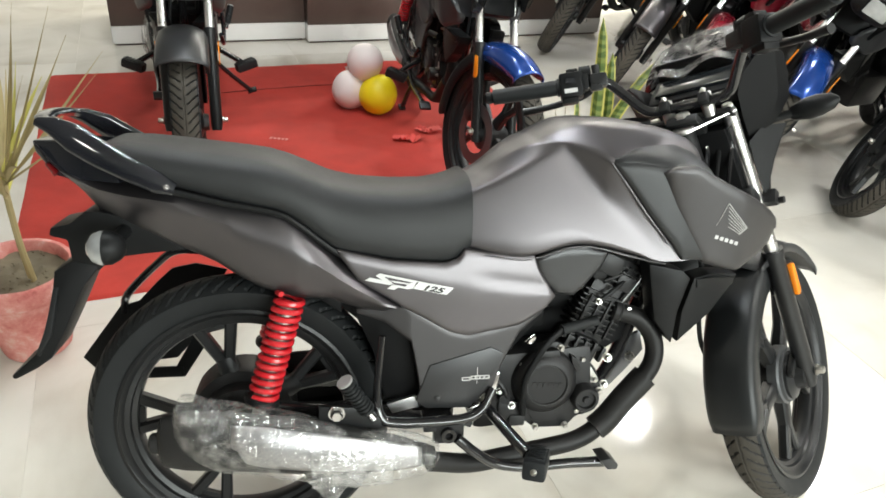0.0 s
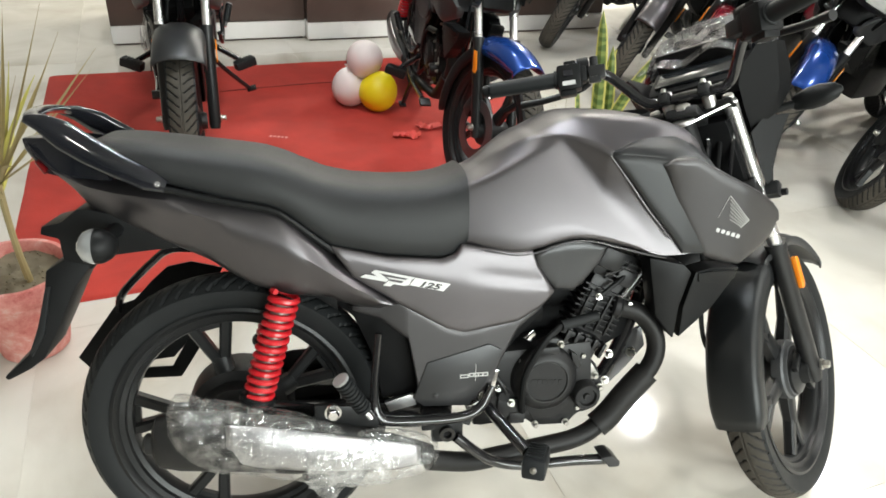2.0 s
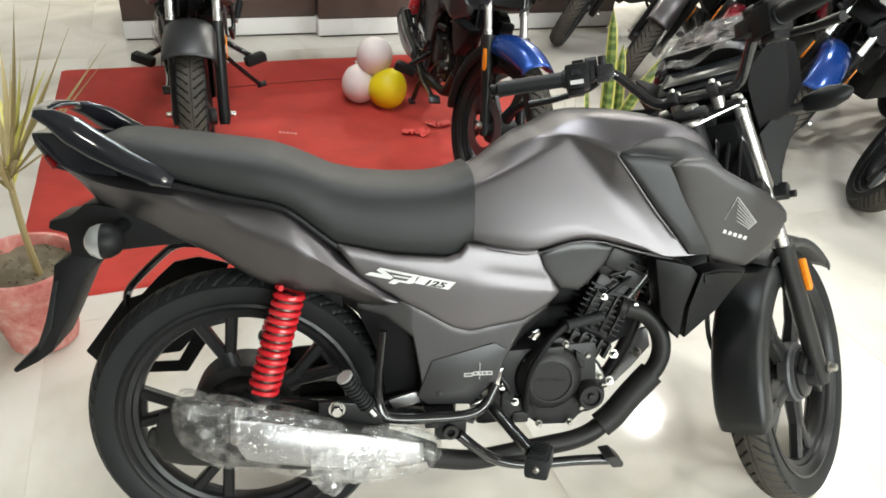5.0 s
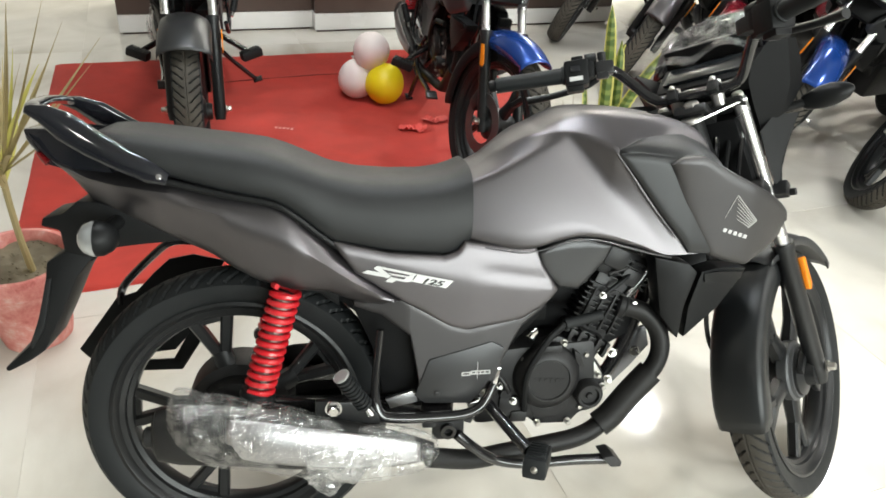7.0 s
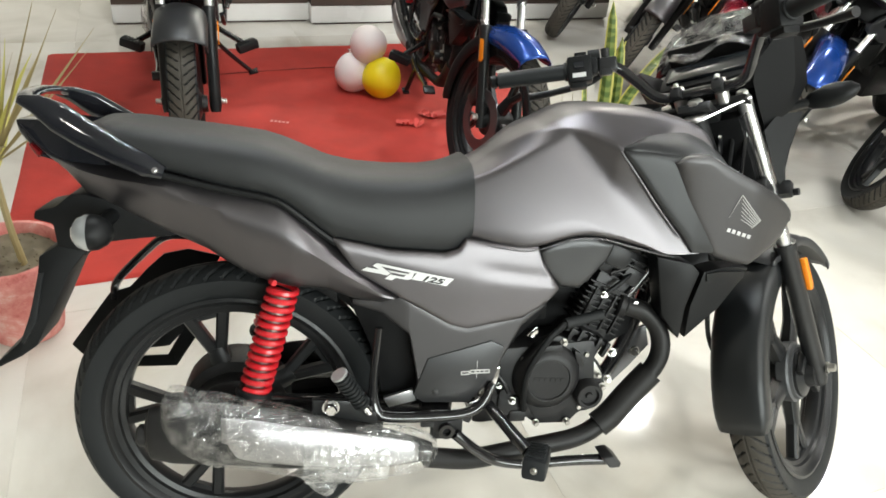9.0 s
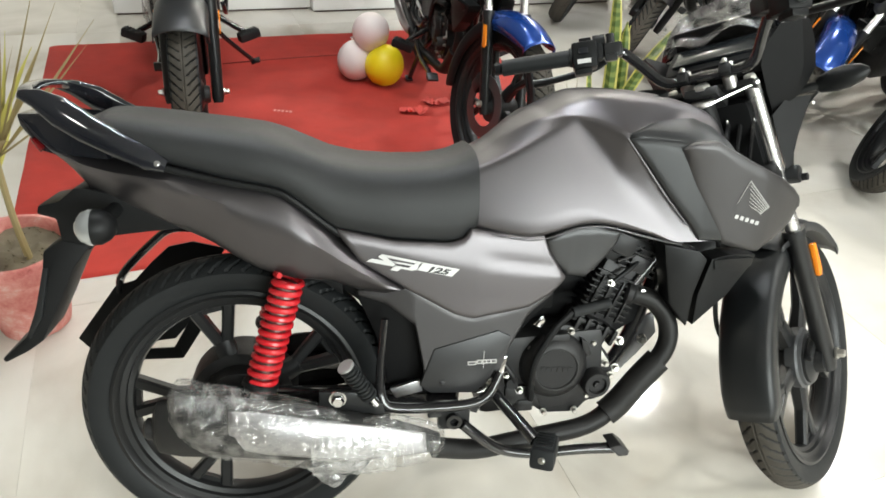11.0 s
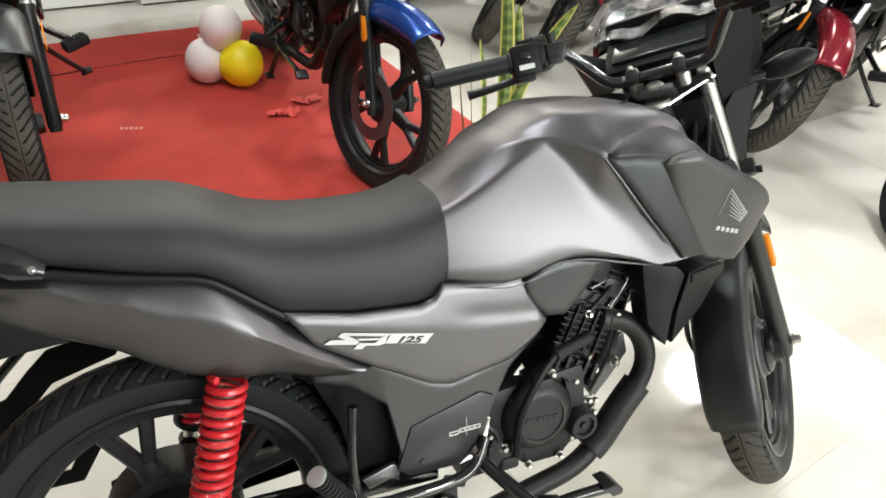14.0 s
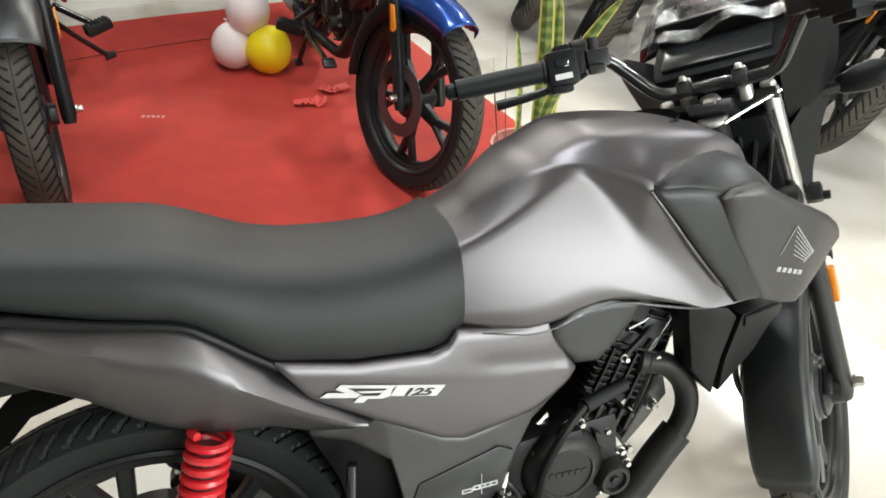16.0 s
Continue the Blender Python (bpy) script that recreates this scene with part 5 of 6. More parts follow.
    for sd in (-1, 1):
        pg = thing_part("passenger_peg", bike)
        a, b = Vector((0.256, sd * 0.168, 0.350)), Vector((0.200, sd * 0.196, 0.445))
        d = (b - a).normalized()
        part("stub", rod(a, a + d * 0.03, 0.009, 12), CHROME, pg)
        prof = [(0, 0), (0.0135, 0)]
        span = (b - a).length - 0.025
        for k in range(9):
            t0 = 0.004 + (span - 0.006) * k / 9
            prof += [(0.0135, t0), (0.0165, t0 + 0.001), (0.0165, t0 + 0.006), (0.0135, t0 + 0.007)]
        part("rubber", lathe(prof + [(0.0135, span), (0, span)], along(a + d * 0.025, b), 16), RUBBER, pg, angle=60)
        part("end_cap", rod(b, b + d * 0.004, 0.0165, 16, 0.003), FAINT_SILVER, pg, "bright steel end cap")
        rp = thing_part("rider_peg", bike)
        y = sd
        part("arm", tube([(0.49, y * 0.11, 0.335), (0.515, y * 0.15, 0.315), (0.555, y * 0.222, 0.284)], 0.0125, 10), FRAME_TUBE, rp)
        m = Matrix.Translation((0.568, y * 0.243, 0.273)) @ Matrix.Rotation(radians(y * 24), 4, "Z") @ Matrix.Rotation(radians(y * 12), 4, "X")
        bm = box((0, 0, 0), (0.046, 0.10, 0.040), None, 0.009)
        ob = part("pad", bm, RUBBER, rp)
        ob.matrix_local = m
        for k in range(6):
            part("rib", box((0, -0.035 + 0.014 * k, 0.021), (0.034, 0.006, 0.006), None, 0.001), RUBBER, rp).matrix_local = m
        part("pad_bolt", bolt(m @ Vector((0, y * 0.05, 0)), (m.to_3x3() @ Vector((0, y, 0))), 0.005, 0.003), STEEL, rp)
    ped = thing_part("brake_pedal", bike)
    part("lever", tube([P(0.425, 0.160, 0.290), P(0.470, 0.160, 0.250), P(0.51, 0.155, 0.222), P(0.555, 0.15, 0.207), P(0.60, 0.145, 0.201), P(0.68, 0.14, 0.200), P(0.757, 0.14, 0.198)], [0.011, 0.011, 0.0105, 0.010, 0.010, 0.011, 0.012], 12), FRAME_TUBE, ped)
    part("pad", facet([P(0.738, 0.162, 0.214), P(0.762, 0.162, 0.217), P(0.784, 0.158, 0.198), P(0.782, 0.158, 0.187), P(0.758, 0.162, 0.190)], 0.05, 0.004), CASE_EDGE, ped)
    ss = thing_part("side_stand", bike)
    part("leg", tube([(0.45, 0.09, 0.27), (0.43, 0.16, 0.19), (0.40, 0.262, 0.088)], 0.011, 10), FRAME_TUBE, ss)
    part("foot", box((0.395, 0.272, 0.086), (0.06, 0.045, 0.008), Matrix.Rotation(radians(17.4), 4, "X"), 0.002), FRAME_TUBE, ss)


def front_end(bike, st, fender_paint, hero, brake):
    Y = HEAD_Y

    def q(s, lat, h):
        return (s, Y - lat, h)

    fork = thing_part("front_fork", bike)
    for sd in (1, -1):
        lat = 0.082 * sd
        top, mid, low = Vector(q(0.984, lat, 0.928)), Vector(q(1.148, lat, 0.612)), Vector(q(1.298, lat, 0.268))
        d = (low - mid).normalized()
        steered(part("stanchion", rod(top, mid + d * 0.05, 0.0155, 20), FORK_CHROME, fork, "chrome fork tube"), st)
        steered(part("slider", lathe([(0, 0), (0.024, 0), (0.0245, 0.012), (0.0215, 0.02), (0.0215, (low - mid).length - 0.02), (0.017, (low - mid).length), (0, (low - mid).length)], along(mid, low), 20), ALLOY, fork), st)
        steered(part("fork_cap", rod(top - (mid - top).normalized() * 0.012, top, 0.0125, 6), STEEL, fork), st)
        steered(part("axle_bolt", bolt(q(1.285, lat + 0.022 * sd, 0.306), (0, -sd, 0), 0.010, 0.02), STEEL, fork), st)
        r0 = mid.lerp(low, 0.28)
        ref = facet([q(1.180, lat + 0.029 * sd, 0.572), q(1.200, lat + 0.029 * sd, 0.575), q(1.229, lat + 0.029 * sd, 0.512), q(1.222, lat + 0.029 * sd, 0.498), q(1.206, lat + 0.029 * sd, 0.498)], 0.012 if hero else 0.004, 0.003 if hero else 0.001)
        steered(part("reflector", ref, AMBER, fork, "amber side reflector"), st)
    yoke = bmesh.new()
    add_box(yoke, q(0.982, 0, 0.915), (0.045, 0.192, 0.013), Matrix.Rotation(radians(26), 4, "Y"), 0.005)
    add_box(yoke, q(0.955, 0, 0.905), (0.06, 0.07, 0.02), Matrix.Rotation(radians(26), 4, "Y"), 0.005)
    steered(part("top_yoke", yoke, ALLOY, fork, "black cast top yoke"), st)
    steered(part("yoke_edge", tube([q(0.918, 0.022, 0.888), q(0.948, 0.062, 0.905), q(0.978, 0.100, 0.921)], [0.0028, 0.0026, 0.0028], 8), FORK_CHROME, fork, "bright edge of the top yoke"), st)
    # added block that fills the gap behind the fork with black
    filler_block = bmesh.new()
    add_box(filler_block, q(1.045, 0.0, 0.80), (0.05, 0.15, 0.22), Matrix.Rotation(radians(-26), 4, "Y"), 0.02)
    steered(part("dark_filler_block", filler_block, TRIM_BLACK, fork), st)
    for k in range(6):
        a = -0.06 + 0.024 * k
        cable = tube([q(1.02, a, 0.92), q(0.995 + 0.006 * (k % 3), a + 0.012, 0.86), q(1.00 + 0.008 * (k % 2), a - 0.006, 0.77), q(1.03, a * 0.6, 0.69)], 0.0065 - 0.0008 * (k % 3), 8)
        steered(part("cable", cable, FRAME_TUBE if k % 2 else TRIM_BLACK, fork), st)
    lug = box(q(1.108, 0.106, 0.730), (0.026, 0.030, 0.034), Matrix.Rotation(radians(26), 4, "Y"), 0.005)
    add_lathe(lug, [(0, -0.012), (0.008, -0.012), (0.008, 0.012), (0, 0.012)], Matrix.Translation(q(1.116, 0.120, 0.722)), 12)
    steered(part("lamp_lug", lug, ALLOY, fork), st)
    part("stem_ring", rod(FOOT + AXIS * 0.992, FOOT + AXIS * 1.003, 0.024, 24), STEEL, fork)
    yk = bmesh.new()
    add_box(yk, q(1.06, 0, 0.735), (0.05, 0.19, 0.03), Matrix.Rotation(radians(26), 4, "Y"), 0.008)
    steered(part("bottom_yoke", yk, ALLOY, fork), st)
    part("head_tube", rod(FOOT + AXIS * 0.80, FOOT + AXIS * 1.00, 0.022, 20), PLASTIC, bike)
    steered(part("stem_nut", rod(q(0.945, 0, 0.918), q(0.9385, 0, 0.934), 0.017, 6), STEEL, fork), st)
    for lat in (-0.038, 0.050):
        cl = thing_part("bar_clamp", bike)
        steered(part("riser", rod(q(0.968, lat, 0.918), q(0.955, lat, 0.945), 0.0135, 16), STEEL, cl), st)
        bm = box(q(0.953, lat, 0.951), (0.042, 0.022, 0.024), Matrix.Rotation(radians(20), 4, "Y"), 0.004)
        steered(part("cap", bm, ALLOY, cl), st)
        steered(part("bolt", bolt(q(0.967, lat, 0.962), (0.3, 0, 1), 0.0058, 0.010), STEEL, cl), st)
        steered(part("bolt", bolt(q(0.940, lat, 0.966), (0.3, 0, 1), 0.0058, 0.010), STEEL, cl), st)
    bar = thing_part("handlebar", bike)
    half = [(0.953, 0.0, 0.951), (0.952, 0.05, 0.950), (0.938, 0.082, 0.958), (0.908, 0.115, 1.0), (0.885, 0.137, 1.028), (0.855, 0.16, 1.034), (0.81, 0.205, 1.03), (0.735, 0.325, 1.031)]
    path = [q(s, -l, h) for s, l, h in reversed(half)] + [q(s, l + 0.026 * min(1, l / 0.08), h) for s, l, h in half[1:]]
    steered(part("tube", tube(path, 0.0112, 14, 6), FRAME_TUBE, bar, "gloss black handlebar tube"), st)
    for sd in (-1, 1):
        far = 0.026 if sd > 0 else 0.0
        g0, g1 = Vector(q(0.805, sd * 0.213 + far, 1.030)), Vector(q(0.725, sd * 0.338 + far, 1.0315))
        d = (g1 - g0).normalized()
        prof, span = [(0, 0), (0.02, 0), (0.02, 0.005), (0.0172, 0.006)], (g1 - g0).length
        for k in range(40):
            t0 = 0.012 + (span - 0.018) * k / 40
            prof += [(0.0170, t0), (0.0173, t0 + 0.0012)]
        bm = lathe(prof + [(0.0172, span), (0, span)], along(g0, g1), 20)
        steered(part("grip", bm, RUBBER, bar, "black rubber grip"), st)
        steered(part("bar_end", rod(g1, g1 + d * 0.018, 0.0135, 16), PLASTIC, bar), st)
        m = Matrix.Translation(g0 - d * 0.024) @ d.to_track_quat("Y", "Z").to_matrix().to_4x4()
        sw = box((0, -0.002, -0.001), (0.050, 0.052, 0.056), None, 0.008)
        add_box(sw, (0, 0.003, -0.031), (0.034, 0.036, 0.018), None, 0.004)
        add_box(sw, (0.004, -0.006, 0.030), (0.03, 0.026, 0.012), None, 0.004)
        steered(part("switch_box", sw, PLASTIC, bar), st @ m)
        steered(part("switch", box((-0.026, 0, 0.006), (0.006, 0.022, 0.014), None, 0.003), SPRING if sd > 0 else GLOSS, bar), st @ m)
        steered(part("switch_label", box((-0.0255, 0, -0.015), (0.003, 0.028, 0.009)), SILVER_PRINT, bar), st @ m)
        perch = box((0.006, -0.032, 0.004), (0.036, 0.018, 0.036), None, 0.006)
        add_lathe(perch, [(0, -0.014), (0.014, -0.012), (0.014, 0.012), (0, 0.014)], Matrix.Translation((0.004, -0.034, 0.026)), 14)
        steered(part("lever_perch", perch, PLASTIC, bar), st @ m)
        boss = box((0.004, -0.062, 0.004), (0.030, 0.038, 0.030), None, 0.006)
        add_lathe(boss, [(0, -0.012), (0.009, -0.010), (0.009, 0.014), (0, 0.016)], Matrix.Translation((0.002, -0.058, 0.024)) @ Matrix.Rotation(radians(90), 4, "X"), 14)
        add_box(boss, (-0.012, -0.056, -0.014), (0.016, 0.026, 0.014), None, 0.003)
        steered(part("mirror_boss", boss, ALLOY, bar), st @ m)
        lv = tube([q(0.868, sd * 0.17 + far, 1.018), q(0.862, sd * 0.20 + far, 1.008), q(0.825, sd * 0.26 + far, 0.998), q(0.795, sd * 0.31 + far, 0.995)], [0.007, 0.008, 0.0075, 0.0095], 10)
        steered(part("lever", lv, ALLOY, bar), st)
    # mudguard: a channel round the wheel from the rear flap to its front lip
    axle = FRONT_AXLE

    def channel(a0, a1, r, wide, skirt, n, aside=0.0):
        rows = []
        for k in range(n + 1):
            a = radians(a0 + (a1 - a0) * k / n)
            e = math.sin(math.pi * k / n) ** 0.25 if 0 < k < n else 0.8
            wk = wide * (1 - 0.16 * max(0, (k - (n - 3)) / 3) ** 2.2)
            row = []
            dome = ((-1, -0.075), (-0.97, -0.045), (-0.86, -0.020), (-0.6, -0.006), (-0.25, 0.003), (0.25, 0.003), (0.6, -0.006), (0.86, -0.020), (0.97, -0.045), (1, -0.075))
            for lat, dr in dome if skirt > 0.05 else ((-1, -skirt), (-1.0, -skirt * 0.4), (-0.9, -0.018), (-0.65, -0.007), (-0.25, 0.001), (0.25, 0.001), (0.65, -0.007), (0.9, -0.018), (1.0, -skirt * 0.4), (1, -skirt)):
                rr = r + (0.012 if skirt > 0.05 else 0.0) + dr * (1.0 if abs(lat) < 0.95 else e)
                row.append((axle.x + rr * math.cos(a), axle.y - aside + lat * wk, axle.z + rr * math.sin(a)))
            rows.append(row)
        bm = bmesh.new()
        add_grid(bm, rows)
        return bm

    guard = thing_part("front_mudguard", bike)
    wide = 0.056 if hero else 0.066
    line = [(axle.x + 0.322 * math.cos(radians(a)), axle.z + 0.322 * math.sin(radians(a))) for a in range(118, 176, 4)] + [(axle.x - 0.322, axle.z - 0.012), (axle.x - 0.319, axle.z - 0.04), (axle.x - 0.314, axle.z - 0.068 if hero else axle.z - 0.05)]
    rows = []
    for k, (s, h) in enumerate(line):
        a, b = line[max(k - 1, 0)], line[min(k + 1, len(line) - 1)]
        d = Vector((b[0] - a[0], 0, b[1] - a[1])).normalized()
        inn = Vector((-d.z, 0, d.x))
        end = max(0, k - (len(line) - 3)) / 2
        rows.append([Vector((s, axle.y + wide * lat * (1 - 0.10 * end * end), h)) + inn * deep for lat, deep in ((-0.93, 0.060), (-0.98, 0.040), (-1.0, 0.020), (-0.95, 0.007), (-0.8, 0.001), (-0.4, -0.002), (0, -0.003), (0.4, -0.002), (0.8, 0.001), (0.95, 0.007), (1.0, 0.020), (0.98, 0.040), (0.93, 0.060))])
    bm = bmesh.new()
    add_grid(bm, rows)
    flap = steered(part("rear_flap", bm, FLAP if hero else PLASTIC, guard, "long black front mudguard flap", True, 60), st)
    flap.modifiers.new("thick", "SOLIDIFY").thickness = 0.004
    top = steered(part("fender", channel(58 if fender_paint is LOWER_GREY else 62 if brake == "disc" else 46, 122, 0.337, 0.06 if hero else 0.09 if fender_paint is LOWER_GREY else 0.066, 0.035 if hero else 0.06, 24), fender_paint if not hero else PAINT_DARK, guard), st)
    top.modifiers.new("thick", "SOLIDIFY").thickness = 0.004
    for sd in (-1, 1):
        stay = facet([q(1.16, sd * 0.060, 0.585), q(1.21, sd * 0.060, 0.60), q(1.235, sd * 0.060, 0.53), q(1.19, sd * 0.060, 0.50)], 0.006, 0.002)
        steered(part("stay", stay, PLASTIC, guard), st)
    # headlamp cowl, meter and its visor
    cowl = thing_part("headlamp", bike)
    for sd in (-1, 1):
        face = [(1.005, 0.098, 0.956), (1.0, 0.104, 0.972), (0.995, 0.121, 0.999), (0.997, 0.145, 1.026), (1.024, 0.177, 1.029), (1.046, 0.169, 0.989), (1.069, 0.159, 0.946), (1.082, 0.138, 0.903), (1.075, 0.118, 0.889), (1.066, 0.092, 0.862), (1.035, 0.094, 0.905)]
        edge = [(1.015, 0.095, 0.955), (1.01, 0.102, 0.975), (1.004, 0.121, 1.004), (1.008, 0.148, 1.032), (1.045, 0.186, 1.030), (1.076, 0.182, 0.990), (1.104, 0.172, 0.945), (1.100, 0.142, 0.896), (1.085, 0.118, 0.880), (1.076, 0.090, 0.852), (1.045, 0.091, 0.905)]
        back = [(a + 0.09, b * 0.72, c + 0.35 * (0.955 - c)) for a, b, c in edge]
        pl = bmesh.new()
        vs = add_grid(pl, [[q(a, sd * b, c) for a, b, c in ring] for ring in (face, edge, back)], close_v=True)
        cap(pl, vs[0]), cap(pl, vs[-1])
        steered(part("side_cover", pl, TRIM_BLACK, cowl, "matte black headlamp side cover", True, 20), st)
        face = [(1.050, 0.095, 0.856), (1.078, 0.117, 0.889), (1.134, 0.150, 0.891), (1.123, 0.138, 0.862), (1.108, 0.122, 0.815), (1.098, 0.112, 0.775), (1.106, 0.106, 0.742), (1.098, 0.098, 0.742), (1.077, 0.096, 0.781)]
        pl = bmesh.new()
        vs = add_grid(pl, [[q(a + d, sd * (b - e), c) for a, b, c in face] for d, e in ((0, 0), (0.006, -0.001), (0.03, 0.012))], close_v=True)
        cap(pl, vs[0]), cap(pl, vs[-1])
        steered(part("lower_cover", pl, PLASTIC, cowl, "", True, 20), st)
    lampb = bmesh.new()
    rows = []
    for k, (s, w, h0, h1) in enumerate(((1.08, 0.095, 0.83, 1.02), (1.16, 0.10, 0.81, 1.03), (1.24, 0.09, 0.83, 0.98), (1.285, 0.06, 0.86, 0.94))):
        ring = []
        for a in range(16):
            t = 2 * math.pi * a / 16
            c, sn = math.cos(t), math.sin(t)
            ring.append(q(s, w * math.copysign(abs(c) ** 0.6, c), (h0 + h1) / 2 + (h1 - h0) / 2 * math.copysign(abs(sn) ** 0.6, sn)))
        rows.append(ring)
    vs = add_grid(lampb, rows, close_v=True)
    cap(lampb, vs[0]), cap(lampb, vs[-1])
    steered(part("lamp_body", lampb, TRIM_BLACK, cowl), st)
    steered(part("lamp_lens", box(q(1.288, 0, 0.90), (0.008, 0.10, 0.065), None, 0.003), LENS_CLEAR, cowl, "clear headlamp lens"), st)
    meter = thing_part("meter", bike)
    mm = Matrix.Translation(q(1.06, 0, 0.995)) @ Matrix.Rotation(radians(-38), 4, "Y")
    steered(part("housing", box((0, 0, 0), (0.115, 0.232, 0.045), None, 0.016), TRIM_BLACK, meter, "black instrument housing"), st @ mm)
    steered(part("screen", box((-0.008, 0, 0.025), (0.062, 0.185, 0.012), None, 0.005), SCREEN, meter, "dark instrument screen"), st @ mm)
    steered(part("hood", box((0.055, 0, 0.035), (0.02, 0.215, 0.05), Matrix.Rotation(radians(20), 4, "Y"), 0.008), TRIM_BLACK, meter), st @ mm)
    vis = []
    for k in range(9):
        f = -1 + 2 * k / 8
        vis.append([q(s, 0.150 * f * w, h - 0.02 * f * f) for s, w, h in ((1.09, 1.0, 1.04), (1.11, 1.0, 1.075), (1.125, 0.9, 1.115), (1.13, 0.75, 1.14))])
    bm = bmesh.new()
    add_grid(bm, vis)
    vz = steered(part("visor", bm, GLOSS, cowl, "small dark visor"), st)
    vz.modifiers.new("thick", "SOLIDIFY").thickness = 0.004
    if hero:
        rows = []
        for i in range(23):
            f = -1 + 2 * i / 22
            row = []
            for j in range(13):
                t = j / 12
                w = 0.012 * noise.noise((f * 3, t * 4, 1.0)) + 0.006 * noise.noise((f * 9, t * 9, 4.0))
                sag = 0.030 * max(0, 1 - abs(f + 0.25) / 0.35) * (1 - t) + 0.016 * max(0, 1 - abs(f - 0.5) / 0.2) * (1 - t)
                row.append(q(1.058 + 0.05 * t + w, 0.175 * f * (1 - 0.15 * t), 1.060 + 0.080 * t - 0.025 * f * f + 0.5 * w - sag))
            rows.append(row)
        bm = bmesh.new()
        add_grid(bm, rows)
        steered(part("film_cover", bm, FILM, meter, "crinkled clear film over the visor", False), st)
    for sd in (-1, 1):
        ind = thing_part("front_indicator", bike)
        steered(part("stalk", tube([q(1.085, sd * 0.09, 0.897), q(1.10, sd * 0.13, 0.901), q(1.117, sd * 0.17, 0.906)], 0.010, 10), PLASTIC, ind), st)
        m = Matrix.Translation(q(1.118, sd * 0.158, 0.905)) @ Vector((0.03, -sd * 0.35, 0.045)).normalized().to_track_quat("Y", "Z").to_matrix().to_4x4()
        steered(part("body", lathe([(0.008, 0), (0.02, 0.012), (0.0285, 0.04), (0.0285, 0.062), (0.02, 0.088), (0.006, 0.10), (0, 0.10)], m @ Matrix.Diagonal((0.66, 1.05, 0.85, 1)), 20), PLASTIC, ind), st)
        steered(part("lens", lathe([(0.0, 0.09), (0.014, 0.08), (0.024, 0.06), (0.024, 0.04), (0.012, 0.018), (0, 0.012)], Matrix.Translation((0.013, 0.0, 0.003)) @ m @ Matrix.Diagonal((0.66, 1.05, 0.76, 1)), 20), LENS_CLEAR, ind), st)
    horn = tube([(0.96, -0.03, 0.70), (0.985, -0.045, 0.60), (0.99, -0.05, 0.50), (1.01, -0.045, 0.42), (1.05, -0.04, 0.36)], 0.0055, 8)
    part("brake_hose", horn, PLASTIC, bike)
    part("horn", rod((0.97, -0.045, 0.56), (0.99, -0.06, 0.55), 0.022, 18), PLASTIC, bike)
    if brake == "disc":
        cal = box((1.205, Y - 0.068, 0.36), (0.05, 0.045, 0.075), Matrix.Rotation(radians(30), 4, "Y"), 0.008)
        steered(part("caliper", cal, ALLOY, fork), st)


SCREEN = surface("dark_screen_glass", (0.008, 0.010, 0.012), (0.012, 0.015, 0.017), 0.22, 0.0, 30, 0.0)
LOWER_GREY = surface("matte_dark_grey_paint", (0.054, 0.055, 0.057), (0.064, 0.065, 0.067), 0.4, 0.7, 90, 0.05, spread=0.03)


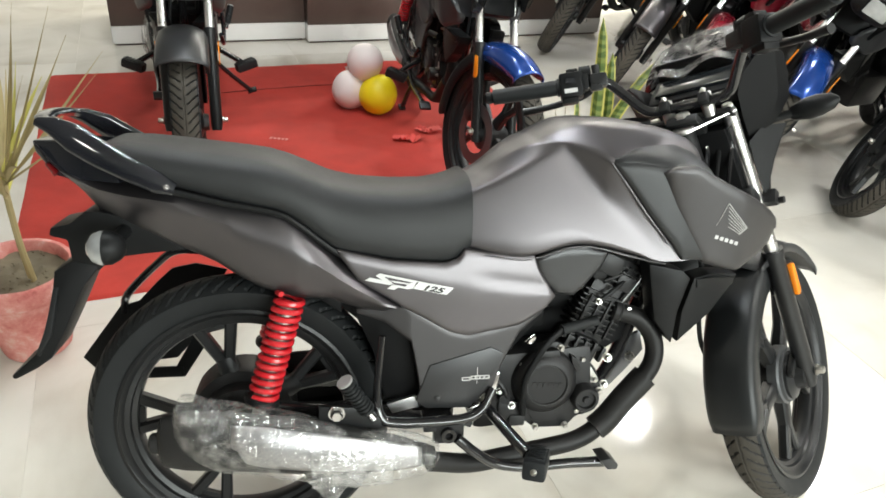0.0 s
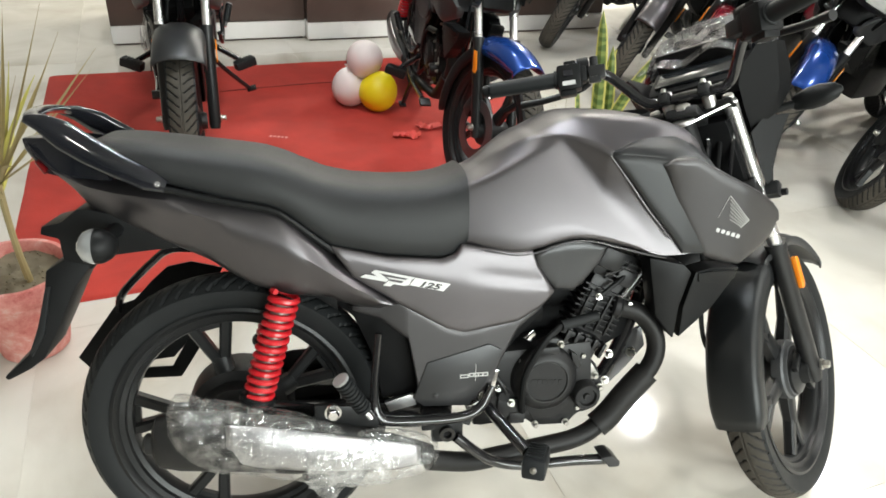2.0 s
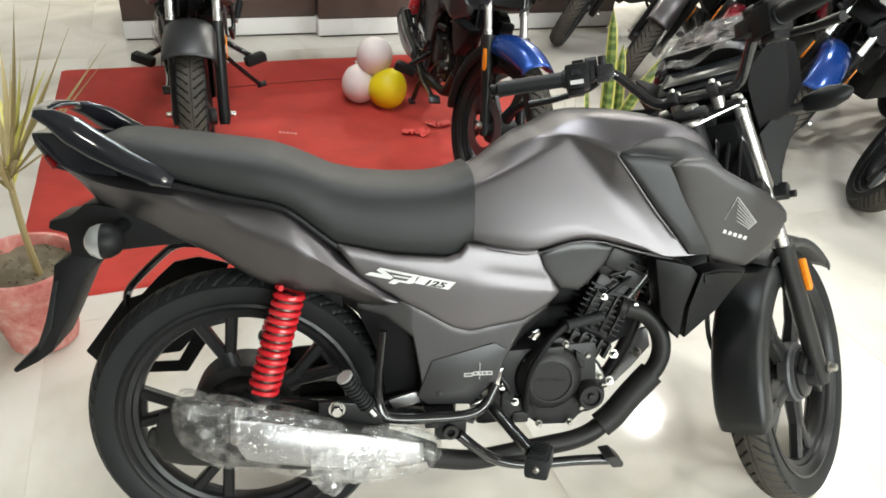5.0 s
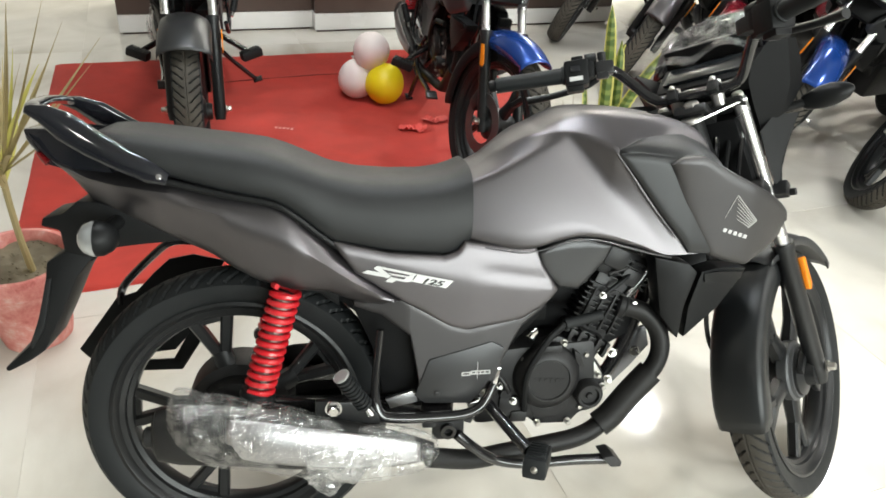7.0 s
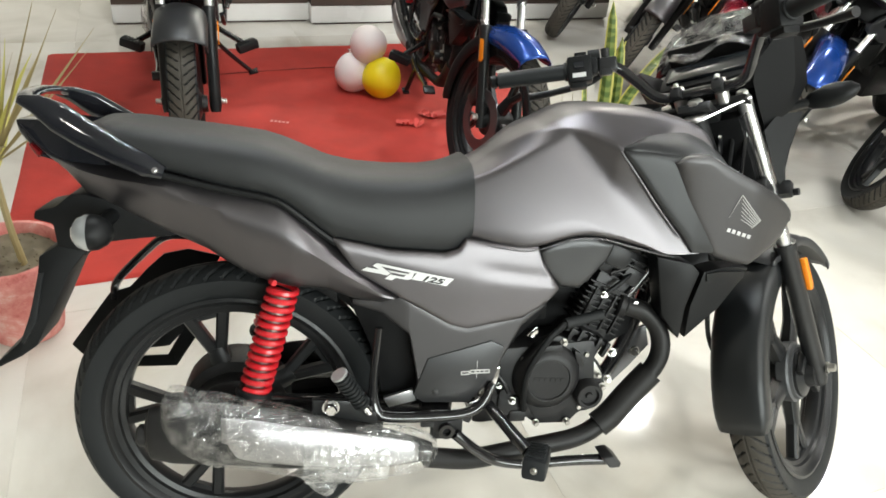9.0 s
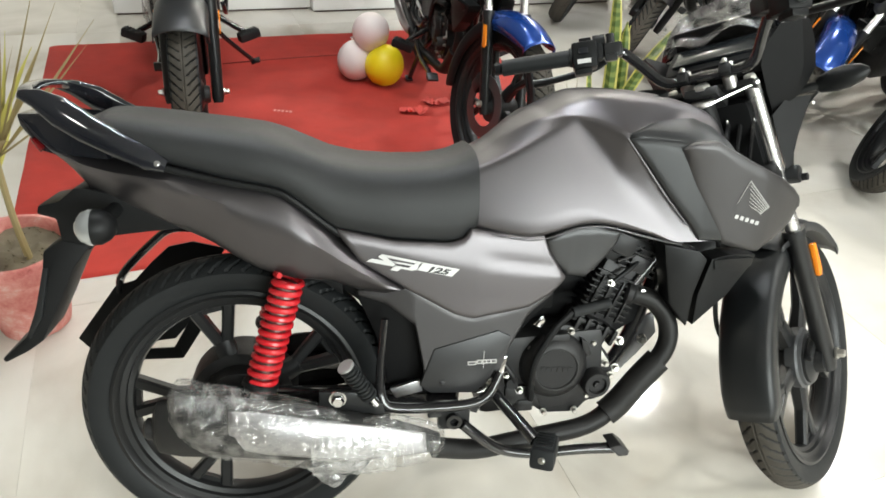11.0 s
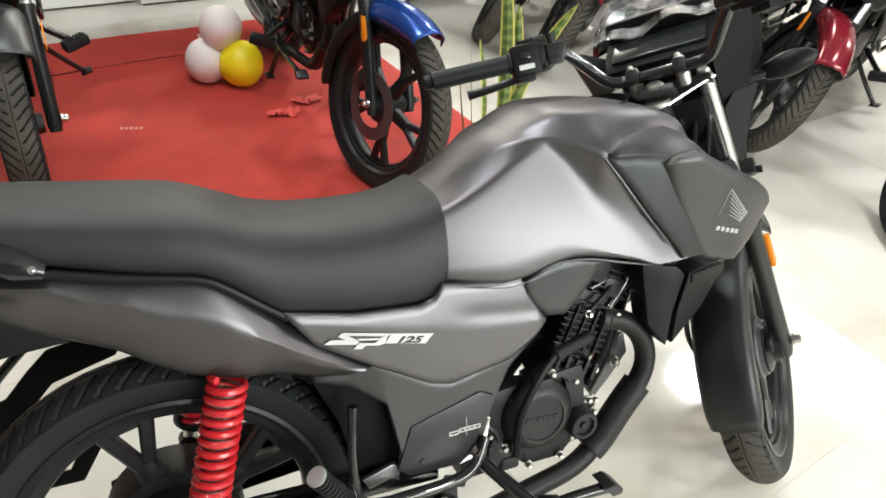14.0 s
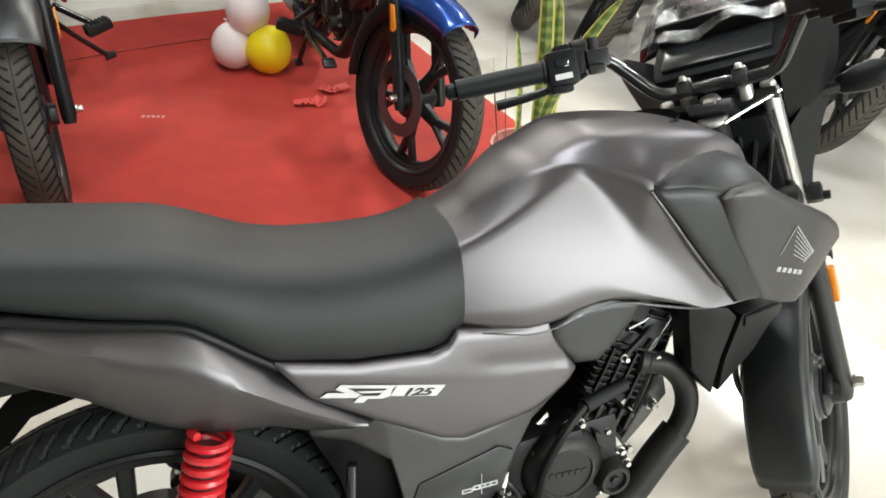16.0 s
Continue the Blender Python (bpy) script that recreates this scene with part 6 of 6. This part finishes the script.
def markings(bike):
    """Plain slanted shapes in place of the maker's marks, and the model's number."""
    y = -1
    def on(s, h, lift=0.0016):
        return P(s, shroud_at(s, h) + lift, h)

    def mark_line(bm, a, b, wa, wb):
        d = Vector((b[0] - a[0], b[1] - a[1])).normalized()
        bm.faces.new([bm.verts.new(p) for p in (on(a[0] - d.y * wa, a[1] + d.x * wa), on(b[0] - d.y * wb, b[1] + d.x * wb), on(b[0] + d.y * wb, b[1] - d.x * wb), on(a[0] + d.y * wa, a[1] - d.x * wa))])

    apex, root, tip, heel = Vector((0.941, 0.778)), Vector((0.951, 0.724)), Vector((0.996, 0.725)), Vector((0.979, 0.711))
    wing, stripes = bmesh.new(), []
    mark_line(wing, apex, (0.924, 0.733), 0.0006, 0.0003)
    mark_line(wing, apex, tip, 0.0008, 0.0010)
    mark_line(wing, tip, heel, 0.0010, 0.0010)
    for k in range(6):
        stripe = bmesh.new()
        mark_line(stripe, apex.lerp(root, 0.14 + 0.15 * k), tip.lerp(heel, 0.12 + 0.15 * k), 0.0005, 0.0008)
        stripes.append(stripe)
    ob = part("wing_mark", wing, FAINT_SILVER, bike, "silver wing-shaped mark", False)
    ob.modifiers.new("thick", "SOLIDIFY").thickness = 0.0006
    for stripe in stripes:
        line = part("stripe", stripe, FAINT_SILVER, ob, "", False)
        line.modifiers.new("thick", "SOLIDIFY").thickness = 0.0006
    bars = bmesh.new()
    for k in range(5):
        s, h = 0.930 + 0.0118 * k, 0.708 - 0.0036 * k
        add_box(bars, on(s, h, 0.001), (0.0072, 0.0012, 0.0075), Matrix.Rotation(radians(16), 4, "Y"))
    part("maker_mark", bars, FAINT_SILVER, bike, "row of small silver bars", False)
    sp = bmesh.new()
    for pts in ([(0.268, 0.639), (0.344, 0.621), (0.337, 0.618), (0.275, 0.633)], [(0.261, 0.634), (0.268, 0.639), (0.277, 0.632), (0.293, 0.619), (0.288, 0.615), (0.273, 0.626)], [(0.24, 0.626), (0.25, 0.631), (0.273, 0.626), (0.288, 0.615)], [(0.289, 0.6245), (0.329, 0.6165), (0.325, 0.6145), (0.295, 0.6205)],
                [(0.329, 0.619), (0.337, 0.618), (0.332, 0.607), (0.322, 0.606), (0.317, 0.611), (0.323, 0.616)], [(0.295, 0.616), (0.317, 0.611), (0.322, 0.606), (0.294, 0.612)], [(0.294, 0.617), (0.304, 0.610), (0.296, 0.605), (0.283, 0.608)]):
        sp.faces.new([sp.verts.new(P(s, 0.1392, h)) for s, h in pts])
    ob = part("model_mark", sp, SILVER_PRINT, bike, "slanted white model mark", False)
    ob.modifiers.new("thick", "SOLIDIFY").thickness = 0.0012
    plate = facet([P(0.344, 0.1394, 0.6205), P(0.412, 0.1392, 0.6055), P(0.398, 0.1392, 0.5915), P(0.333, 0.1394, 0.6065)], 0.001, 0)
    part("number_plate_mark", plate, SILVER_PRINT, bike, "white slanted number panel", False)
    m = Matrix.Translation(P(0.3685, 0.1398, 0.6000)) @ Matrix.Rotation(radians(12.0), 4, "Y") @ Matrix.Rotation(radians(90), 4, "X")
    lettering("number", "125", 0.0150, m, INK, bike, "black slanted digits", 0.0003, 0.35, 1.85, 0.0006)
    es = bmesh.new()
    for s, h, w, t in ((0.4422, 0.4170, 0.017, 0.0020), (0.4422, 0.4112, 0.017, 0.0020), (0.4345, 0.4140, 0.0022, 0.0064), (0.4500, 0.4150, 0.0022, 0.0064), (0.4715, 0.4195, 0.039, 0.0020), (0.4715, 0.4132, 0.039, 0.0020), (0.4530, 0.4163, 0.0024, 0.0070), (0.4620, 0.4163, 0.0028, 0.0070), (0.4710, 0.4163, 0.0028, 0.0070), (0.4800, 0.4163, 0.0028, 0.0070), (0.4900, 0.4165, 0.0024, 0.0070), (0.4652, 0.421, 0.0009, 0.036)):
        add_box(es, P(s + 0.003, 0.1316, h - 0.007), (w, 0.0012, t))
    part("engine_mark", es, SILVER_PRINT, bike, "small silver engine mark", False)


def complete_bike(name, m, turn, paint, fender_paint, label, group, brake="drum", hero=False, film=False):
    bike, st = build_bike(name, m, turn, paint, fender_paint, label, group, brake, hero)
    rear_end(bike, hero)
    eng, ex = power_unit(bike, hero)
    silencer(ex, hero or film)
    chassis(bike, hero)
    front_end(bike, st, fender_paint, hero, brake)
    return bike


BIKE = pose(-0.032, 1.443, 0, 0, 0, 25) @ pose(0, 0, 0, -17.4, 0, 0)
hero = complete_bike("motorcycle", BIKE, 42, PAINT_GREY, PAINT_GREY, "matte grey commuter motorcycle leaning on its side stand", "motorcycles", hero=True)
markings(hero)


# ---- the other motorcycles ----
def parked(front, heading, lean, z, paint, fender, label, brake="drum", turn=0, film=False):
    """A parked bike from the place of its front tyre, its heading and its lean to the left."""
    a = radians(heading)
    ox, oy = front[0] - 1.285 * math.cos(a), front[1] - 1.285 * math.sin(a)
    m = pose(ox, oy, z, 0, 0, heading) @ pose(0, 0, 0, -lean, 0, 0)
    return complete_bike("motorcycle", m, turn, paint, fender, label, "motorcycles", brake, False, film)


parked((-0.98, 2.72), -58, 1, 0.008, PAINT_GREY, LOWER_GREY, "grey motorcycle parked on the red carpet, front wheel forward", "drum", 0, True)
blue_bike = parked((0.07, 3.12), -62, 2, 0.008, PAINT_DARK, PAINT_BLUE, "black motorcycle with blue front mudguard on the red carpet", "disc", 17)
parked((1.638, 3.777), -132, 8, 0.0, PAINT_DARK, PAINT_RED, "black motorcycle with red front mudguard parked in a row", "drum", 36)
parked((1.171, 4.036), -132, 10, 0.0, PAINT_DARK, PAINT_BLUE, "black motorcycle with blue front mudguard parked in a row", "drum", 36)
parked((0.791, 4.456), -132, 10, 0.0, PAINT_RED, PAINT_RED, "maroon motorcycle with maroon front mudguard parked in a row", "drum", 36)
parked((0.49, 4.772), -132, 10, 0.0, PAINT_DARK, PAINT_GREY, "black motorcycle with grey front mudguard parked in a row", "drum", 38)
parked((0.05, 5.432), -132, 10, 0.0, PAINT_DARK, PAINT_DARK, "black motorcycle parked in a row", "drum", 38)
parked((-0.24, 5.962), -132, 10, 0.0, PAINT_DARK, PAINT_DARK, "black motorcycle parked in a row", "drum", 38)
parked((2.045, 3.115), -132, 9, 0.0, PAINT_DARK, PAINT_DARK, "black motorcycle parked at the end of the row", "drum", 36)

# centre stand under the blue-guarded bike
cs = thing_part("centre_stand", blue_bike)
for sd in (-1, 1):
    part("leg", tube([(0.42, sd * 0.06, 0.28), (0.36, sd * 0.12, 0.15), (0.31, sd * 0.15, 0.012)], 0.012, 10), FRAME_TUBE, cs)
    part("foot", box((0.30, sd * 0.152, 0.008), (0.06, 0.035, 0.012), None, 0.003), FRAME_TUBE, cs)


# ---- potted palm, nearly dry ----
def blade(root, direction, length, width, droop, fold=0.25, n=10, twist=0.0):
    """One long leaf with a folded midrib, tapering to its tip."""
    bm = bmesh.new()
    d = Vector(direction).normalized()
    side = d.cross(Vector((0, 0, 1)))
    side = (side if side.length > 0.05 else Vector((1, 0, 0))).normalized()
    side = Matrix.Rotation(twist, 3, d) @ side
    rows = []
    for k in range(n + 1):
        t = k / n
        p = Vector(root) + d * length * t + Vector((0, 0, -droop * length * t * t)) + side * 0.03 * length * math.sin(3 * t + twist)
        w = width * (0.35 + 2.2 * t * (1 - t) + 0.12) * (1 - t ** 3)
        w = max(w, 0.0008)
        nrm = side.cross(d).normalized()
        rows.append([p - side * w, p - nrm * w * fold, p + side * w])
    top = add_grid(bm, rows)
    return bm


palm = thing("potted_palm", pose(-0.90, 1.785, 0), "half-dry potted palm in a chipped pink clay pot", "potted plant")
pot_prof = [(0.0, 0.004), (0.082, 0.0), (0.09, 0.006), (0.104, 0.09), (0.122, 0.20), (0.126, 0.205), (0.138, 0.208), (0.142, 0.216), (0.142, 0.262), (0.138, 0.268), (0.128, 0.268), (0.124, 0.262), (0.116, 0.20), (0.0, 0.19)]
bm = bmesh.new()
rows = []
for k in range(48):
    a = 2 * math.pi * k / 48
    rows.append([((r + 0.0025 * noise.noise((3 * math.cos(a), 3 * math.sin(a), z * 22)) * (r > 0.05)) * math.cos(a), (r + 0.0025 * noise.noise((3 * math.cos(a), 3 * math.sin(a), z * 22)) * (r > 0.05)) * math.sin(a), z) for r, z in pot_prof])
add_grid(bm, rows, close_u=True)
bmesh.ops.remove_doubles(bm, verts=bm.verts, dist=1e-6)


def pot_material():
    m, nt, b = material("flaking_pink_pot_paint")
    n, n2 = noise_tex(nt, 11, 8, 0.75), noise_tex(nt, 60, 4, 0.6)
    r = ramp(nt, n.outputs["Fac"], [(0.30, (0.34, 0.07, 0.06)), (0.40, (0.55, 0.15, 0.13)), (0.54, (0.66, 0.27, 0.23)), (0.62, (0.70, 0.42, 0.37)), (0.72, (0.70, 0.36, 0.31))])
    link(nt, r.outputs["Color"], b.inputs["Base Color"])
    b.inputs["Roughness"].default_value = 0.62
    link(nt, bump(nt, n2.outputs["Fac"], 0.5, 0.004, bump(nt, n.outputs["Fac"], 0.6, 0.01).outputs["Normal"]).outputs["Normal"], b.inputs["Normal"])
    return m


part("pot", bm, pot_material(), palm, "chipped pink painted clay pot")
bm = bmesh.new()
rows = []
for i in range(13):
    r = 0.122 * i / 12
    rows.append([(r * math.cos(a), r * math.sin(a), 0.235 + 0.012 * noise.noise((r * 30 * math.cos(a), r * 30 * math.sin(a), 1)) + 0.006 * noise.noise((r * 90 * math.cos(a), r * 90 * math.sin(a), 5))) for a in (2 * math.pi * k / 40 for k in range(40))])
add_grid(bm, rows, close_v=True)
bmesh.ops.remove_doubles(bm, verts=bm.verts, dist=1e-5)
part("soil", bm, SOIL, palm, "dry crumbly potting soil")
rnd = random.Random(5)
bm = bmesh.new()
for k in range(60):
    a, r = rnd.uniform(0, 6.28), 0.115 * math.sqrt(rnd.random())
    q_ = bmesh.ops.create_icosphere(bm, subdivisions=1, radius=rnd.uniform(0.002, 0.006))
    bmesh.ops.transform(bm, matrix=Matrix.Translation((r * math.cos(a), r * math.sin(a), 0.243)) @ Matrix.Rotation(a, 4, "X") @ Matrix.Diagonal((1, 0.7, 0.6, 1)), verts=q_["verts"])
tagged(part("soil_crumbs", bm, SOIL, palm), kind="stuff")
part("stem", tube([(0.045, 0.0, 0.23), (0.036, 0.0, 0.33), (0.040, -0.004, 0.43), (0.052, -0.010, 0.56)], [0.010, 0.0085, 0.008, 0.008], 8), DRY_LEAF, palm, "thin woody stem")
for k in range(26):
    a = rnd.uniform(0, 2 * math.pi)
    up_ = rnd.uniform(0.5, 2.2)
    dirn = (math.cos(a), math.sin(a), up_)
    fresh = k % 4 == 0
    leaf = blade((0.050, -0.008, 0.49 + 0.08 * rnd.random()), dirn, rnd.uniform(0.22, 0.40), rnd.uniform(0.005, 0.010), rnd.uniform(0.0, 0.28), 0.3, 9, rnd.uniform(-1, 1))
    part("leaf", leaf, LEAF_EDGE if fresh else DRY_LEAF, palm)
for dirn, ln in (((0.32, 0.25, 1.0), 0.56), ((0.22, 0.12, 1.0), 0.55), ((0.10, 0.02, 1.0), 0.56), ((0.42, 0.34, 1.0), 0.5), ((0.55, 0.5, 0.9), 0.5), ((0.6, 0.35, 0.8), 0.46), ((0.62, 0.1, 0.5), 0.30), ((0.15, 0.2, 1.0), 0.5)):
    part("leaf", blade((0.050, -0.008, 0.53), dirn, ln * 0.86, 0.007, 0.05, 0.3, 10, 0.4), DRY_LEAF, palm)

# ---- snake plant behind the tank ----
snake = thing("snake_plant", pose(0.47, 3.06, 0), "snake plant with yellow-edged green leaves in a pot", "potted plant")
part("pot", lathe([(0.0, 0.0), (0.085, 0.0), (0.105, 0.19), (0.115, 0.195), (0.115, 0.225), (0.105, 0.225), (0.1, 0.19), (0.0, 0.18)], Matrix.Rotation(radians(90), 4, "X") @ Matrix.Diagonal((1, 1, -1, 1)), 36), TERRACOTTA, snake, "clay pot")


def sword(root, lean, height, width, turn):
    """A stiff leaf: its green middle and its yellow rims, all one thick blade each."""
    mid, rims = bmesh.new(), bmesh.new()
    rows, ra, rb = [], [], []
    for k in range(13):
        t = k / 12
        p = Vector(root) + Vector((lean[0] * t * t, lean[1] * t * t, height * t))
        a = turn + 0.15 * t
        sd, nr = Vector((math.cos(a), math.sin(a), 0)), Vector((-math.sin(a), math.cos(a), 0))
        w = width * (0.72 + 0.38 * math.sin(math.pi * (0.1 + 0.75 * t))) * math.sqrt(max(0.0, 1 - t ** 7)) + 0.001
        c = 0.3 * w
        rows.append([p - sd * w * 0.74, p - nr * c, p + sd * w * 0.74, p - nr * c + nr * 0.004])
        ra.append([p - sd * w, p - sd * w * 0.74 + nr * 0.002, p - sd * w * 0.74 - nr * 0.002])
        rb.append([p + sd * w, p + sd * w * 0.74 + nr * 0.002, p + sd * w * 0.74 - nr * 0.002])
    add_grid(mid, rows, close_v=True)
    add_grid(rims, ra, close_v=True)
    add_grid(rims, rb, close_v=True)
    return mid, rims


def banded_leaf():
    m, nt, b = material("banded_sword_leaf")
    n = noise_tex(nt, 9, 4, 0.6)
    n.inputs["Distortion"].default_value = 1.5
    w = nt.nodes.new("ShaderNodeTexWave")
    w.bands_direction = "Z"
    w.inputs["Scale"].default_value, w.inputs["Distortion"].default_value, w.inputs["Detail"].default_value = 9.0, 9.0, 3.0
    tc = nt.nodes.new("ShaderNodeTexCoord")
    link(nt, tc.outputs["Object"], w.inputs["Vector"])
    r = ramp(nt, w.outputs["Fac"], [(0.2, (0.075, 0.125, 0.030)), (0.55, (0.125, 0.18, 0.042)), (0.85, (0.19, 0.24, 0.06))])
    link(nt, r.outputs["Color"], b.inputs["Base Color"])
    b.inputs["Roughness"].default_value = 0.38
    return m


SWORD = banded_leaf()
for root, lean, hgt, wid, trn in (((0.028, -0.008, 0.18), (-0.055, 0.015, 0.0), 0.645, 0.0215, -0.3), ((0.062, 0.01, 0.18), (-0.035, 0.015, 0.0), 0.53, 0.0180, -0.15), ((0.03, -0.01, 0.18), (0.165, -0.05, 0.0), 0.575, 0.0185, -0.3), ((-0.03, 0.02, 0.18), (-0.05, 0.02, 0.0), 0.40, 0.0140, 0.9), ((0.02, 0.05, 0.18), (0.02, 0.04, 0.0), 0.50, 0.0150, 1.4)):
    mid, rims = sword(root, lean, hgt, wid, trn)
    lf = part("leaf", mid, SWORD, snake, "green banded leaf")
    part("leaf_rim", rims, LEAF_EDGE, lf, "yellow leaf edge")
part("dry_leaf", blade((-0.06, 0.0, 0.18), (-0.12, 0.02, 1.0), 0.42, 0.008, 0.0, 0.3, 10, 0.3), DRY_LEAF, snake)
part("dry_leaf", blade((-0.08, 0.02, 0.18), (-0.16, 0.05, 0.8), 0.32, 0.007, 0.0, 0.3, 10, 0.8), DRY_LEAF, snake)


# ---- balloons, petals, scraps ----
def balloon(at, r, mat, tilt, label):
    ob = thing("balloon", Matrix.Translation(at) @ pose(0, 0, 0, tilt[0], tilt[1], 0), label, "balloon", "balloons")
    prof = []
    for k in range(21):
        a = math.pi * k / 20
        prof.append((r * math.sin(a) * (1 - 0.06 * math.cos(a)), -r * 1.06 * math.cos(a)))
    part("skin", lathe(prof, Matrix.Rotation(radians(90), 4, "X"), 36), mat, ob)
    part("knot", lathe([(0, 0), (0.005, 0.004), (0.004, 0.009), (0.011, 0.018), (0.0, 0.016)], Matrix.Translation((0, 0, -r * 1.05)) @ Matrix.Rotation(radians(-90), 4, "X"), 12), mat, ob)
    return ob


balloon((-0.622, 3.82, 0.106), 0.096, BALLOON_YELLOW, (150, 20), "round yellow balloon resting on the carpet")
balloon((-0.778, 3.825, 0.102), 0.092, BALLOON_WHITE, (160, -20), "round pale balloon resting on the carpet")
balloon((-0.712, 3.855, 0.245), 0.090, BALLOON_WHITE, (0, 10), "round pale balloon on top of two others")

PETAL = surface("crumpled_red_paper", (0.62, 0.06, 0.05), (0.74, 0.10, 0.08), 0.6, 0.0, 30, 0.4)
for k, (x, y) in enumerate(((-0.40, 3.55), (-0.345, 3.58), (-0.335, 3.69), (-0.285, 3.72))):
    bm = bmesh.new()
    rows = []
    for i in range(9):
        row = []
        for j in range(7):
            u, v = i / 8 - 0.5, j / 6 - 0.5
            row.append((0.085 * u, 0.055 * v * (1 - 1.2 * u * u), 0.006 + 0.03 * abs(v) ** 1.3 + 0.022 * abs(noise.noise((u * 4 + k * 3, v * 4, k)))))
        rows.append(row)
    add_grid(bm, rows)
    ob = part("paper_scrap", bm, PETAL)
    ob.matrix_world = pose(x, y, 0.004, 0, 0, 25 + 70 * k)
    tagged(ob, "crumpled red paper scrap on the red carpet", "paper scrap", "paper scraps")
FADED = surface("faded_print", (0.62, 0.22, 0.2), (0.72, 0.34, 0.3), 0.8, 0.0, 30, 0.2)
bm = bmesh.new()
for k in range(5):
    add_box(bm, (-0.036 + 0.018 * k, 0, 0), (0.012, 0.02 - 0.003 * (k % 2), 0.001))
mark = part("carpet_mark", bm, FADED, carpet, "faded pale stamp on the carpet", False)
mark.matrix_world = pose(-0.92, 3.31, 0.0105, 0, 0, 14)

# ---- floor tiles, last: those nearest as single pieces, the rest joined ----
STEP = 1.2
tile_bm = box((0, 0, -0.006), (STEP - 0.0014, STEP - 0.0014, 0.012), None, 0.0008)
tile_me = bpy.data.meshes.new("tile")
tile_bm.to_mesh(tile_me)
tile_bm.free()
tile_me.materials.append(TILE)
floor = thing("floor", ROOM, "glossy cream marble-look floor tiles with fine joints", "floor", kind="structure")
rest = bmesh.new()
for i in range(int(U0 / STEP) - 1, int(U1 / STEP) + 1):
    for j in range(int(V0 / STEP) - 1, int(V1 / STEP) + 1):
        cu, cv = (i + 0.5) * STEP + 0.36, (j + 0.5) * STEP + 0.81
        if not (U0 < cu < U1 and V0 < cv < V1):
            continue
        if -2.4 < cu < 6.8 and -0.6 < cv < 7.6:
            ob = new("tile", tile_me)
            ob.parent = floor
            ob.location = (cu, cv, 0)
        else:
            add_box(rest, (cu, cv, -0.006), (STEP - 0.0014, STEP - 0.0014, 0.012))
tagged(part("tile_rest", rest, TILE, floor, "", False), kind="stuff")
